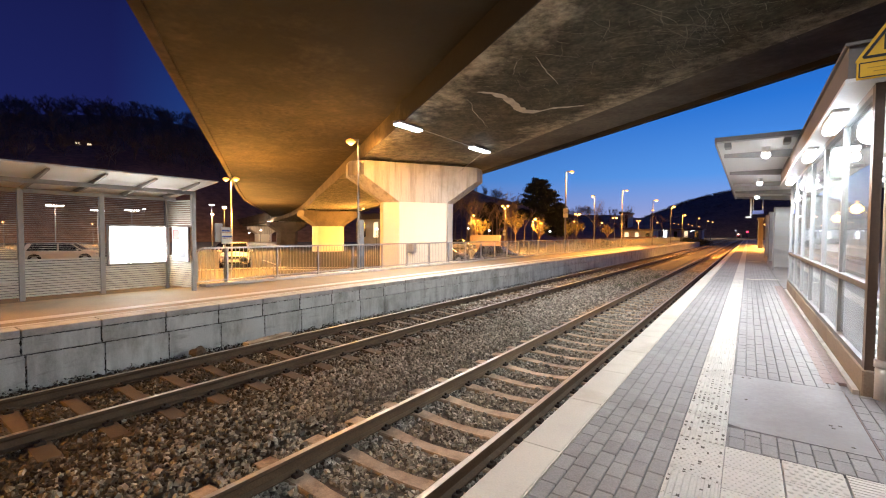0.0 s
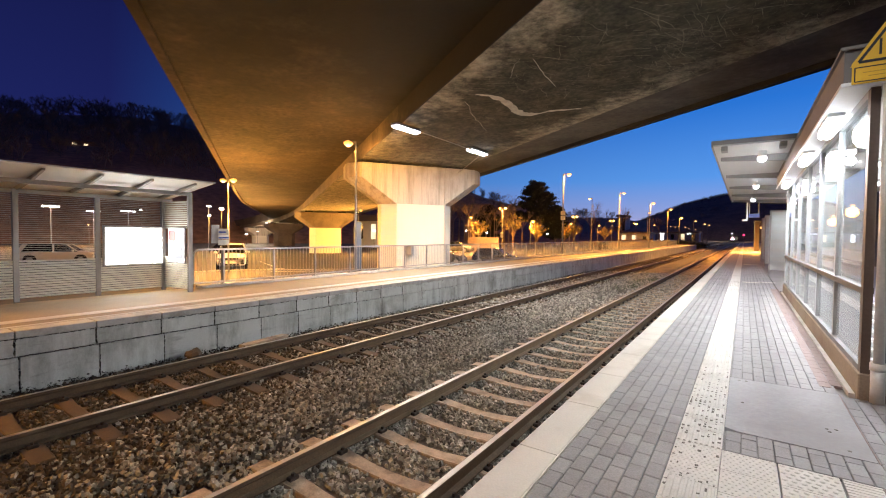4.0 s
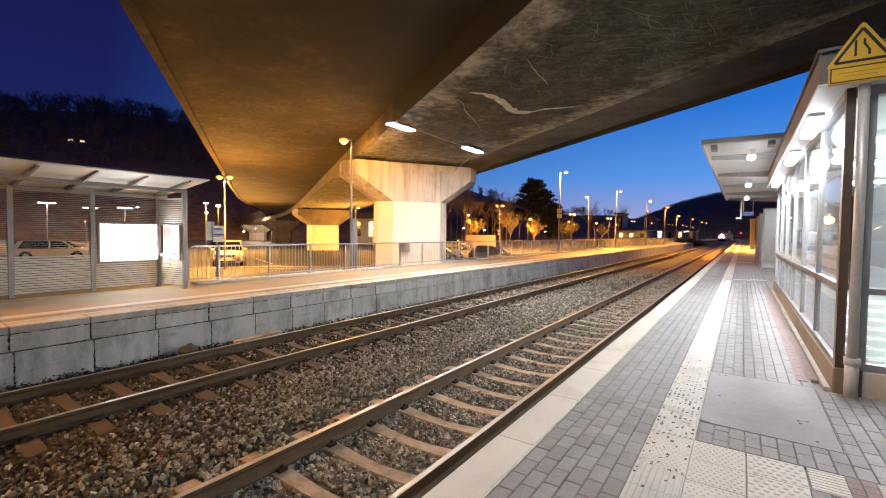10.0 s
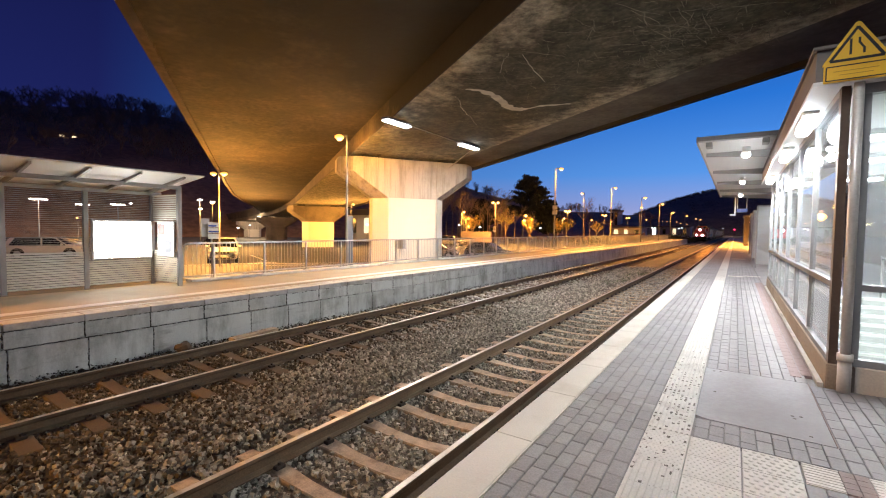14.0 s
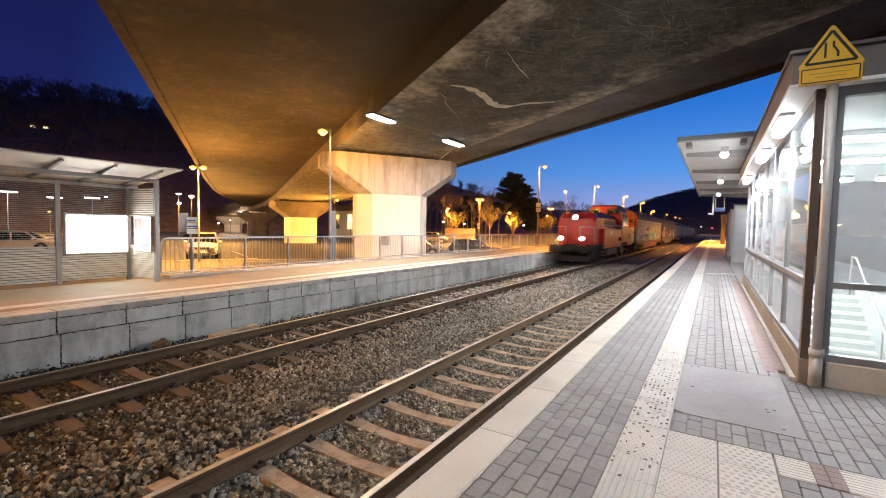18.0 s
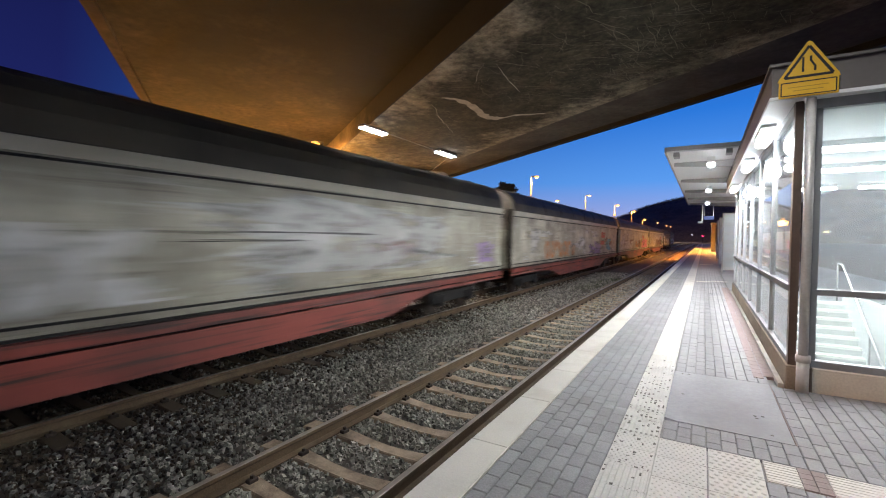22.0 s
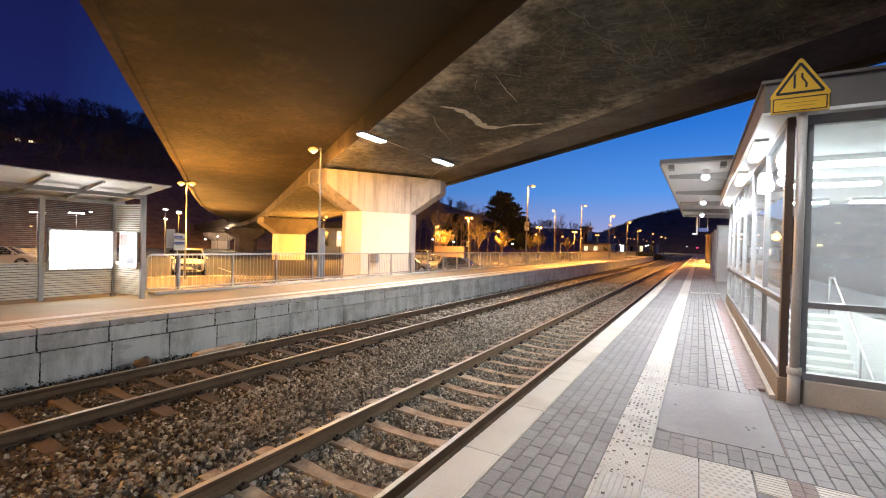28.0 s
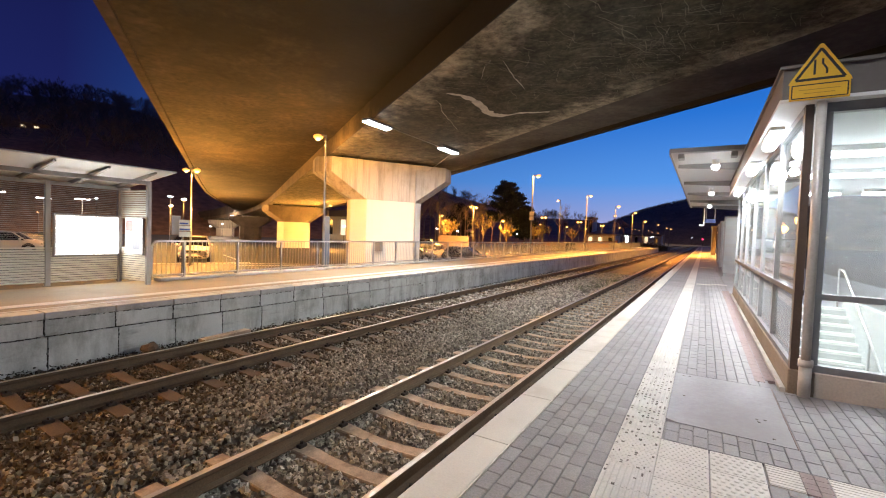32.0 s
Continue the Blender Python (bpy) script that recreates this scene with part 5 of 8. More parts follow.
street_lamp(-9.62, 8.45, FAR, 5.93, (-0.32, -0.1), ORANGE, "sodium", 430, fill=0.8)
# extra spot added at this lantern, aimed at the pier
lamp("sodium_side", "SPOT", (-9.94, 8.6, 5.6), 1700, SODIUM, 0.2, (-10.9, 14.3, 4.1), spot=96)
# platform lamps further along
for lx, ly, lz, w in ((-9.5, 31.9, 7.5, 3000), (-9.4, 51.3, 7.58, 2800), (-9.06, 69.5, 7.6, 2600), (-8.6, 85.0, 7.5, 2600), (-8.7, 103.0, 6.65, 1800), (-7.8, 124.0, 6.65, 0), (-7.5, 150.0, 6.6, 0), (-7.2, 165.0, 6.7, 0)):
    street_lamp(lx, ly, FAR, lz, (0.45, 0.1), ORANGE, "sodium", w, r=0.08)
# car park lamps
for lx, ly, lz, tw, w in ((-22.46, 46.4, 5.9, True, 11000), (-11.88, 48.6, 6.85, False, 7000), (-32.6, 54.8, 5.2, False, 6500), (-24.5, 60.0, 4.7, False, 6000), (-23.4, 78.0, 6.15, True, 6000), (-30.0, 95.0, 5.3, False, 5000), (-23.8, 95.0, 4.9, False, 0), (-20.3, 93.1, 5.9, True, 5000), (-23.0, 110.0, 4.9, False, 0), (-12.8, 90.0, 7.2, False, 0), (-22.3, 128.0, 6.3, True, 3000), (-19.7, 140.0, 6.1, False, 0)):
    street_lamp(lx, ly, lie(lx), lz, (-0.3, 0.2) if ly < 49 and not tw else (0.3, 0.2), ORANGE, "sodium", w, tw, fill=0.25)
# a lamp of the same kind beyond the shelter, outside the view
street_lamp(-7.6, -9.5, FAR, 6.4, (0.32, 0.1), ORANGE, "sodium", 2900, fill=0.0)
# orange lamps over the far end of the near platform
for ly in (56.0, 70.0, 86.0):
    street_lamp(5.6, ly, PLAT, 4.2, (-0.3, 0.0), ORANGE, "sodium", 6500, r=0.07, fill=0.1)


def soffit_lights():
    for y0, y1 in ((7.45, 8.75), (12.3, 13.75)):
        t = thing("bridge_light", "bright white linear lamp hung below the bridge", "lamp", pose(-6.78, (y0 + y1) / 2, 6.0), group="bridge lamps")
        h = (y1 - y0) / 2
        bm = B()
        box(bm, -0.17, -h, 0.0, 0.17, h, 0.09, 0.02)
        part("housing", bm, M["steel"], t)
        bm = B()
        box(bm, -0.15, -h + 0.02, -0.05, 0.15, h - 0.02, 0.0, 0.02)
        part("diffuser", bm, M["led"], t, "glowing white diffuser")
        lamp("bridge_lamp_light", "AREA", (-6.78, (y0 + y1) / 2, 5.93), 420, COOL, 0.22, (-6.78, (y0 + y1) / 2, 0), 2 * h)


soffit_lights()


def near_row():
    """Same lamps added unseen over the near platform, above and behind the camera."""
    for y in (-0.4, -5.4, -10.4):
        t = thing("bridge_light", "bright white linear lamp hung below the bridge", "lamp", pose(3.3, y, 6.2), group="bridge lamps")
        bm = B()
        box(bm, -0.12, -0.7, 0.0, 0.12, 0.7, 0.09, 0.02)
        part("housing", bm, M["steel"], t)
        bm = B()
        box(bm, -0.10, -0.67, -0.03, 0.10, 0.67, 0.0, 0.012)
        part("diffuser", bm, M["led"], t, "glowing white diffuser")
        bm = B()
        for yy in (-0.5, 0.5):
            tube(bm, (0, yy, 0.09), (0, yy, 0.55), 0.01, n=6)
        part("hanger", bm, M["steel"], t)
        lamp("bridge_lamp_light", "SPOT", (3.3, y, 6.1), (390, 16, 8)[round(-y / 5)], COOL, 0.3, (4.1, y + 0.6, 0), spot=104)


near_row()



# ---- hills and far surroundings ----
EYE = Vector((3.17, -3.77, 2.3))


def hill(name, label, profile, near, far, seed, mat="hill"):
    """A wooded slope: profile gives azimuth in degrees (left of the track is negative) and height of its crest."""
    bm = B()
    az = np.arange(profile[0][0], profile[-1][0] + 0.01, 0.5)
    rows = []
    for a in az:
        top = np.interp(a, [p[0] for p in profile], [p[1] for p in profile])
        r = []
        for k in range(7):
            d = near + (far - near) * k / 6
            q = EYE + Vector((math.sin(radians(a)), math.cos(radians(a)), 0)) * d
            z = -1.0 + top * (k / 6) ** 0.8 + (2.5 * noise.noise((q.x * 0.03, q.y * 0.03, seed)) if k else 0)
            r.append(bm.verts.new((q.x, q.y, z)))
        rows.append(r)
    for a, b in zip(rows, rows[1:]):
        for k in range(6):
            bm.faces.new((a[k], b[k], b[k + 1], a[k + 1]))
    return solid(name, bm, M[mat], label, "hill", "structure", smooth=True)


LEFT = ((-100, 50), (-84, 62), (-76, 70), (-70, 74), (-66, 72), (-60, 70), (-50, 60), (-42, 46), (-33, 40), (-26, 27), (-20, 19), (-14, 16), (-9, 15))
RIGHT = ((-16, 10), (-12, 22), (-9, 44), (-6, 63), (-3, 76), (0, 86), (4, 100), (10, 108), (25, 103), (50, 77), (80, 51))
hill("wooded_hillside", "dark wooded hillside with bare trees against the dusk sky", LEFT, 120, 330, 1)
hill("wooded_hill", "dark wooded hill in the distance behind the line", RIGHT, 560, 900, 2, "farhill")


BACK_HILL = ((80, 40), (100, 30), (120, 34), (140, 40), (165, 44), (190, 40), (215, 36), (240, 40), (260, 50))
hill("wooded_hill_behind", "dark wooded hillside behind the town", BACK_HILL, 230, 420, 3)


def twigs(bm, p, d, length, r, depth, rng, n=5, thin=0.58):
    q = p + d * length
    tube(bm, p, q, r, r * 0.6, n, False)
    if depth == 0:
        return
    for _ in range(3 if depth > 1 else 4):
        e = (d + Vector((rng.uniform(-0.85, 0.85), rng.uniform(-0.85, 0.85), rng.uniform(-0.15, 0.55)))).normalized()
        twigs(bm, p + d * length * rng.uniform(0.6, 1.0), e, length * rng.uniform(0.6, 0.8), r * thin, depth - 1, rng, 4 if depth > 2 else 3, thin)


def bare_tree_mesh(seed, height, thick=1.0, thin=0.58, stem=0.22):
    bm, rng = B(), random.Random(seed)
    tube(bm, (0, 0, 0), (0, 0, height * stem), height * 0.016 * thick, height * 0.012 * thick, 6, False)
    twigs(bm, Vector((0, 0, height * (stem - 0.01))), Vector((0.04, 0.02, 1)).normalized(), height * 0.28, height * 0.011 * thick, 4, rng, 5, thin)
    return mesh_from("bare_tree", bm, M["bark"])


def ridge_trees():
    meshes = [bare_tree_mesh(s, 1.0, 0.62, 0.80, 0.06) for s in (1, 2, 3, 4)]
    rng = random.Random(8)
    v, f = [], []
    data = []
    for me in meshes:
        data.append((np.array([q.co[:] for q in me.vertices]), [tuple(p.vertices) for p in me.polygons]))

    def put(prof, near, far, a, k, h, low=0.15):
        top = np.interp(a, [p[0] for p in prof], [p[1] for p in prof])
        d = near + (far - near) * k
        q = EYE + Vector((math.sin(radians(a)), math.cos(radians(a)), 0)) * d
        z = -1.5 - low * h + top * k**0.8
        vv, ff = data[rng.randrange(4)]
        c, s = math.cos(rng.uniform(0, 6)), math.sin(rng.uniform(0, 6))
        n = len(v)
        w = h * rng.uniform(0.8, 1.1)
        v.extend(np.stack([q.x + (vv[:, 0] * c - vv[:, 1] * s) * w, q.y + (vv[:, 0] * s + vv[:, 1] * c) * w, z + vv[:, 2] * h], -1).tolist())
        f.extend([tuple(i + n for i in face) for face in ff])

    for _ in range(620):
        put(LEFT, 120, 330, rng.uniform(-86, -52), rng.uniform(0.22, 1.0), rng.uniform(11, 20))
    for _ in range(150):
        put(LEFT, 120, 330, rng.uniform(-52, -12), rng.uniform(0.1, 1.0), rng.uniform(8, 14))
    def wood(bark, label):
        me = bpy.data.meshes.new("hillside_trees")
        me.from_pydata(v, [], f)
        me.materials.append(M[bark])
        tagged(new("hillside_trees", me), label, "trees", kind="stuff")
        v.clear()
        f.clear()

    wood("farbark", "bare leafless trees covering the dark hillside")
    for _ in range(820):
        put(RIGHT, 560, 900, rng.uniform(-14, 5), rng.uniform(0.3, 1.0) if rng.random() < 0.3 else rng.uniform(0.95, 1.0), rng.uniform(10, 15), 0.42)
    wood("farbark", "bare trees on the distant hill behind the line")


ridge_trees()


def pine(x, y, height, width, low, seed):
    """A tall conifer: tiers of flat, uneven boughs, broad below and domed on top."""
    t = thing("pine_tree", "tall dark pine tree with an uneven domed crown", "tree", pose(x, y, lie(x)), group="pine trees")
    rng = random.Random(seed)
    bm = B()
    tube(bm, (0, 0, 0), (0.02 * height, 0, height * 0.93), height * 0.022, height * 0.004, 7)
    part("trunk", bm, M["bark"], t)
    bm, v, f = B(), [], []
    for k in range(95):
        z = height * (low + (0.97 - low) * (k + rng.random()) / 95)
        u = (z / height - low) / (1 - low)
        reach = width / 2 * (1 - u ** 2.2) ** 0.7 * rng.uniform(0.55, 1.08) + 0.15
        a = rng.uniform(0, 6.283)
        p = Vector((0.02 * z, 0, z - 0.12 * reach))
        q = Vector((math.cos(a) * reach, math.sin(a) * reach, z + reach * rng.uniform(-0.05, 0.3)))
        tube(bm, p, q, 0.05, 0.015, 4, False)
        for _ in range(330):
            c = p.lerp(q, rng.uniform(0.3, 1.04)) + Vector((rng.gauss(0, 0.42), rng.gauss(0, 0.42), rng.gauss(0.05, 0.2)))
            d = Vector((rng.gauss(0, 1), rng.gauss(0, 1), rng.gauss(0.3, 0.8))).normalized() * rng.uniform(0.25, 0.5)
            g = d.orthogonal().normalized() * 0.13
            n = len(v)
            v += [tuple(c - g), tuple(c + g), tuple(c + d)]
            f.append((n, n + 1, n + 2))
    part("branchwork", bm, M["bark"], t)
    me = bpy.data.meshes.new("crown")
    me.from_pydata(v, [], f)
    me.materials.append(M["needle"])
    ob = new("crown", me)
    ob.parent = t


pine(-43.2, 107.0, 17.2, 12.5, 0.36, 3)
pine(-38.6, 109.0, 10.6, 6.5, 0.2, 4)
pine(-56.0, 104.0, 11.0, 8.0, 0.15, 5)


def young_tree(x, y, h, w, seed):
    """A street tree whose limbs rise in a fan from a short trunk, with the last leaves on them."""
    t = thing("young_tree", "young street tree with golden lamp-lit branches", "tree", pose(x, y, lie(x)), group="young trees")
    rng = random.Random(seed)
    bm = B()
    tube(bm, (0, 0, 0), (0, 0, h * 0.42), 0.07, 0.055, 7, False)
    part("trunk", bm, M["bark"], t)
    bm = B()
    v, f = [], []
    for k in range(16):
        a = 6.283 * k / 16 + rng.uniform(-0.2, 0.2)
        out = rng.uniform(0.15, 1.0)
        p = Vector((0, 0, h * rng.uniform(0.32, 0.44)))
        q = Vector((math.cos(a) * w / 2 * out, math.sin(a) * w / 2 * out, h * (1.0 - 0.28 * out) * rng.uniform(0.9, 1.02)))
        tube(bm, p, q, 0.035, 0.01, 4, False)
        for _ in range(7):
            c = p.lerp(q, rng.uniform(0.35, 0.95))
            d = (q - p).normalized() + Vector((rng.uniform(-0.7, 0.7), rng.uniform(-0.7, 0.7), rng.uniform(-0.2, 0.4)))
            e = c + d.normalized() * h * rng.uniform(0.08, 0.17)
            tube(bm, c, e, 0.014, 0.006, 3, False)
            for _ in range(6):
                m = c.lerp(e, rng.uniform(0.3, 1.05)) + Vector((rng.gauss(0, 0.07), rng.gauss(0, 0.07), rng.gauss(0, 0.07)))
                u = Vector((rng.gauss(0, 1), rng.gauss(0, 1), rng.gauss(0, 1))).normalized() * rng.uniform(0.05, 0.09)
                g = u.orthogonal() * 0.7
                n = len(v)
                v += [tuple(m + u), tuple(m + g), tuple(m - u), tuple(m - g)]
                f.append((n, n + 1, n + 2, n + 3))
    part("branchwork", bm, M["bark"], t)
    me = bpy.data.meshes.new("crown")
    me.from_pydata(v, [], f)
    me.materials.append(M["leaf"])
    ob = new("crown", me)
    ob.parent = t


for i, (x, y, h, w) in enumerate(((-25.1, 55.0, 5.9, 3.2), (-30.8, 55.0, 5.2, 4.0), (-23.4, 60.0, 4.7, 3.0), (-22.6, 75.0, 5.2, 2.6), (-24.2, 75.0, 4.6, 2.4), (-21.0, 90.0, 4.8, 3.0))):
    young_tree(x, y, h, w, 20 + i)


def hedge():
    """Bushes beyond the end of the far platform."""
    for k, (x, y, w, h) in enumerate(((-8.4, 114.0, 2.4, 2.0), (-7.0, 117.0, 2.6, 1.9), (-5.8, 120.0, 2.2, 1.6), (-9.8, 116.0, 2.6, 2.4))):
        t = thing("bush", "dark bush beyond the end of the platform", "bush", pose(x, y, -0.4), group="bushes")
        rng = random.Random(60 + k)
        bm = B()
        for _ in range(7):
            a = rng.uniform(0, 6.28)
            tube(bm, (0, 0, 0), (math.cos(a) * w * 0.35, math.sin(a) * w * 0.35, h * 0.8), 0.03, 0.01, 4, False)
        part("stems", bm, M["bark"], t)
        v, f = [], []
        for _ in range(1500):
            q = Vector((rng.gauss(0, 0.32) * w, rng.gauss(0, 0.32) * w, h * abs(rng.gauss(0.5, 0.25))))
            u = Vector((rng.gauss(0, 1), rng.gauss(0, 1), rng.gauss(0, 1))).normalized() * 0.09
            g = u.orthogonal() * 0.7
            n = len(v)
            v += [tuple(q + u), tuple(q + g), tuple(q - u), tuple(q - g)]
            f.append((n, n + 1, n + 2, n + 3))
        me = bpy.data.meshes.new("foliage")
        me.from_pydata(v, [], f)
        me.materials.append(M["needle"])
        ob = new("foliage", me)
        ob.parent = t


hedge()


def bare_tree(x, y, h, seed):
    ob = tagged(new("bare_tree", bare_tree_mesh(seed, h)), "leafless tree with fine dark branches", "tree", group="bare trees")
    ob.matrix_basis = pose(x, y, lie(x), 0, 0, seed * 40)


for i, (x, y, h) in enumerate(((-28.8, 108.0, 13.4), (-45.0, 92.0, 14.0), (-52.0, 100.0, 17.0), (-37.0, 70.0, 9.0), (-60.0, 95.0, 18.0), (-50.0, 70.0, 13.0), (-58.0, 78.0, 14.0), (-44.0, 76.0, 11.0), (-40.0, 84.0, 12.0), (-48.0, 82.0, 12.0), (-54.0, 88.0, 14.0), (-35.0, 88.0, 8.0), (-36.0, 62.0, 10.0), (-56.0, 92.0, 16.0), (-64.0, 98.0, 17.0), (-49.0, 90.0, 14.0), (-61.0, 88.0, 16.0), (-68.0, 92.0, 17.0), (-33.5, 66.0, 9.0), (-39.0, 66.0, 11.0), (-31.0, 63.5, 7.5), (-35.0, 71.0, 10.0), (-42.0, 63.0, 11.5), (-30.5, 70.0, 8.0), (-26.0, 125.0, 12.0), (-18.0, 140.0, 10.0))):
    bare_tree(x, y, h, 30 + i)


def far_building(name, label, x0, x1, y, z1, mat, lights, roof=0.4):
    t = thing(name, label, "building")
    bm = B()
    box(bm, x0, y, -0.6, x1, y + 9, z1)
    part("wall", bm, mat, t)
    bm = B()
    box(bm, x0 - 0.4, y - 0.6, z1, x1 + 0.4, y + 9.4, z1 + roof)
    part("roof", bm, M["fascia"], t)
    n = max(2, int((x1 - x0) / 3))
    for i in range(n):
        x = x0 + (i + 0.5) * (x1 - x0) / n
        bm = B()
        box(bm, x - 0.55, y - 0.04, 1.5, x + 0.55, y, z1 - 0.6)
        part("window", bm, M[lights[i % len(lights)]], t)
    return t


# the first one's glowing windows are added in place of a lamp-lit wall
far_building("low_building", "low flat-roofed building beyond the car park, windows added for its lit wall", -29.5, -20.5, 140, 3.6, M["wallwhite"], ("window", "window", "carglass", "window"))
far_building("low_building", "low flat-roofed building with cool white lit windows", -26, -11.5, 190, 4.4, M["wallwhite"], ("farwhite", "carglass", "window", "carglass", "farwhite"))
far_building("tower_house", "narrow pale house rising above the car park lamps", -41.5, -38.2, 190, 11.0, M["wallwhite"], ("carglass", "carglass"), 0.8)
far_building("house", "pale house behind the bridge piers", -60, -47, 57, 4.9, M["wallwhite"], ("carglass", "window", "carglass"), 1.2)


def platform_hut():
    t = thing("platform_hut", "narrow plastered hut lit orange by the platform lamps", "hut")
    bm = B()
    box(bm, 4.02, 63.0, PLAT, 4.5, 67.0, 4.4)
    part("wall", bm, M["brownpost"], t)
    bm = B()
    box(bm, 3.92, 62.8, 4.4, 4.6, 67.2, 4.55)
    part("roof", bm, M["fascia"], t)
    bm = B()
    box(bm, 4.12, 62.96, PLAT, 4.42, 63.0, 2.8)
    part("door", bm, M["brownpost"], t)


platform_hut()


def hillside_house():
    t = thing("hillside_house", "small dark house with lit windows among the trees on the hillside", "house", pose(-193.9, 51.5, 28.2, 0, 0, 75))
    bm = B()
    box(bm, -6, -4, 0, 6, 4, 6)
    part("wall", bm, M["darkhouse"], t)
    bm = B()
    loft(bm, [[(x, -4.5, 6.0), (x, 4.5, 6.0), (x, 0, 9.0)] for x in (-6.4, 6.4)])
    part("roof", bm, M["darkhouse"], t)
    for x in (-2.2, 1.0):
        bm = B()
        box(bm, x, -4.05, 4.5, x + 1.2, -4.0, 5.2)
        part("window", bm, M["window"], t)


hillside_house()


def far_lights():
    """Single lights in the distance on slim poles."""
    for x, y, z, mat in ((-48, 66, 3.4, "farwhite"), (-40, 66, 3.2, "farwhite"), (-38, 95, 3.0, "farwhite"), (-32.2, 60.0, 2.8, "farwhite"), (-29.5, 80.0, 2.8, "farwhite"), (-20.7, 160, 3.8, "farwhite"), (-19.6, 160, 3.7, "farwhite"), (-12.4, 160, 3.6, "farwhite"), (-11.7, 160, 3.8, "farwhite"), (-1.9, 240, 4.6, "farwhite"), (-19.8, 170, 6.3, "sodiumfar"), (-18.7, 170, 6.3, "sodiumfar"), (-17.3, 170, 6.1, "sodiumfar"), (-16.2, 170, 6.2, "sodiumfar"), (-14.2, 170, 6.0, "sodiumfar"), (-13.0, 170, 5.5, "sodiumfar"), (-11.0, 170, 5.2, "sodiumfar"), (-35.6, 17.13, 4.45, "farwhite"), (-50.3, 23.6, 4.4, "farwhite"), (-45.0, 46.6, 2.9, "farwhite"), (-80.0, 50.9, 4.4, "farwhite"), (-72.0, 24.5, 5.6, "farwhite"), (-86.9, 50.4, 2.1, "farwhite"), (-89.9, 55.0, 2.75, "farwhite")):
        t = thing("distant_lamp", "slim distant lamp with a small bright head", "lamp", pose(x, y, lie(x)), group="distant lamps")
        bm = B()
        tube(bm, (0, 0, 0), (0, 0, z - lie(x)), 0.032, n=6)
        part("pole", bm, M["black"], t)
        bm = B()
        e = 1.9 if x == -80 else 1.0
        blob(bm, (0, 0, z - lie(x) + 0.05), 0.22 * e, 0.22 * e, 0.12 * e)
        part("head", bm, M[mat], t)
    for x, y, z in ((-72.4, 14.2, 7.1), (-75.2, 24.0, 7.0), (-83.0, 22.0, 7.1), (-63.3, 30.2, 7.8)):
        t = thing("car_park_lamp", "tall pole with a bright white linear lamp", "lamp", pose(x, y, lie(x)), group="white car park lamps")
        bm = B()
        tube(bm, (0, 0, 0), (0, 0, z - 1.4), 0.06, n=6)
        part("pole", bm, M["steel"], t)
        bm = B()
        half = 0.9 if x < -65 else 0.3
        box(bm, -0.15, -half, z - 1.4, 0.15, half, z - 1.25)
        part("head", bm, M["farwhite"], t)
    lamp("car_park_light", "POINT", (-72.4, 14.2, 5.5), 6000, (1.0, 0.8, 0.6), 0.5)
    lamp("car_park_light", "POINT", (-75.2, 24.0, 5.6), 6000, (1.0, 0.8, 0.6), 0.5)
    lamp("street_light", "POINT", (-79.3, 50.3, 3.6), 3600, (1.0, 0.66, 0.36), 0.4)
    for x, y, z in ((-86.9, 50.4, 1.8), (-89.9, 55.0, 2.4)):
        lamp("street_light", "POINT", (x, y, z), 900, (1.0, 0.70, 0.42), 0.3)
    # unseen lamps behind the shelter, added to warm the hillside
    for x, y in ((-88.0, 12.0), (-92.0, 24.0)):
        street_lamp(x, y, lie(x), 3.6, (-0.3, 0.0), ORANGE, "sodium", 900, fill=4.5, low=-1.2)
    # added orange fill under the far deck; the third has no lamp
    for x, y, z in ((-35.6, 17.13, 4.0), (-50.3, 23.6, 3.9), (-45, 27, 2.6)):
        lamp("street_light", "POINT", (x, y, z), 3400, (1.0, 0.47, 0.10), 0.5)
    # unseen fill lights added to brighten the far hill, for the town's glow
    for x in (-70.0, -15.0, 40.0):
        lamp("town_light", "POINT", (x, 430.0, 16.0), 52000, (1.0, 0.66, 0.36), 1.0)
    # the town behind the near platform
    rng = random.Random(77)
    for k in range(36):
        x, y, z = rng.uniform(8, 110), rng.uniform(-170, -80), rng.uniform(3.0, 13.0)
        t = thing("distant_lamp", "distant street lamp of the town with a bright head", "lamp", pose(x, y, 0.3), group="distant lamps")
        bm = B()
        tube(bm, (0, 0, 0), (0, 0, z), 0.06, n=6)
        part("pole", bm, M["steel"], t)
        bm = B()
        blob(bm, (0, 0, z), 0.32, 0.32, 0.2)
        part("head", bm, M["townwhite" if k % 3 else "townsodium"], t)
    s = thing("rail_signal", "red light of a distant railway signal", "signal", pose(2.6, 240.0, -0.4))
    bm = B()
    tube(bm, (0, 0, 0), (0, 0, 4.6), 0.08, n=6)
    box(bm, -0.35, -0.1, 3.4, 0.35, 0.15, 5.0)
    part("mast", bm, M["black"], s)
    bm = B()
    blob(bm, (0, -0.15, 4.4), 0.4, 0.1, 0.4)
    part("red_lens", bm, M["farred"], s)


far_lights()


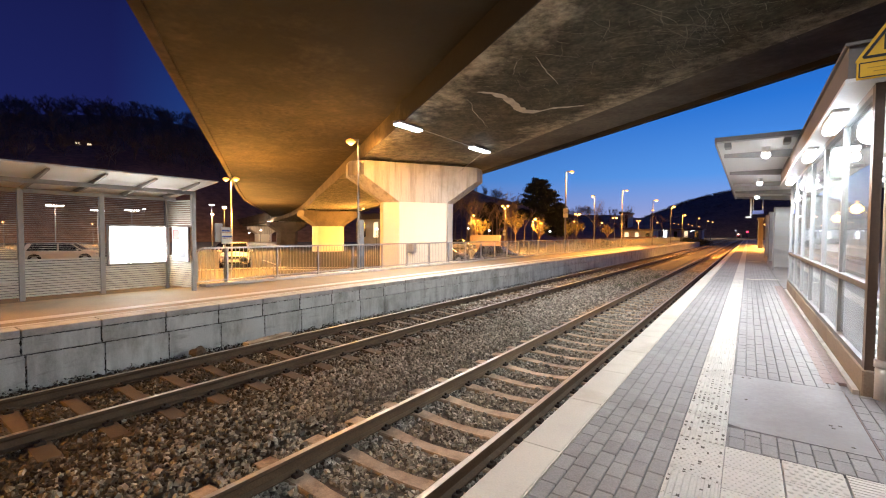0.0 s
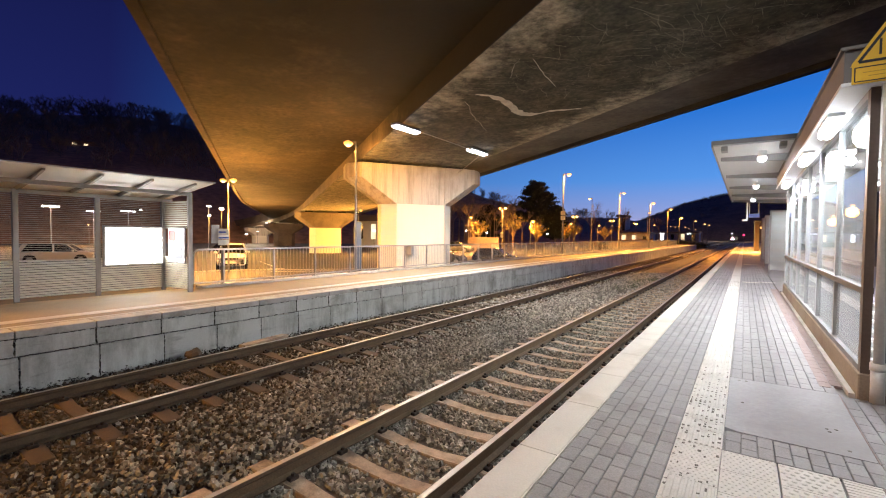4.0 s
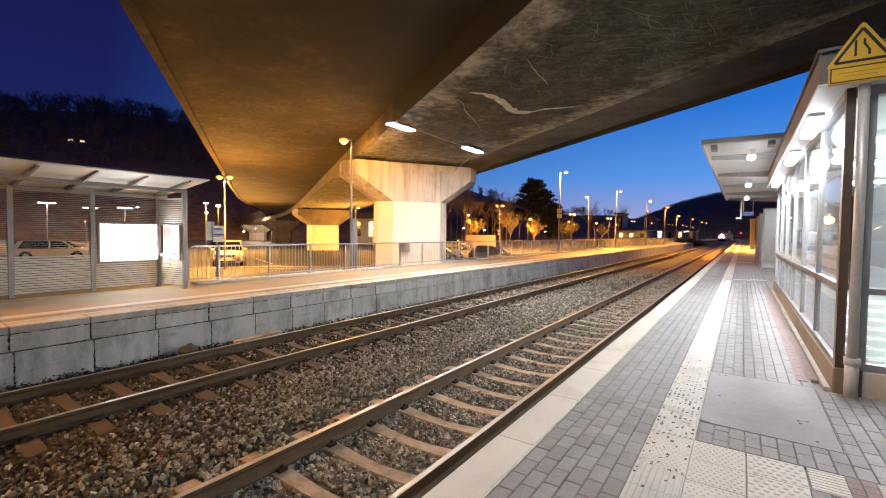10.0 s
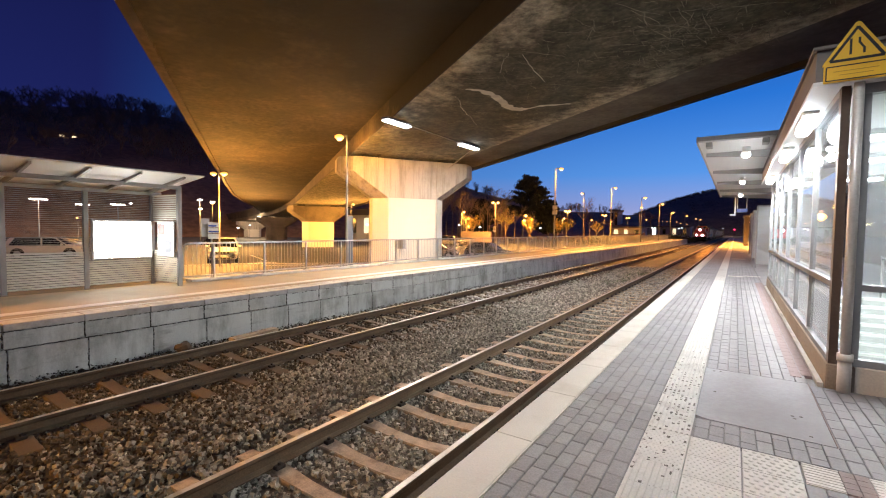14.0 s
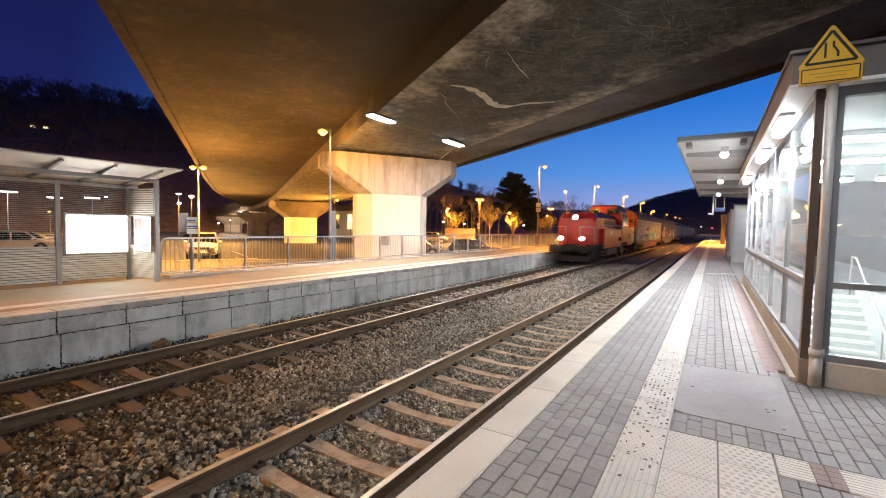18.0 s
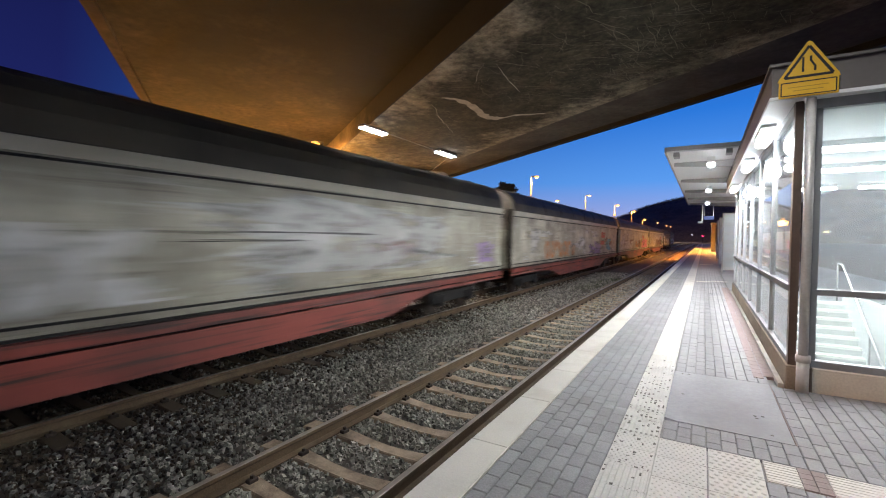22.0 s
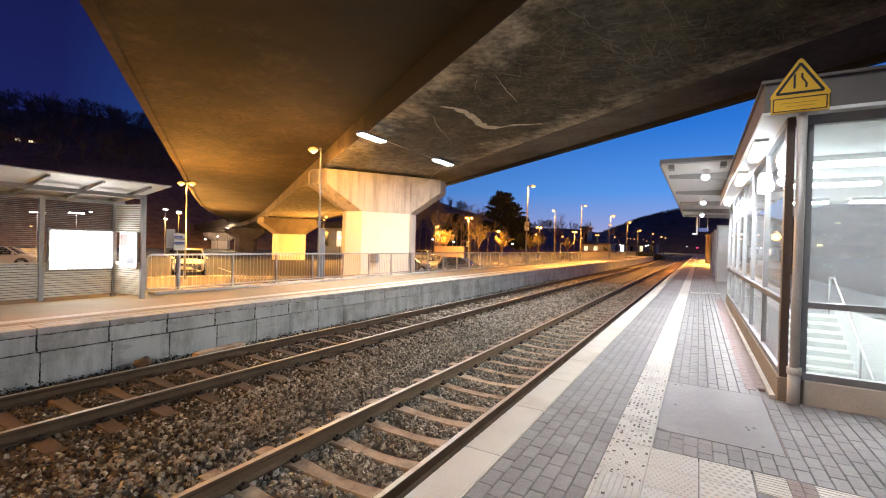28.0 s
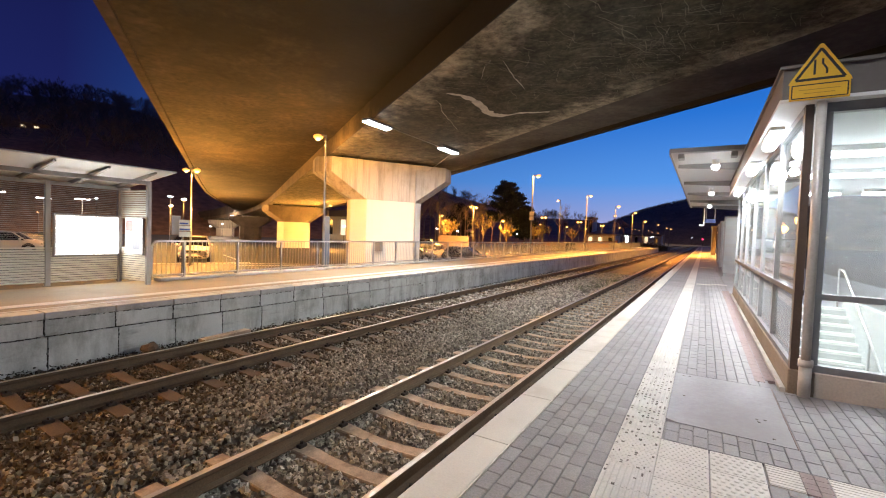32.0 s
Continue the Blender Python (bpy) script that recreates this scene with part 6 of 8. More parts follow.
# ---- cars ----
def car(place, turn, paintmat, label, length=4.4, tall=1.5, van=False):
    t = thing("parked_car", label, "car", pose(*place, 0, 0, turn), group="parked cars")
    L, up = length, tall - 1.5
    e = L / 2
    belt = 0.96 + up * 0.6

    def ring(y, low, top, w, crown=0.05):
        half = [(w * 0.80, low), (w * 0.97, low + 0.10), (w, low + 0.30), (w * 0.985, top - 0.22), (w * 0.93, top - 0.07), (w * 0.80, top - 0.015), (w * 0.4, top + crown * 0.7)]
        return [(x, y, z) for x, z in half] + [(0, y, top + crown)] + [(-x, y, z) for x, z in reversed(half)]

    nose = belt - (0.02 if van else 0.06)
    bm = B()
    loft(bm, [ring(-e, 0.42, belt - 0.18, 0.72), ring(-e + 0.10, 0.28, belt - 0.04, 0.83), ring(-e + 0.7, 0.22, belt, 0.89), ring(-0.4, 0.20, belt, 0.90), ring(e - 1.35, 0.20, belt, 0.90), ring(e - 1.0, 0.22, nose + 0.02, 0.89), ring(e - 0.45, 0.24, nose - 0.06, 0.87), ring(e - 0.16, 0.26, nose - 0.15, 0.82), ring(e - 0.04, 0.32, nose - 0.27, 0.74), ring(e, 0.42, nose - 0.42, 0.66, 0.0)])
    body = part("body", bm, paintmat, t, smooth=True)
    back = -e + (0.08 if van else 0.25)

    def cab(y, z, w):
        return [(w, y, z), (w * 0.97, y, z + 0.015), (0, y, z + 0.03), (-w * 0.97, y, z + 0.015), (-w, y, z)]

    # windows: one glasshouse narrowing to the roof
    low = [(back, 0.80), (back + 0.4, 0.84), (e - 2.0, 0.85), (e - 1.02, 0.80)]
    high = [(back + 0.28, 0.58), (back + 0.6, 0.64), (e - 2.15, 0.65), (e - 1.78, 0.60)]
    bm = B()
    loft(bm, [[(-a, y, belt - 0.03), (a, y, belt - 0.03), (b, yy, tall - 0.02), (-b, yy, tall - 0.02)] for (y, a), (yy, b) in zip(low, high)])
    part("window_glass", bm, M["carglass"], t, "dark windows")
    bm = B()
    loft(bm, [cab(back + 0.22, tall - 0.05, 0.58), cab(back + 0.5, tall - 0.01, 0.665), cab(-0.2, tall, 0.68), cab(e - 2.1, tall - 0.01, 0.67), cab(e - 1.72, tall - 0.06, 0.61)])
    part("roof", bm, paintmat, t, smooth=True)
    for sx in (-1, 1):
        for ya, yb, w in ((e - 1.0, e - 1.74, 0.06), (-0.15, -0.2, 0.05), (back + 0.12, back + 0.42, 0.14)):
            bm = B()
            loft(bm, [[(sx * (a - 0.01), y - w, z), (sx * (a - 0.01), y + w, z), (sx * (a + 0.015), y + w, z), (sx * (a + 0.015), y - w, z)] for y, a, z in ((ya, 0.845, belt - 0.03), (yb, 0.65, tall - 0.03))])
            part("pillar", bm, paintmat, t)
        for y in (-e + 0.82, e - 0.86):
            bm = B()
            tube(bm, (sx * 0.68, y, 0.33), (sx * 0.90, y, 0.33), 0.33, n=18)
            wl = part("wheel", bm, M["tyre"], t)
            bm = B()
            tube(bm, (sx * 0.885, y, 0.33), (sx * 0.912, y, 0.33), 0.22, 0.20, 12)
            part("rim", bm, M["rim"], wl)
            bm = B()
            tube(bm, (sx * 0.80, y, 0.35), (sx * 0.897, y, 0.35), 0.39, n=18)
            part("wheel_arch", bm, M["black"], body)
        bm = B()
        loft(bm, [[(sx * 0.80, y0, z), (sx * 0.42, y1, z - 0.03), (sx * 0.42, y1, z - 0.12), (sx * 0.82, y0, z - 0.13)] for y0, y1, z in ((e - 0.20, e - 0.08, nose - 0.16), (e - 0.12, e + 0.005, nose - 0.17))])
        part("headlamp", bm, M["rim"], t)
        bm = B()
        box(bm, sx * 0.98 - 0.09, e - 1.35, belt - 0.02, sx * 0.98 + 0.09, e - 1.22, belt + 0.13, 0.03)
        part("mirror", bm, paintmat, t)
        bm = B()
        box(bm, sx * 0.62 - 0.13, e - 0.10, 0.34, sx * 0.62 + 0.13, e + 0.005, 0.44, 0.02)
        part("fog_lamp_recess", bm, M["black"], t)
        bm = B()
        box(bm, sx * 0.62 - 0.12, -e - 0.01, belt - 0.32, sx * 0.62 + 0.12, -e + 0.10, belt - 0.18, 0.02)
        part("tail_lamp", bm, M["taillamp"], t)
        bm = B()
        box(bm, sx * 0.885 - 0.02, -e + 1.2, 0.20, sx * 0.885 + 0.02, e - 1.25, 0.34, 0.01)
        part("sill_cladding", bm, M["black"], t)
    bm = B()
    loft(bm, [[(-0.44, y, nose - 0.20), (0.44, y, nose - 0.20), (0.36, y, nose - 0.34), (-0.36, y, nose - 0.34)] for y in (e - 0.12, e + 0.012)])
    part("grille", bm, M["black"], t)
    bm = B()
    loft(bm, [[(-0.42, y, 0.40), (0.42, y, 0.40), (0.50, y, 0.28), (-0.50, y, 0.28)] for y in (e - 0.12, e + 0.012)])
    part("lower_intake", bm, M["black"], t)
    bm = B()
    box(bm, -0.26, e + 0.005, 0.43, 0.26, e + 0.022, 0.53)
    part("plate", bm, M["whiteline"], t)


car((-25.6, 12.5, lie(-25.6)), -122, M["carwhite"], "white compact SUV parked facing the platform under orange light", 4.4, 1.62)
car((-39.2, 6.8, lie(-39.2)), -30, M["carwhite"], "pale estate car parked side-on behind the shelter", 4.6, 1.5, True)
car((-18.6, 27.4, lie(-18.6) - 0.25), -62, M["cargrey"], "grey car parked behind the platform railing", 4.3, 1.46)
car((-15.0, 30.6, lie(-15.0) - 0.25), -80, M["cardark"], "dark saloon car parked behind the platform railing", 4.1, 1.42)
car((-35.5, 50.5, lie(-35.5)), -70, M["cargrey"], "silver car parked by a pale wall", 4.4, 1.5)
car((-30.6, 48.6, lie(-30.6)), -75, M["cargrey"], "grey car parked beside the pier", 4.3, 1.5)
car((-55.0, 28.0, -0.5), 100, M["cardark"], "dark car far back in the car park", 4.3, 1.5)
car((-18.0, 78.0, 0.0), 10, M["cardark"], "dark car parked along the platform", 4.3, 1.5)


def info_pillar():
    t = thing("information_pillar", "tall pale blue-grey information pillar behind the railing", "sign", pose(-11.5, 10.4, lie(-11.5), 0, 0, 60))
    bm = B()
    box(bm, -0.16, -0.05, 0.0, 0.16, 0.05, 2.85, 0.015)
    part("panel", bm, M["pillar"], t)
    bm = B()
    box(bm, -0.24, -0.09, 0.0, 0.24, 0.09, 0.12, 0.01)
    part("foot", bm, M["shelterpost"], t)


info_pillar()


def bay_lines():
    for x0, y0, x1, y1 in ((-24.5, 9.0, -30.5, 9.6), (-24.0, 14.6, -30.5, 17.6), (-22.5, 12.0, -16.0, 19.0), (-20.5, 12.0, -14.0, 19.0), (-24.0, 9.0, -22.0, 14.0)):
        w = thing("bay_line", "white painted parking bay line", "marking", kind="structure")
        bm = B()
        za, zb = lie(x0) + 0.012, lie(x1) + 0.012
        bar(bm, (x0, y0, za), (x1, y1, zb), 0.12, 0.02)
        part("line", bm, M["whiteline"], w)
    w = thing("low_wall", "pale low concrete wall beside the car park", "wall", kind="structure")
    bm = B()
    box(bm, -31.0, 52.0, -0.5, -26.0, 52.3, 2.1)
    part("wall", bm, M["redpaver"], w)


bay_lines()


def notice_pole():
    t = thing("notice_pole", "pole with small white and blue signs beside the railing", "sign", pose(-9.9, 3.23, 0.0))
    bm = B()
    tube(bm, (0, 0, 0), (0, 0, 2.46), 0.024, n=8)
    part("pole", bm, M["polepaint"], t)
    for z in (2.36, 2.19, 2.02):
        bm = B()
        box(bm, 0.045, -0.13, z - 0.075, 0.06, 0.20, z + 0.075, 0.004)
        p = part("plate", bm, M["whiteline"], t)
        if z > 2.1:
            bm = B()
            box(bm, 0.060, -0.12, z - 0.05, 0.064, 0.12 if z > 2.3 else 0.19, z - 0.005)
            part("stripe", bm, M["blue"], p, "blue stripe")
    bm = B()
    box(bm, -0.02, -0.30, 2.0, 0.0, -0.06, 2.55)
    part("back_plate", bm, M["shelterpost"], t)


notice_pole()


def pole_plates():
    for x, y, z, n in ((-9.45, 31.8, 3.7, 2), (-22.45, 46.25, 2.1, 2)):
        for k in range(n):
            t = thing("pole_sign", "small white sign plate fixed to a lamp pole", "sign", pose(x, y, z), group="pole signs")
            bm = B()
            box(bm, -0.2, -0.015, 0.40 * k, 0.2, 0.0, 0.34 + 0.40 * k, 0.004)
            part("plate", bm, M["whiteline"], t)
            bm = B()
            box(bm, -0.22 if x > -10 else -0.3, 0.0, 0.15 + 0.40 * k, 0.05, 0.03, 0.19 + 0.40 * k)
            part("clamp", bm, M["steel"], t)


pole_plates()


# ---- details on the bridge ----
def bridge_details():
    t = thing("bridge_conduit", "thin cable and conduit fixed under the bridge", "conduit")
    bm = B()
    tube(bm, (-6.78, 8.75, 6.06), (-6.78, 12.3, 6.02), 0.012, n=6)
    part("cable", bm, M["steel"], t)
    bm = B()
    p = bridge_place(9.55, 21.66, 0)
    q = bridge_place(8.86, 21.64, 0)
    tube(bm, (-6.78, 13.5, 6.02), (p.x, p.y, 5.62), 0.015, n=6)
    tube(bm, (p.x, p.y, 5.62), (q.x, q.y, 5.60), 0.02, n=6)
    tube(bm, (q.x, q.y, 5.60), (q.x, q.y, 0.0), 0.03, n=8)
    part("downpipe", bm, M["pier"], t, "narrow grey pipe on the pier")
    g = thing("meter_box", "small dark box fixed to the pier", "box")
    bm = B()
    c = bridge_place(6.95, 21.60, 0)
    box(bm, c.x - 0.18, c.y - 0.2, 1.3, c.x + 0.18, c.y + 0.06, 1.75, 0.01)
    part("case", bm, M["shelterpost"], g)
    # lime streaks and scratches on the soffit
    rng = random.Random(12)
    s = thing("lime_streaks", "pale lime streaks and scratches on the bridge soffit", "stain", kind="structure")

    def streak(pts, wide, name, mat="scratch"):
        bm = B()
        left, right = [], []
        for i, (a, b) in enumerate(pts):
            w = wide * (0.25 + math.sin(math.pi * (i + 0.3) / len(pts))) * rng.uniform(0.7, 1.2)
            c = bridge_place(a, b, 6.05) - Vector((0, 0, 0.004))
            left.append(bm.verts.new(c - ALONG * w))
            right.append(bm.verts.new(c + ALONG * w))
        for i in range(len(pts) - 1):
            bm.faces.new((left[i], left[i + 1], right[i + 1], right[i]))
        part(name, bm, M[mat], s)

    fine = []
    for (a0, b0), (a1, b1) in zip(STREAK, STREAK[1:]):
        fine += [(a0 + (a1 - a0) * k / 5 + rng.uniform(-0.02, 0.02), b0 + (b1 - b0) * k / 5 + rng.uniform(-0.025, 0.025)) for k in range(5)]
    streak(fine, 0.16, "lime_streak")
    for line in LINES:
        pts = []
        for (a0, b0), (a1, b1) in zip(line, line[1:]):
            pts += [(a0 + (a1 - a0) * k / 5 + rng.uniform(-0.03, 0.03), b0 + (b1 - b0) * k / 5 + rng.uniform(-0.03, 0.03)) for k in range(5)]
        streak(pts + [line[-1]], 0.010, "scratch", "finescratch" if len(line) < 3 else "scratch")
    more = [(rng.uniform(4.8, 9.6), rng.uniform(4.5, 15.0)) for _ in range(50)]
    more += [(rng.gauss(7.9, 0.5), rng.gauss(6.3, 0.7)) for _ in range(24)]
    for base in SCRATCHES + more:
        a, b = base
        ang = rng.uniform(0, 3.14)
        pts = [(a + math.cos(ang) * k * 0.22 + rng.uniform(-0.05, 0.05), b + math.sin(ang) * k * 0.22 + rng.uniform(-0.05, 0.05)) for k in range(6)]
        streak(pts, 0.006, "fine_scratch", "finescratch")
    # a net of hairline marks, too many to tell apart
    bm = B()
    for _ in range(420):
        a, b = (rng.gauss(8.3, 0.9), rng.gauss(6.2, 1.3)) if rng.random() < 0.55 else (rng.uniform(4.7, 9.8), rng.uniform(3.5, 15.0))
        if not 4.6 < a < 9.9:
            continue
        ang, n, d = rng.choice((0.5, 2.1)) + rng.gauss(0, 0.35), rng.randint(2, 5), rng.uniform(0.05, 0.14)
        last = None
        for k in range(n + 1):
            c = bridge_place(a + math.cos(ang) * k * d + rng.uniform(-0.02, 0.02), b + math.sin(ang) * k * d + rng.uniform(-0.02, 0.02), 6.05) - Vector((0, 0, 0.003))
            w = rng.uniform(0.002, 0.006)
            pair = (bm.verts.new(c - ALONG * w), bm.verts.new(c + ALONG * w + ACROSS * w * 0.5))
            if last:
                bm.faces.new((last[0], pair[0], pair[1], last[1]))
            last = pair
    tagged(part("hairline_marks", bm, M["finescratch"], s), kind="stuff")


STREAK = [(5.44, 11.24), (5.85, 11.16), (6.26, 11.3), (6.78, 11.64), (7.32, 12.14), (7.7, 12.3), (8.07, 12.2), (8.27, 11.72), (8.6, 11.44), (9.11, 11.03)]
LINES = [
    [(5.26, 8.57), (5.41, 9.19), (5.71, 9.84)], [(5.41, 8.57), (5.52, 8.3)], [(5.95, 9.95), (5.82, 9.09)], [(5.58, 8.6), (6.39, 9.33), (7.13, 9.87)],
    [(5.39, 11.9), (5.73, 12.22), (6.13, 12.93), (6.7, 13.59), (7.56, 14.6)], [(7.23, 6.57), (8.07, 6.74)], [(8.07, 6.74), (7.45, 5.77)], [(6.6, 6.14), (7.17, 6.59)], [(8.03, 7.21), (7.79, 6.2)], [(5.43, 8.5), (6.56, 8.34)],
]
SCRATCHES = [(7.0, 10.0), (7.3, 9.6), (7.1, 10.6), (7.6, 9.2), (6.6, 12.2), (6.3, 12.8), (8.0, 6.2), (8.3, 6.5), (7.8, 5.6), (8.6, 6.0), (9.0, 7.2), (9.2, 8.0), (6.9, 7.0), (5.6, 9.0), (5.9, 10.4), (8.8, 9.2)]
bridge_details()


# ---- clutter on the ballast ----
def clutter():
    t = tagged(new("concrete_lump"), "broken brown concrete lump lying beside the rail", "rubble")
    bm = B()
    blob(bm, (-5.82, 0.47, -0.09), 0.13, 0.15, 0.12, 9, 6)
    for w in bm.verts:
        w.co += Vector(noise.noise_vector(w.co * 9)) * 0.045
    part("lump", bm, M["rustsleeper"], t)
    t = tagged(new("timber_plank"), "weathered wooden plank lying beside the rail", "plank")
    bm = B()
    bar(bm, (-5.55, 1.30, -0.06), (-5.70, 2.45, -0.06), 0.20, 0.06)
    part("plank", bm, M["sleeper"], t)
    rng = random.Random(4)
    v, f = [], []
    for _ in range(90):
        x, y = rng.uniform(-6.0, -1.0), rng.uniform(-2.5, 24) if rng.random() < 0.6 else rng.uniform(-2, 8)
        e = rng.uniform(0.012, 0.03)
        a = rng.uniform(0, 6.28)
        k = len(v)
        z = -0.165 + (0.05 if -3.0 < x < -1.45 else 0)
        v += [(x + e * math.cos(a + q) * rng.uniform(0.5, 1.2), y + e * math.sin(a + q) * rng.uniform(0.5, 1.2), z + rng.uniform(0, 0.02)) for q in (0, 1.6, 3.1, 4.7)]
        f.append((k, k + 1, k + 2, k + 3))
    me = bpy.data.meshes.new("litter")
    me.from_pydata(v, [], f)
    me.materials.append(M["whiteline"])
    tagged(new("litter", me), "small pale scraps of litter on the ballast", "litter", kind="stuff")
    v, f = [], []
    for _ in range(520):
        cx, cy = rng.choice(((-1.6, 20.0), (-1.8, 22.5), (-1.5, 24.0), (-1.9, 18.6)))
        x, y = cx + rng.gauss(0, 0.22), cy + rng.gauss(0, 0.8)
        h, a = rng.uniform(0.04, 0.14), rng.uniform(0, 6.28)
        k = len(v)
        v += [(x - 0.012 * math.cos(a), y - 0.012 * math.sin(a), -0.2), (x + 0.012 * math.cos(a), y + 0.012 * math.sin(a), -0.2), (x + rng.uniform(-0.05, 0.05), y + rng.uniform(-0.05, 0.05), -0.17 + h)]
        f.append((k, k + 1, k + 2))
    me = bpy.data.meshes.new("weeds")
    me.from_pydata(v, [], f)
    me.materials.append(M["weed"])
    tagged(new("weeds", me), "low green weeds growing in the ballast", "weeds", kind="stuff")


clutter()

# ---- train ----
def bogie(t, y, r=0.46, base=0.9):
    bm = B()
    for sx in (-1, 1):
        box(bm, sx * 1.0 - 0.07, y - base - 0.45, 0.38, sx * 1.0 + 0.07, y + base + 0.45, 0.72, 0.03)
        for dy in (-base, base):
            box(bm, sx * 1.05 - 0.12, y + dy - 0.18, 0.30, sx * 1.05 + 0.12, y + dy + 0.18, 0.62, 0.03)
    box(bm, -1.0, y - 0.25, 0.45, 1.0, y + 0.25, 0.85)
    g = part("bogie", bm, M["under"], t)
    for dy in (-base, base):
        bm = B()
        for sx in (-1, 1):
            tube(bm, (sx * 0.69, y + dy, r), (sx * 0.80, y + dy, r), r, n=20)
            tube(bm, (sx * 0.66, y + dy, r), (sx * 0.69, y + dy, r), r + 0.03, n=20)
        tube(bm, (-0.7, y + dy, r), (0.7, y + dy, r), 0.08, n=8)
        part("wheelset", bm, M["clip"], g)


def buffers(t, y, d):
    for sx in (-1, 1):
        bm = B()
        tube(bm, (sx * 0.875, y, 1.05), (sx * 0.875, y + d * 0.45, 1.05), 0.11, 0.09, 10)
        tube(bm, (sx * 0.875, y + d * 0.45, 1.05), (sx * 0.875, y + d * 0.52, 1.05), 0.23, 0.23, 16)
        part("buffer", bm, M["under"], t)
    bm = B()
    box(bm, -0.08, min(y, y + d * 0.4), 0.9, 0.08, max(y, y + d * 0.4), 1.08)
    part("coupling", bm, M["under"], t)


def loco():
    t = thing("diesel_locomotive", "red diesel freight locomotive with white headlights", "locomotive")
    bm = B()
    box(bm, -1.3, 0.7, 0.95, 1.3, 15.5, 1.32, 0.03)
    part("frame", bm, M["under"], t)
    bm = B()
    loft(bm, [[(-1.45, y, z0), (1.45, y, z0), (1.45, y, 1.28), (-1.45, y, 1.28)] for y, z0 in ((0.5, 0.86), (0.66, 0.86))])
    part("front_beam", bm, M["under"], t, "sooty black buffer beam")
    bm = B()
    box(bm, -1.1, 0.9, 0.22, 1.1, 1.0, 0.6, 0.03)
    part("rail_guard", bm, M["under"], t)

    def hood(y0, y1, nose, name):
        bm = B()
        a = [(y0, 3.3, 0.98), (y0 + 0.35, 3.4, 1.0), (y1, 3.42, 1.0)] if nose > 0 else [(y0, 3.0, 1.0), (y1 - 0.35, 2.95, 1.0), (y1, 2.6, 0.92)]
        loft(bm, [[(-w, y, 1.32), (w, y, 1.32), (w, y, h - 0.3), (w * 0.72, y, h), (-w * 0.72, y, h), (-w, y, h - 0.3)] for y, h, w in a])
        ob = part(name, bm, M["locored"], t)
        bm = B()
        c0, c1, k = (y0 + 0.4, y1, 3.42) if nose > 0 else (y0, y1 - 0.4, 3.0)
        loft(bm, [[(-0.99, y, k - 0.28), (-0.74, y, k + 0.02), (0.74, y, k + 0.02), (0.99, y, k - 0.28), (0.75, y, k - 0.05), (-0.75, y, k - 0.05)] for y in (c0, c1)])
        part("hood_roof", bm, M["locodark"], ob, "dark hood roof")
        return ob

    # wide nose with a sloping face
    bm = B()
    loft(bm, [[(-w, y, 1.05), (w, y, 1.05), (w, y, z - 0.35), (w * 0.82, y, z), (-w * 0.82, y, z), (-w, y, z - 0.35)] for y, z, w in ((1.4, 2.15, 1.16), (1.5, 3.0, 1.18), (1.8, 3.36, 1.2), (2.3, 3.4, 1.2))])
    ns = part("nose", bm, M["locored"], t)
    for sx in (-1, 1):
        bm = B()
        box(bm, sx * 1.2 - 0.012, 1.6, 1.6, sx * 1.2 + 0.012, 2.1, 2.6, 0.004)
        part("nose_hatch", bm, M["locored"], ns)
        bm = B()
        box(bm, sx * 0.58 - 0.36, 1.34, 1.45, sx * 0.58 + 0.36, 1.42, 1.98, 0.02)
        part("lamp_panel", bm, M["locored"], ns)
    # low side casings below the walkway rail, with a long dark groove
    for sx in (-1, 1):
        bm = B()
        a, b = sorted((sx * 1.05, sx * 1.42))
        box(bm, a, 3.2, 1.72, b, 9.6, 2.36, 0.02)
        box(bm, a, 3.2, 1.02, b, 9.6, 1.46, 0.02)
        box(bm, a, 3.2, 1.45, b, 5.4, 1.73)
        box(bm, a, 12.4, 1.02, b, 15.1, 2.36, 0.02)
        sc = part("side_casing", bm, M["locored"], t, "bright red side casing with a long groove")
        bm = B()
        a, b = sorted((sx * 1.05, sx * 1.36))
        box(bm, a, 5.4, 1.465, b, 8.7, 1.715)
        part("casing_panel", bm, M["locored"], sc)
        bm = B()
        a, b = sorted((sx * 1.41, sx * 1.427))
        box(bm, a, 5.3, 1.95, b, 5.75, 2.28, 0.004)
        part("emblem", bm, M["whiteline"], sc, "pale square emblem")
        bm = B()
        box(bm, a, 13.1, 1.6, b, 13.75, 2.0)
        part("vent", bm, M["under"], sc)
    h = hood(2.15, 9.6, 1, "front_hood")
    for sx in (-1, 1):
        # flat panel; the shade of the recess is put into its colour
        bm = B()
        box(bm, sx * 1.01 - 0.02, 2.25, 1.32, sx * 1.01 + 0.02, 3.15, 2.95)
        part("recess", bm, M["locodark"], h, "flat dark panel for the recess above the steps")
        bm = B()
        box(bm, sx * 1.0 - 0.012, 5.2, 2.55, sx * 1.0 + 0.012, 8.6, 2.95)
        part("louvre", bm, M["locodark"], h)
        for k in range(6):
            bm = B()
            box(bm, sx * 1.0 - 0.012, 4.0 + 0.9 * k, 1.42, sx * 1.0 + 0.012, 4.03 + 0.9 * k, 3.15)
            part("door_seam", bm, M["under"], h)
    r = hood(12.4, 15.0, -1, "rear_hood")
    for sx in (-1, 1):
        bm = B()
        box(bm, sx * 1.0 - 0.015, 12.8, 1.8, sx * 1.0 + 0.015, 14.4, 2.6, 0.004)
        part("louvre", bm, M["under"], r)
    bm = B()
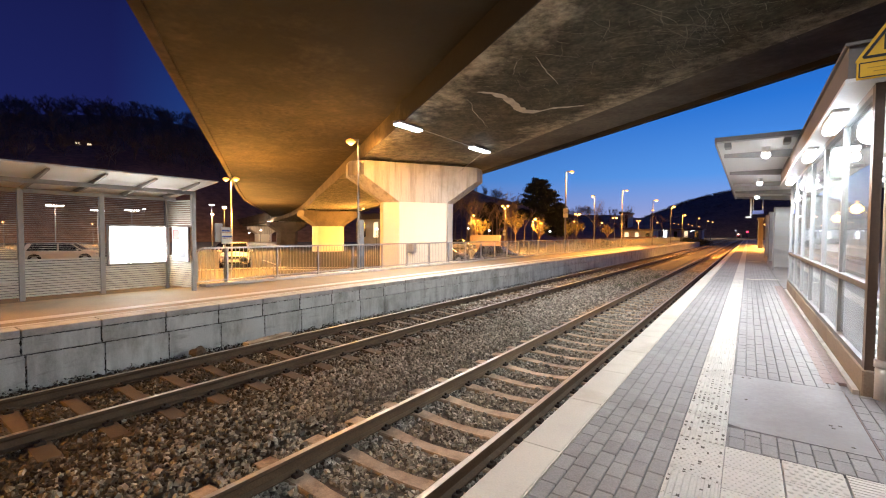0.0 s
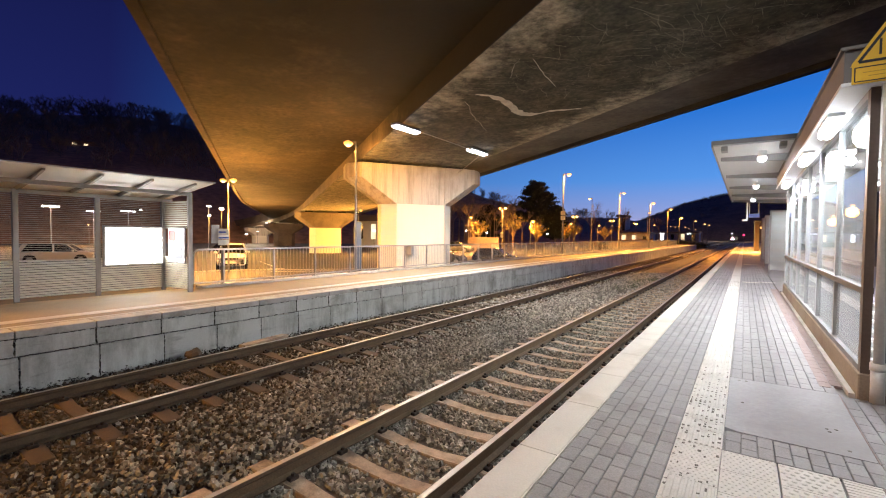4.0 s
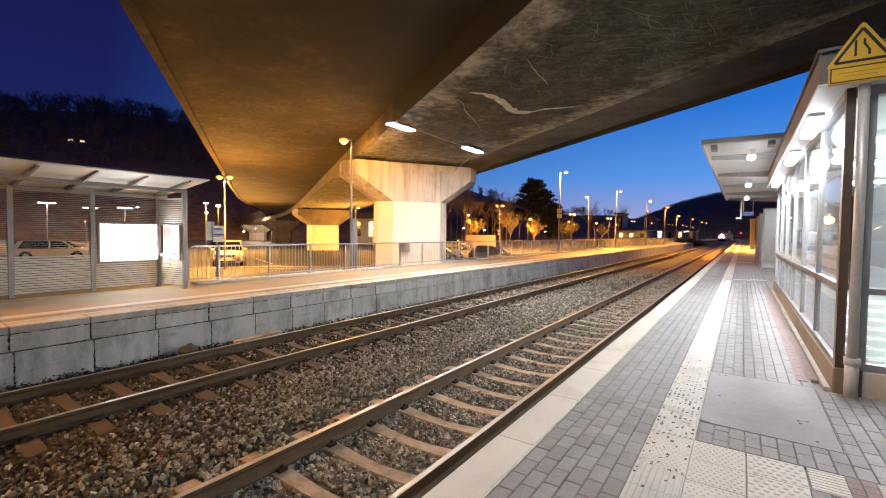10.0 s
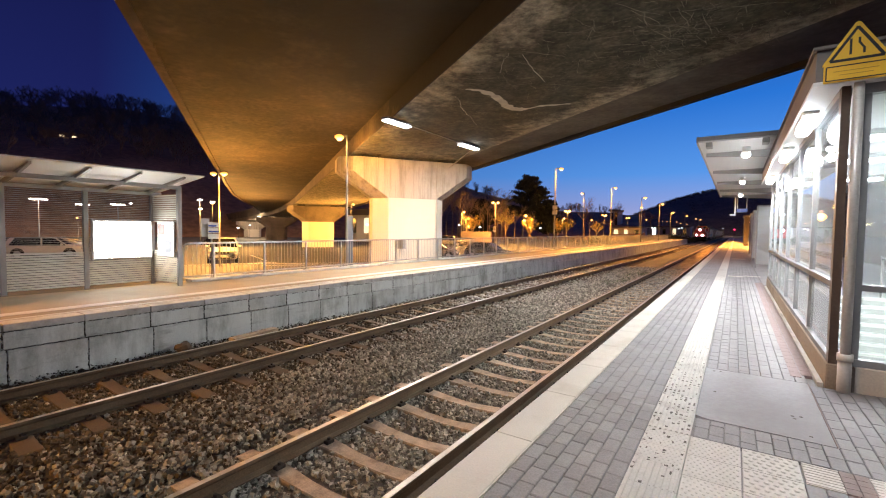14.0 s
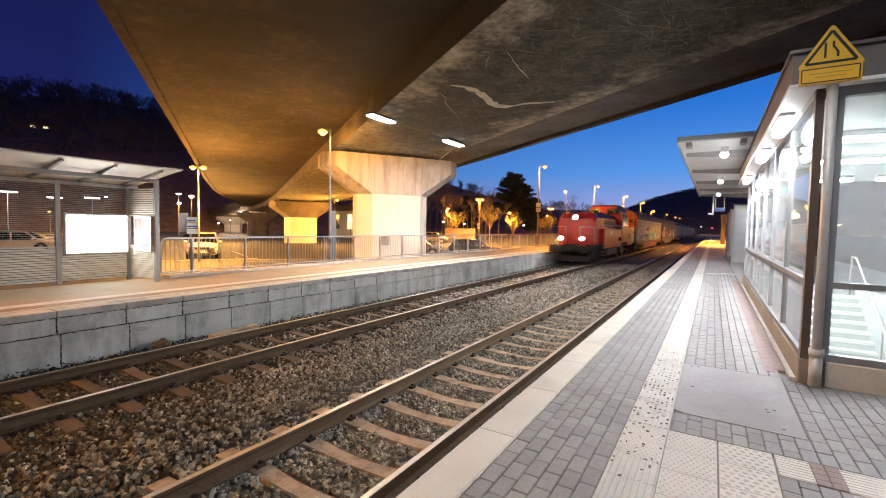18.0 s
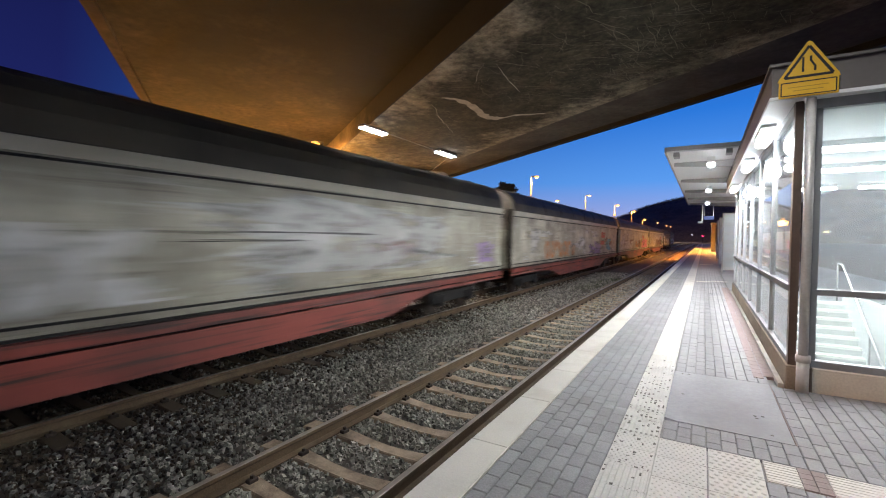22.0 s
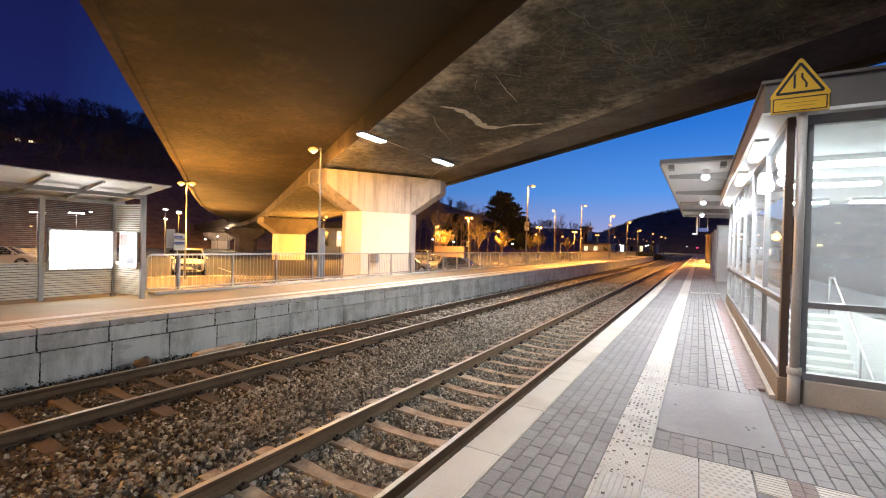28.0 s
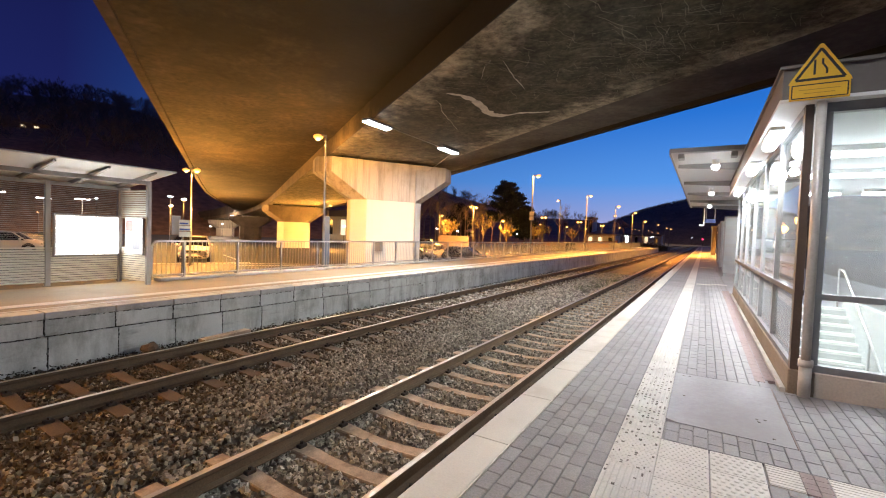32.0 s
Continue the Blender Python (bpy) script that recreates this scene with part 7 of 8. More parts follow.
    loft(bm, [[(-1.42, y, 1.32), (1.42, y, 1.32), (1.46, y, 2.6), (1.36, y, 3.7), (0.95, y, h2), (-0.95, y, h2), (-1.36, y, 3.7), (-1.46, y, 2.6)] for y, h2 in ((9.6, 4.12), (9.9, 4.25), (12.1, 4.25), (12.4, 4.12))])
    c = part("cab", bm, M["locored"], t)
    bm = B()
    loft(bm, [[(-1.33, y, 3.78), (1.33, y, 3.78), (0.97, y, 4.29), (-0.97, y, 4.29)] for y in (9.7, 12.3)])
    part("cab_roof", bm, M["locodark"], c, "dark cab roof")
    for sx in (-1, 1):
        for y0 in (9.85, 11.15):
            bm = B()
            loft(bm, [[(sx * 1.475, y0, 2.65), (sx * 1.475, y0 + 1.0, 2.65), (sx * 1.385, y0 + 1.0, 3.6), (sx * 1.385, y0, 3.6)], [(sx * 1.44, y0, 2.65), (sx * 1.44, y0 + 1.0, 2.65), (sx * 1.35, y0 + 1.0, 3.6), (sx * 1.35, y0, 3.6)]])
            part("cab_window", bm, M["carglass"], c)
    for y in (9.58, 12.4):
        for x in (-0.7, 0.7):
            bm = B()
            box(bm, x - 0.45, y - 0.02, 3.58, x + 0.45, y + 0.02, 4.0, 0.01)
            part("cab_window", bm, M["carglass"], c)
    for x in (-0.5, 0.5):
        bm = B()
        tube(bm, (x, 8.9, 3.35), (x, 8.9, 3.85), 0.16, 0.14, 12)
        part("exhaust_pipe", bm, M["under"], t)
    bm = B()
    box(bm, -0.6, 5.4, 3.38, 0.6, 7.6, 3.52, 0.03)
    part("cooling_fan_box", bm, M["under"], t)
    # handrails and walkway
    for sx in (-1, 1):
        bm = B()
        tube(bm, (sx * 1.38, 3.3, 2.62), (sx * 1.38, 9.55, 2.62), 0.028, n=6)
        for k in range(6):
            tube(bm, (sx * 1.38, 3.4 + 1.2 * k, 2.42), (sx * 1.38, 3.4 + 1.2 * k, 2.62), 0.016, n=5)
        part("handrail", bm, M["whitesteel"], t, "pale walkway handrail")
        for k in range(4):
            bm = B()
            box(bm, sx * 1.3 - 0.15, 2.3, 0.35 + 0.25 * k, sx * 1.3 + 0.15, 3.1, 0.38 + 0.25 * k)
            st = part("step", bm, M["under"], t)
            bm = B()
            box(bm, sx * 1.46 - 0.01, 2.3, 0.35 + 0.25 * k, sx * 1.46 + 0.01, 3.1, 0.375 + 0.25 * k)
            part("step_edge", bm, M["yellow"], st, "yellow step edge")
        bm = B()
        tube(bm, (sx * 1.35, 0.6, 1.5), (sx * 1.35, 0.6, 2.45), 0.02, n=6)
        tube(bm, (sx * 0.45, 0.6, 1.5), (sx * 0.45, 0.6, 2.45), 0.02, n=6)
        tube(bm, (sx * 1.35, 0.6, 2.45), (sx * 0.45, 0.6, 2.45), 0.02, n=6)
        part("front_rail", bm, M["steel"], t)
    bm = B()
    box(bm, -1.1, 6.3, 0.4, 1.1, 9.7, 1.0, 0.08)
    part("fuel_tank", bm, M["undergrey"], t, "grey fuel tank")
    for sx in (-1, 1):
        for y0, y1, z0 in ((10.0, 11.0, 0.45), (4.9, 6.1, 0.5)):
            bm = B()
            box(bm, sx * 1.2 - 0.1, y0, z0, sx * 1.2 + 0.1, y1, 0.95, 0.04)
            part("equipment_box", bm, M["undergrey"], t)
    for sx in (-1, 1):
        bm = B()
        box(bm, sx * 0.66 - 0.17, 0.36, 1.27, sx * 0.66 + 0.17, 0.52, 1.88, 0.03)
        hd = part("lamp_box", bm, M["locored"], t)
        bm = B()
        tube(bm, (sx * 0.66, 0.335, 1.72), (sx * 0.66, 0.345, 1.72), 0.115, n=14)
        part("headlight", bm, M["headlight"], hd, "glaring white headlight")
        bm = B()
        tube(bm, (sx * 0.66, 0.29, 1.72), (sx * 0.66, 0.40, 1.72), 0.135, n=14, caps=False)
        part("bezel", bm, M["under"], hd)
    bm = B()
    tube(bm, (0, 1.13, 3.08), (0, 1.14, 3.08), 0.125, n=14)
    part("top_headlight", bm, M["headlight"], t, "glaring white upper headlight")
    bm = B()
    tube(bm, (0, 1.08, 3.08), (0, 1.62, 3.08), 0.15, n=14, caps=False)
    part("lamp_bezel", bm, M["under"], t)
    bogie(t, 3.4, 0.5, 1.2)
    bogie(t, 12.5, 0.5, 1.2)
    buffers(t, 0.45, -1)
    buffers(t, 15.5, 1)
    return t


PAINTS = (("violet", (0.38, 0.27, 0.50)), ("cyan", (0.12, 0.46, 0.60)), ("blue", (0.12, 0.22, 0.46)), ("white", (0.66, 0.66, 0.64)), ("pink", (0.62, 0.13, 0.26)), ("yellow", (0.62, 0.50, 0.08)), ("red", (0.42, 0.035, 0.03)), ("rose", (0.27, 0.10, 0.10)), ("brown", (0.24, 0.11, 0.075)), ("green", (0.10, 0.32, 0.16)), ("cream", (0.55, 0.50, 0.36)), ("orange", (0.52, 0.22, 0.08)), ("black", (0.03, 0.03, 0.03)), ("grime", (0.10, 0.085, 0.06)))
SPRAY = {n: paint(n, c) for n, c in PAINTS}
FADED = {n: paint("faded_" + n, [q * 0.8 for q in c], 0.36, 0.52) for n, c in PAINTS}


def tag(t, x, y0, y1, z0, z1, colour, rng, letters=True):
    """Spray paint: a row of looped letter-like strokes, one soft patch, or a filled block."""
    if letters == "block":
        bm, n = B(), 14
        rows = [[bm.verts.new((x, y0 + (y1 - y0) * k / n, z + rng.uniform(-0.03, 0.03))) for k in range(n + 1)] for z in (z0, z1)]
        for k in range(n):
            bm.faces.new((rows[0][k], rows[0][k + 1], rows[1][k + 1], rows[1][k]))
        part("spray_block", bm, SPRAY[colour], t)
        return
    n = max(3, int((y1 - y0) / 0.75)) if letters else 1
    for i in range(n):
        bm = B()
        a, b = y0 + (y1 - y0) * i / n, y0 + (y1 - y0) * (i + (0.92 if letters else 1.0)) / n
        m, turns = 22, rng.uniform(0.62, 1.0)
        start, thick = rng.uniform(0, 6.28), rng.uniform(0.30, 0.5)
        outer, inner = [], []
        for k in range(m):
            g = start + 6.283 * turns * k / (m - 1)
            ry, rz = (b - a) / 2 * rng.uniform(0.85, 1.1), (z1 - z0) / 2 * rng.uniform(0.85, 1.08)
            p = 0.6 if letters else 0.38
            cy = abs(math.cos(g)) ** p * math.copysign(1, math.cos(g))
            cz = abs(math.sin(g)) ** p * math.copysign(1, math.sin(g))
            if not letters:
                ry, rz = ry * rng.uniform(0.72, 1.12), rz * rng.uniform(0.78, 1.1)
            q = thick * rng.uniform(0.8, 1.2) if letters else 0.05
            for row, f in ((outer, 1.0), (inner, q)):
                row.append(bm.verts.new((x, (a + b) / 2 + ry * cy * f, (z0 + z1) / 2 + rz * cz * f)))
        for k in range(m - 1):
            bm.faces.new((outer[k], outer[k + 1], inner[k + 1], inner[k]))
        part("spray_letter" if letters else "spray_patch", bm, SPRAY[colour] if letters else FADED[colour], t)


def wagon(length, side, sole, label, paints, seed, short=False, red_end=False):
    t = thing("freight_wagon", label, "freight wagon", group="train wagons")
    L, rng = length, random.Random(seed)
    a, b = 0.62, L - 0.62
    bm = B()
    loft(bm, [[(-1.40, y, 1.12), (1.40, y, 1.12), (1.44, y, 3.34), (-1.44, y, 3.34)] for y in (a, b)])
    body = part("body", bm, M[side], t)
    # sliding wall leaves with vertical seams
    for sx in (-1, 1):
        n = 2 if not short else 3
        for k in range(n):
            y0, y1 = a + 0.25 + (b - a - 0.5) * k / n, a + 0.25 + (b - a - 0.5) * (k + 1) / n
            bm = B()
            loft(bm, [[(sx * 1.425, y, 1.22), (sx * 1.452, y, 1.22), (sx * 1.475, y, 3.15), (sx * 1.44, y, 3.15)] for y in (y0 + 0.02, y1 - 0.02)])
            part("sliding_wall", bm, M[side], body)
            for j in range(1, 6):
                y = y0 + (y1 - y0) * j / 6
                bm = B()
                loft(bm, [[(sx * 1.45, y - 0.02, 1.3), (sx * 1.45, y + 0.02, 1.3), (sx * 1.462, y + 0.02, 1.3), (sx * 1.462, y - 0.02, 1.3)], [(sx * 1.467, y - 0.02, 3.10), (sx * 1.467, y + 0.02, 3.10), (sx * 1.48, y + 0.02, 3.10), (sx * 1.48, y - 0.02, 3.10)]])
                part("wall_seam", bm, M[side], body)
        bm = B()
        loft(bm, [[(sx * 1.42, y, 3.16), (sx * 1.50, y, 3.16), (sx * 1.50, y, 3.33), (sx * 1.42, y, 3.33)] for y in (a - 0.05, b + 0.05)])
        part("eaves_rail", bm, M["eavescream" if side == "wagongrey" else "wagondark"], t)
        for z, m in ((1.30, "under"), (1.17, "under"), (3.12, "under")):
            bm = B()
            box(bm, sx * 1.47 - 0.03, a, z - 0.015, sx * 1.47 + 0.03, b, z + 0.015)
            part("guide_rail", bm, M[m], t)
        bm = B()
        loft(bm, [[(sx * 1.36, y, 0.98), (sx * 1.48, y, 0.98), (sx * 1.48, y, 1.13), (sx * 1.36, y, 1.15)] for y in (a - 0.1, b + 0.1)])
        part("edge_rail", bm, M[sole], t)
    bm = B()
    arc = [(1.48 * math.copysign(abs(math.cos(g)) ** 0.75, math.cos(g)), 3.34 + 0.93 * math.sin(g) ** 0.85) for g in np.linspace(0, math.pi, 13)]
    loft(bm, [[(x, y, z) for x, z in arc] for y in (a - 0.05, b + 0.05)])
    roof = part("roof", bm, M["wagonroof"], t)
    for k in range(9 if not short else 6):
        y = a + (b - a) * (k + 0.5) / (9 if not short else 6)
        bm = B()
        big = [(1.50 * math.copysign(abs(math.cos(g)) ** 0.75, math.cos(g)), 3.35 + 0.94 * math.sin(g) ** 0.85) for g in np.linspace(0, math.pi, 13)]
        loft(bm, [[(x, yy, z) for x, z in big] for yy in (y - 0.03, y + 0.03)])
        part("roof_rib", bm, M["wagonroof"], roof)
    for y in (a, b):
        bm = B()
        for sx in (-1, 1):
            box(bm, sx * 1.3 - 0.06, y - 0.09, 1.12, sx * 1.3 + 0.06, y + 0.09, 3.4)
            box(bm, sx * 0.45 - 0.05, y - 0.09, 1.12, sx * 0.45 + 0.05, y + 0.09, 3.9)
        ef = part("end_frame", bm, M["under"], t, "dark end frame")
        bm = B()
        ends = [(1.44 * math.copysign(abs(math.cos(g)) ** 0.75, math.cos(g)), 3.34 + 0.86 * math.sin(g) ** 0.85) for g in np.linspace(0, math.pi, 13)]
        loft(bm, [[(x, yy, z) for x, z in [(1.44, 2.62)] + ends + [(-1.44, 2.62)]] for yy in (y - 0.07, y + 0.07)])
        part("end_panel", bm, M["endpanel" if red_end else "wagonend"], ef, "rust red upper end panel" if red_end else "grey upper end panel")
        bm = B()
        for x in (-0.9, 0.0, 0.9):
            box(bm, x - 0.16, y - 0.08, 3.05, x + 0.16, y + 0.08, 3.32)
        part("end_vent", bm, M["under"], ef)
    for sx in (-1, 1):
        bm = B()
        if short:
            pts = ((0.5, 0.92), (L - 0.5, 0.92))
        else:
            pts = ((0.5, 0.86), (L * 0.22, 0.84), (L * 0.29, 0.45), (L * 0.71, 0.45), (L * 0.78, 0.84), (L - 0.5, 0.86))
        loft(bm, [[(sx * 1.34, y, z0), (sx * 1.42, y, z0), (sx * 1.42, y, 0.93), (sx * 1.34, y, 0.93)] for y, z0 in pts])
        part("solebar", bm, M[sole], t, "faded red side sill" if sole == "solebar" else "olive grey side sill" if sole == "sill" else "")
    if short:
        for y in (3.2, L - 3.2):
            bm = B()
            for sx in (-1, 1):
                tube(bm, (sx * 0.69, y, 0.46), (sx * 0.80, y, 0.46), 0.46, n=20)
                box(bm, sx * 1.02 - 0.1, y - 0.7, 0.5, sx * 1.02 + 0.1, y + 0.7, 0.72)
            tube(bm, (-0.7, y, 0.46), (0.7, y, 0.46), 0.08, n=8)
            part("wheelset", bm, M["clip"], t)
    else:
        bogie(t, 3.2)
        bogie(t, L - 3.2)
    bm = B()
    box(bm, -0.7, L * 0.35, 0.55, 0.7, L * 0.65, 0.95, 0.05)
    part("brake_gear", bm, M["under"], t)
    buffers(t, 0.5, -1)
    buffers(t, L - 0.5, 1)
    for _ in range(7 if not short else 5):
        y, z = rng.uniform(0.9, L - 4.5), rng.uniform(1.3, 2.6)
        colour = rng.choice(("cream", "cream", "white", "white", "brown") if side == "wagongrey" else ("brown", "grime", "grime"))
        tag(t, 1.4835, y, y + rng.uniform(0.8, 3.6), z, z + rng.uniform(0.25, 0.7), colour, rng, False)
    for k, y in enumerate((1.6, L * 0.5 - 0.4, L - 3.0)):
        for q in range(3):
            bm = B()
            box(bm, 1.478, y, 1.42 + 0.12 * q, 1.486, y + 0.6 - 0.16 * q, 1.46 + 0.12 * q)
            part("lettering_bar", bm, SPRAY["white"], t)
    for colour, y0, y1, z0, z1, letters in paints:
        tag(t, 1.487 + rng.uniform(0.0, 0.006), y0, y1, z0, z1, colour, rng, letters)
    return t


TRAIN = []
GREY = "grey sliding-wall freight wagon with faded red sill and spray paint"
DIRTY = "dirty dark brown covered freight wagon with pale spray paint"


def train():
    TRAIN.append((loco(), -1.7))
    rows = (
        (24.0, "wagongrey", "solebar", GREY, (("white", 1.2, 4.0, 2.4, 3.0, False), ("blue", 2.0, 6.0, 1.35, 1.9, False), ("violet", 6.0, 9.0, 1.5, 2.5, True), ("blue", 6.5, 10.3, 1.35, 2.3, False), ("black", 7.0, 9.8, 2.3, 2.62, False), ("black", 6.0, 8.6, 1.7, 1.95, False), ("cyan", 10.2, 15.8, 1.25, 2.1, False), ("cyan", 10.6, 15.4, 1.3, 2.3, True), ("white", 9.6, 10.4, 2.2, 3.0, False), ("white", 10.7, 11.7, 2.4, 2.95, False), ("white", 12.4, 15.0, 2.4, 2.8, False), ("white", 16.2, 23.6, 1.25, 2.4, False), ("white", 16.0, 19.6, 2.4, 2.95, False), ("orange", 17.2, 18.0, 1.65, 2.0, False), ("orange", 17.9, 19.0, 1.25, 1.62, False), ("brown", 19.5, 20.2, 1.85, 2.2, False), ("orange", 20.4, 21.2, 1.35, 1.6, False), ("brown", 22.4, 23.2, 1.4, 1.9, False), ("cyan", 17.0, 18.6, 2.1, 2.3, False), ("white", 19.0, 22.4, 1.5, 2.2, True)), False),
        (24.0, "wagondark", "sill", DIRTY, (("cream", 1.2, 3.2, 1.5, 2.3, True), ("cream", 2.5, 5.0, 1.4, 3.0, False), ("white", 2.8, 4.8, 1.5, 2.9, True), ("rose", 5.0, 13.0, 1.5, 3.1, False), ("rose", 5.4, 13.0, 1.6, 3.0, True), ("blue", 10.8, 11.4, 2.65, 2.9, False), ("blue", 11.9, 12.5, 2.2, 2.58, False), ("brown", 9.2, 12.0, 1.4, 2.2, False), ("white", 11.0, 12.6, 1.42, 1.57, False), ("white", 12.9, 14.2, 1.38, 1.8, "block"), ("white", 13.4, 14.0, 1.7, 2.4, "block"), ("white", 14.2, 16.3, 1.6, 2.5, True), ("white", 14.6, 15.9, 1.6, 1.95, "block"), ("white", 17.3, 19.7, 1.5, 2.3, False), ("white", 20.2, 21.7, 1.45, 2.6, "block")), False),
        (24.0, "wagongrey", "solebar", GREY, (("white", 1.6, 5.9, 1.55, 2.9, True), ("white", 6.8, 12.0, 1.4, 2.4, True), ("white", 11.5, 20.0, 1.5, 3.0, False), ("black", 11.0, 13.0, 2.30, 2.36, False), ("black", 12.7, 16.4, 2.32, 2.38, False), ("black", 12.0, 14.5, 2.20, 2.24, False), ("red", 16.6, 17.8, 1.88, 2.18, "block"), ("violet", 21.3, 22.6, 1.5, 2.2, False), ("cream", 14.0, 20.0, 1.3, 1.5, False)), False),
        (24.0, "wagongrey", "solebar", GREY, (("white", 2.4, 3.6, 1.6, 2.8, False), ("orange", 4.3, 9.6, 1.35, 2.2, True), ("white", 10.5, 12.0, 1.5, 2.4, False), ("white", 12.0, 13.0, 2.6, 2.86, False), ("white", 13.4, 16.0, 2.4, 2.8, False), ("violet", 13.1, 16.8, 1.3, 2.1, False), ("red", 16.8, 18.2, 2.38, 2.75, "block"), ("red", 16.6, 17.9, 1.89, 2.17, "block"), ("cream", 16.9, 18.2, 2.14, 2.36, False), ("cyan", 18.6, 20.8, 1.45, 2.3, False), ("white", 21.1, 22.3, 2.1, 2.7, False)), False),
        (24.0, "wagongrey", "solebar", GREY, (("white", 2.3, 3.5, 2.1, 2.75, False), ("white", 1.2, 9.0, 1.45, 2.1, True), ("orange", 10.6, 13.2, 1.4, 2.2, False), ("brown", 12.6, 15.2, 1.35, 2.2, False), ("brown", 12.8, 15.0, 1.5, 2.1, False), ("white", 13.4, 14.4, 2.25, 3.05, False), ("white", 14.6, 16.8, 2.35, 3.05, False), ("yellow", 14.9, 16.3, 1.3, 2.5, False), ("pink", 15.6, 22.4, 1.25, 2.2, False), ("pink", 15.9, 21.6, 1.3, 2.4, True), ("pink", 17.0, 21.6, 1.5, 2.3, False), ("red", 16.6, 17.9, 2.37, 2.70, "block"), ("yellow", 16.8, 19.8, 2.12, 2.55, False), ("yellow", 21.3, 22.3, 1.65, 2.65, False), ("white", 21.6, 23.3, 1.6, 2.6, False)), False),
        (24.0, "wagongrey", "solebar", GREY, (("white", 0.9, 3.5, 1.45, 2.7, False), ("white", 4.4, 8.3, 1.3, 2.2, True), ("brown", 9.0, 14.6, 1.3, 2.3, False), ("brown", 13.8, 19.4, 1.35, 2.32, False), ("brown", 14.2, 19.0, 1.5, 2.28, False), ("orange", 14.5, 18.4, 1.4, 1.9, False), ("white", 14.8, 16.8, 2.4, 3.05, False), ("red", 16.6, 18.1, 2.38, 2.72, "block"), ("white", 18.2, 23.3, 1.65, 3.1, False), ("black", 19.4, 20.8, 1.3, 2.2, False), ("green", 19.8, 21.6, 1.6, 2.0, False)), False),
        (15.6, "wagondark", "under", DIRTY, (("white", 0.9, 3.2, 1.3, 3.1, True), ("white", 1.2, 2.8, 1.4, 3.0, False), ("cream", 3.6, 15.0, 1.2, 2.4, False), ("cream", 4.6, 14.2, 1.25, 2.4, True), ("red", 6.0, 7.4, 1.7, 1.95, False), ("blue", 10.5, 11.8, 1.4, 2.6, False)), True),
        (15.0, "wagondark", "under", DIRTY, (("cream", 0.9, 2.4, 1.5, 2.4, False), ("green", 2.8, 7.6, 1.4, 2.6, False), ("white", 5.0, 8.5, 1.4, 2.5, True), ("violet", 9.0, 11.0, 1.4, 2.6, True), ("white", 11.5, 14.0, 1.4, 2.3, True)), True),
    )
    y = 15.1
    for i, (L, side, sole, label, paints, short) in enumerate(rows):
        TRAIN.append((wagon(L, side, sole, label, paints, 40 + i, short, i == 0), y))
        y += L


train()


def motions():
    """The train runs towards the camera on the far track at a steady pace."""
    for k, y in TRAIN:
        walk(k, [(s, pose(TRACK_2, y + (19.0 - s) * 25.3, 0)) for s in (0.0, 8.0, 16.0, 24.0, 32.0)])


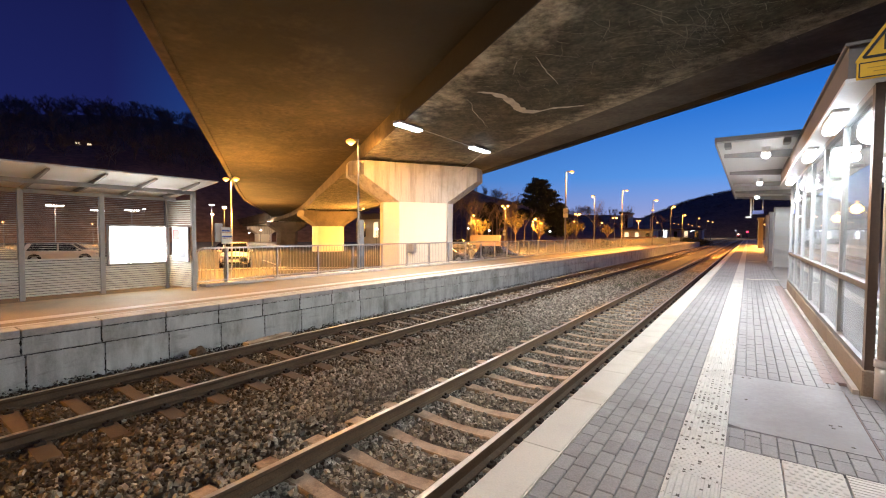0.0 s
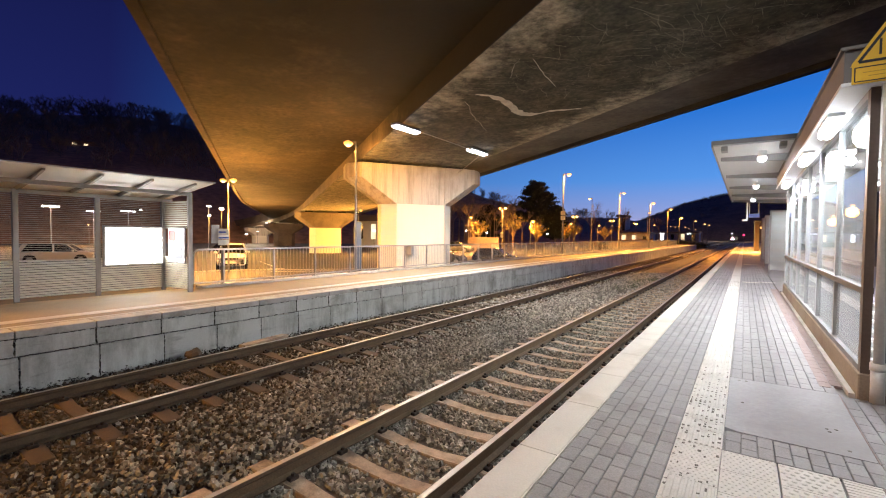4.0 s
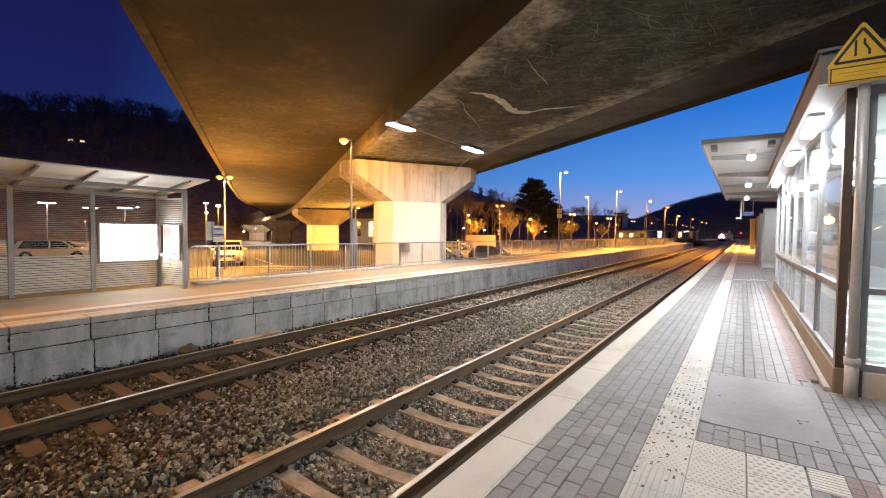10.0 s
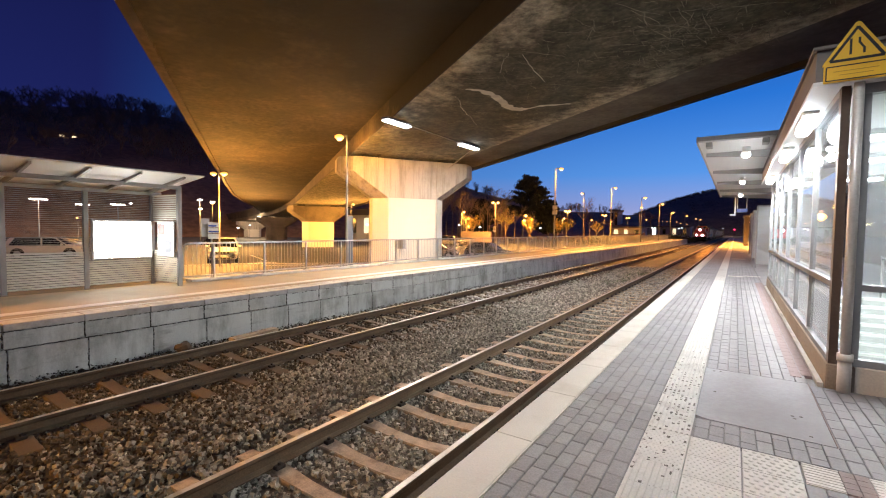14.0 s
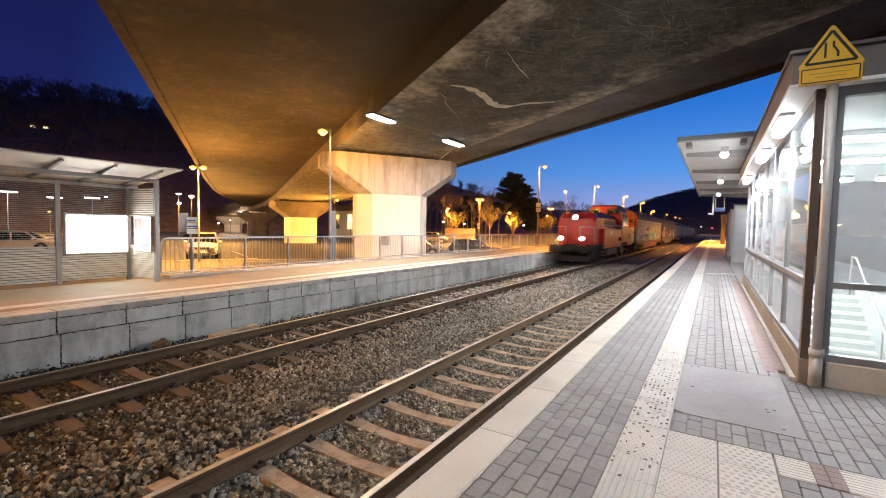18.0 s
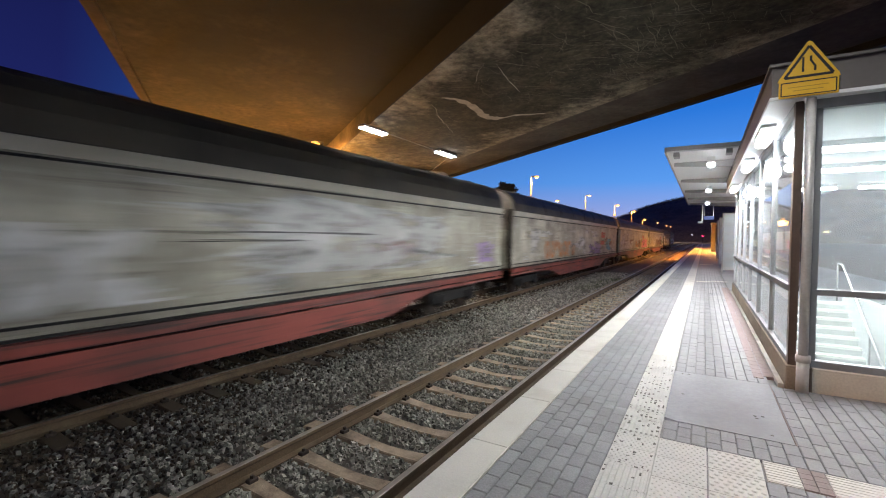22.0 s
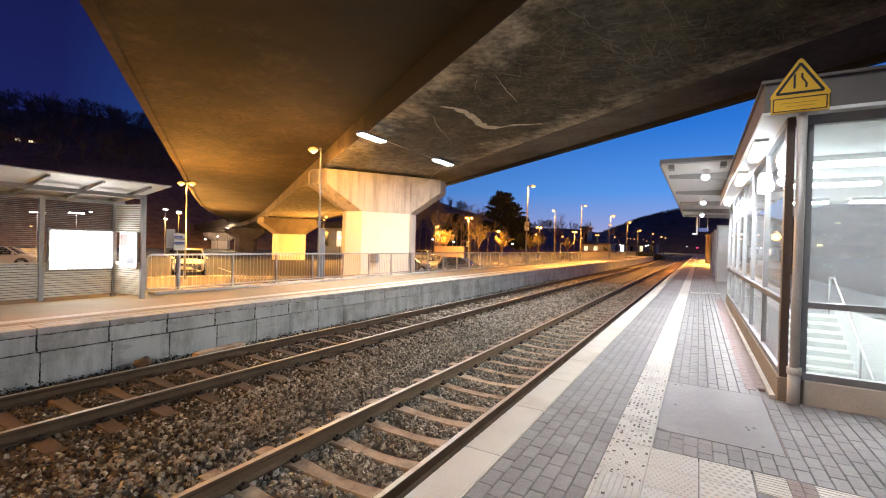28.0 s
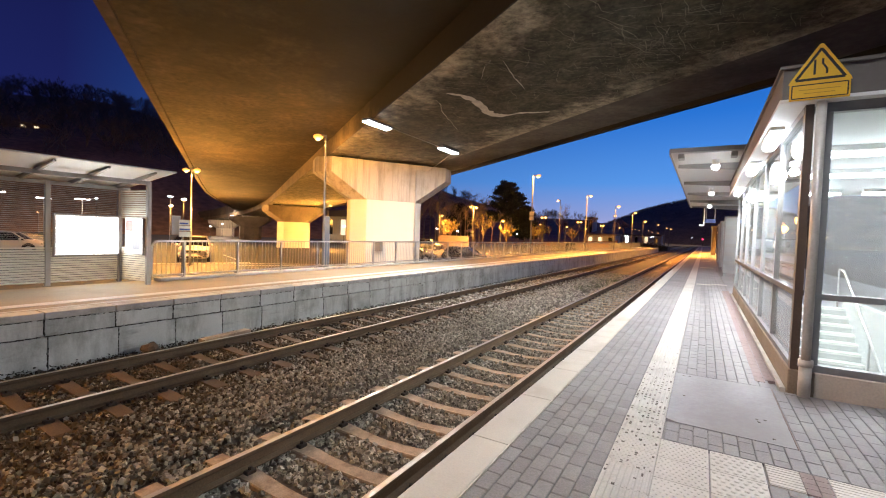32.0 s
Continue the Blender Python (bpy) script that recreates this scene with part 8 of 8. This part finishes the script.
# ---- paving of the near platform ----
def paving():
    t = thing("platform_paving", "grey rectangular concrete pavers laid in running bond on the platform", "paving", kind="structure")
    bm = B()
    box(bm, -0.0478, -0.0986, -0.03, 0.0478, 0.0986, 0, 0.006)
    near = mesh_from("paver", bm, M["paver"])
    bm = B()
    box(bm, -0.0505, -0.0980, -0.03, 0.0505, 0.0980, 0, 0.006)
    broad = mesh_from("paver", bm, M["paver"])
    rest, count = [], 0

    def col(x, y0, y1, shift, hw=0.0476):
        nonlocal count
        y = y0 + 0.1 - (0.1 if shift else 0.0)
        while y < y1 + 0.05:
            a, b = max(y - 0.0986, y0), min(y + 0.0986, y1)
            whole = b - a > 0.19
            if whole and -1.75 < y < 0.55 and count < 300:
                piece("paver", near if hw < 0.05 else broad, t, pose(x, y, PLAT + random.uniform(-0.002, 0.002), random.uniform(-0.5, 0.5), random.uniform(-0.5, 0.5), 0))
                count += 1
            elif b - a > 0.02:
                rest.append((x - hw, a, x + hw, b, PLAT + random.uniform(-0.002, 0.002)))
            y += 0.2

    for i in range(6):
        col(2.0425 + 0.1065 * i, -6.0, 30.0, i % 2, 0.0505)
    for i in range(9):
        col(2.995 + 0.1 * i, 0.01, 0.40, i % 2)
        col(2.995 + 0.1 * i, 2.05, 30.0, i % 2)
        col(2.995 + 0.1 * i, -6.0, -1.31, i % 2)
    for i in range(42):
        x = 3.895 + 0.1 * i
        col(x, 0.01, 1.98, i % 2)
    for i in range(-3, 42):
        col(3.925 + 0.1 * i, -6.0, -0.32, i % 2)
    v, f = [], []
    for x0, y0, x1, y1, z in rest:
        k = len(v)
        e = 0.004
        v += [(x0, y0, z - e), (x1, y0, z - e), (x1, y1, z - e), (x0, y1, z - e), (x0 + e, y0 + e, z), (x1 - e, y0 + e, z), (x1 - e, y1 - e, z), (x0 + e, y1 - e, z), (x0, y0, z - 0.03), (x1, y0, z - 0.03), (x1, y1, z - 0.03), (x0, y1, z - 0.03)]
        f += [(k + 4, k + 5, k + 6, k + 7)]
        for i in range(4):
            j = (i + 1) % 4
            f += [(k + i, k + j, k + 4 + j, k + 4 + i), (k + 8 + i, k + 8 + j, k + j, k + i)]
    me = bpy.data.meshes.new("more_pavers")
    me.from_pydata(v, [], f)
    me.materials.append(M["paverfine"])
    ob = new("more_pavers", me)
    ob.parent = t
    tagged(ob, kind="stuff")
    # the distance, where single stones can no longer be told apart
    bm = B()
    box(bm, 1.99, -16.0, PLAT - 0.03, 2.62, -6.0, PLAT)
    box(bm, 2.94, -16.0, PLAT - 0.03, 9.3, -6.0, PLAT)
    box(bm, 1.99, 30.0, PLAT - 0.03, 2.62, 190, PLAT)
    box(bm, 2.94, 30.0, PLAT - 0.03, 9.3, 190, PLAT)
    box(bm, 3.9, 12.5, PLAT - 0.03, 9.3, 30.0, PLAT)
    box(bm, 4.2, 11.2, PLAT - 0.03, 9.3, 12.5, PLAT - 0.001)
    part("distant_paving", bm, M["paverfine"], t)


paving()


def guide_strip():
    t = thing("tactile_strip", "cream ribbed tactile guide strip with chipped paint", "tactile strip", kind="structure")

    def ribbed(w, l, across=False):
        bm = B()
        box(bm, -w / 2, -l / 2, -0.03, w / 2, l / 2, 0.0)
        n = max(3, round((l if across else w) / 0.0375))
        for i in range(n):
            c = ((i + 0.5) / n - 0.5) * (l if across else w)
            if across:
                ring = [[(x, c - 0.011, 0.0), (x, c + 0.011, 0.0), (x, c + 0.008, 0.004), (x, c - 0.008, 0.004)] for x in (-w / 2, w / 2)]
            else:
                ring = [[(c - 0.010, y, 0.0), (c + 0.010, y, 0.0), (c + 0.007, y, 0.009), (c - 0.007, y, 0.009)] for y in (-l / 2, l / 2)]
            loft(bm, ring)
        return mesh_from("ribbed_slab", bm, M["tactile"])

    def studded(w, l, n, m, r, h):
        bm = B()
        box(bm, -w / 2, -l / 2, -0.03, w / 2, l / 2, 0.0, 0.003)
        for i in range(n):
            for j in range(m):
                x = ((i + 0.5 + 0.25 * (-1) ** j) / n - 0.5) * w * 0.94
                y = ((j + 0.5) / m - 0.5) * l * 0.96
                tube(bm, (x, y, 0.0), (x, y, h), r, r * 0.5, 6)
        return mesh_from("studded_slab", bm, M["tactile"])

    rib, stud, bold = ribbed(0.296, 0.296), studded(0.296, 0.296, 8, 8, 0.010, 0.004), studded(0.316, 0.316, 6, 6, 0.018, 0.006)
    small = studded(0.316, 0.316, 8, 8, 0.010, 0.004)
    for i in range(50):
        piece("ribbed_slab", rib, t, pose(2.78, 0.15 + 0.3 * i, PLAT))
    for i in range(2):
        piece("studded_slab", stud, t, pose(2.78, -0.15 - 0.3 * i, PLAT))
    for i in range(18):
        piece("ribbed_slab", rib, t, pose(2.78, -0.75 - 0.3 * i, PLAT))
    for i in range(4):
        piece("studded_slab", small, t, pose(3.09, -0.16 - 0.32 * i, PLAT))
        piece("studded_slab", bold, t, pose(3.415, -0.16 - 0.32 * i, PLAT))
    half = ribbed(0.186, 0.306, True)
    piece("ribbed_slab", half, t, pose(3.68, -0.155, PLAT))
    wide = ribbed(0.296, 0.306, True)
    for i in range(12):
        piece("ribbed_slab", wide, t, pose(4.075 + 0.3 * i, -0.155, PLAT))
    bm = B()
    box(bm, 2.632, -16.0, PLAT - 0.03, 2.928, -6.0, PLAT + 0.004)
    box(bm, 2.632, 15.0, PLAT - 0.03, 2.928, 190, PLAT + 0.004)
    part("distant_strip", bm, M["tactile"], t)
    # chipped paint on the ribs
    rng = random.Random(5)
    v, f = [], []
    for _ in range(190):
        i = rng.randrange(8)
        x = 2.632 + (i + 0.5) * 0.037
        y = abs(rng.gauss(0, 1.3)) + 0.02 if rng.random() < 0.85 else rng.uniform(-0.9, 0)
        if y > 4.5:
            continue
        y = round(y / 0.075) * 0.075 + rng.gauss(0, 0.02)
        w, l = rng.uniform(0.005, 0.012), rng.uniform(0.006, 0.022)
        k = len(v)
        n = 6
        v += [(x + w * a * rng.uniform(0.75, 1.1), y + l * b * rng.uniform(0.7, 1.1), PLAT + 0.0098) for a, b in ((-1, -1), (0.2, -1), (1, -0.8), (1, 1), (-0.1, 0.8), (-1, 1))]
        f.append(tuple(range(k, k + n)))
    me = bpy.data.meshes.new("worn_spots")
    me.from_pydata(v, [], f)
    me.materials.append(M["chip"])
    ob = new("worn_spots", me)
    ob.parent = t
    tagged(ob, kind="stuff")


guide_strip()


def platform_cover():
    t = thing("service_cover", "smooth grey concrete service cover set into the pavers", "cover slab")
    bm = B()
    pts = [(2.934, 0.47), (3.02, 0.43), (3.832, 0.405), (3.836, 2.042), (2.936, 2.042)]
    loft(bm, [[(x, y, z) for x, y in pts] for z in (PLAT - 0.03, PLAT + 0.001)])
    part("slab", bm, M["screed"], t)
    for x, y in ((3.62, 0.92), (3.68, 0.94), (3.63, 0.86), (3.70, 0.52), (3.05, 1.2), (3.02, 1.95), (3.08, 1.97)):
        bm = B()
        tube(bm, (x, y, PLAT + 0.0005), (x, y, PLAT + 0.0025), 0.013, n=8)
        part("lifting_hole", bm, M["chip"], t)
    g = thing("drain_gap", "narrow dark gap with a drain edge beside the cover", "gap", kind="structure")
    bm = B()
    box(bm, 3.838, 0.40, PLAT - 0.03, 3.845, 2.03, PLAT - 0.001)
    part("gap_strip", bm, M["redpaver"], g)
    r = thing("red_paver_strip", "strip of small reddish pavers along the plinth", "paving", kind="structure")
    bm = B()
    for k in range(54):
        for i in range(2):
            x = 3.765 + 0.1 * i
            y = 2.35 + 0.2 * k + (0.1 if i % 2 else 0)
            box(bm, x - 0.047, y - 0.097, PLAT - 0.03, x + 0.047, y + 0.097, PLAT + 0.003)
    part("red_pavers", bm, M["redpaver"], r)
    tagged(r.children[0], kind="stuff")
    bm = B()
    for k in range(4):
        for i in range(2):
            box(bm, 3.777 + 0.075 * i, -0.305 + 0.077 * k, PLAT - 0.03, 3.848 + 0.075 * i, -0.232 + 0.077 * k, PLAT + 0.001)
    part("red_paver_patch", bm, M["redpaver"], r)
    bm = B()
    box(bm, 3.918, 2.1, PLAT - 0.03, 3.97, 12.2, PLAT + 0.02, 0.004)
    part("kerb_strip", bm, M["coping"], r, "pale kerb strip")
    for x0, x1, y, h in ((2.99, 3.45, 15.1, 0.34), (3.47, 3.95, 15.45, 0.26), (3.04, 3.71, 28.0, 0.5), (3.06, 3.74, 39.3, 0.6), (3.06, 3.74, 52.0, 0.6)):
        w = thing("white_marking", "white painted cross strip on the platform", "marking", kind="structure")
        bm = B()
        box(bm, x0, y - h / 2, PLAT, x1, y + h / 2, PLAT + 0.005)
        part("strip", bm, M["whiteline"], w)


platform_cover()


motions()
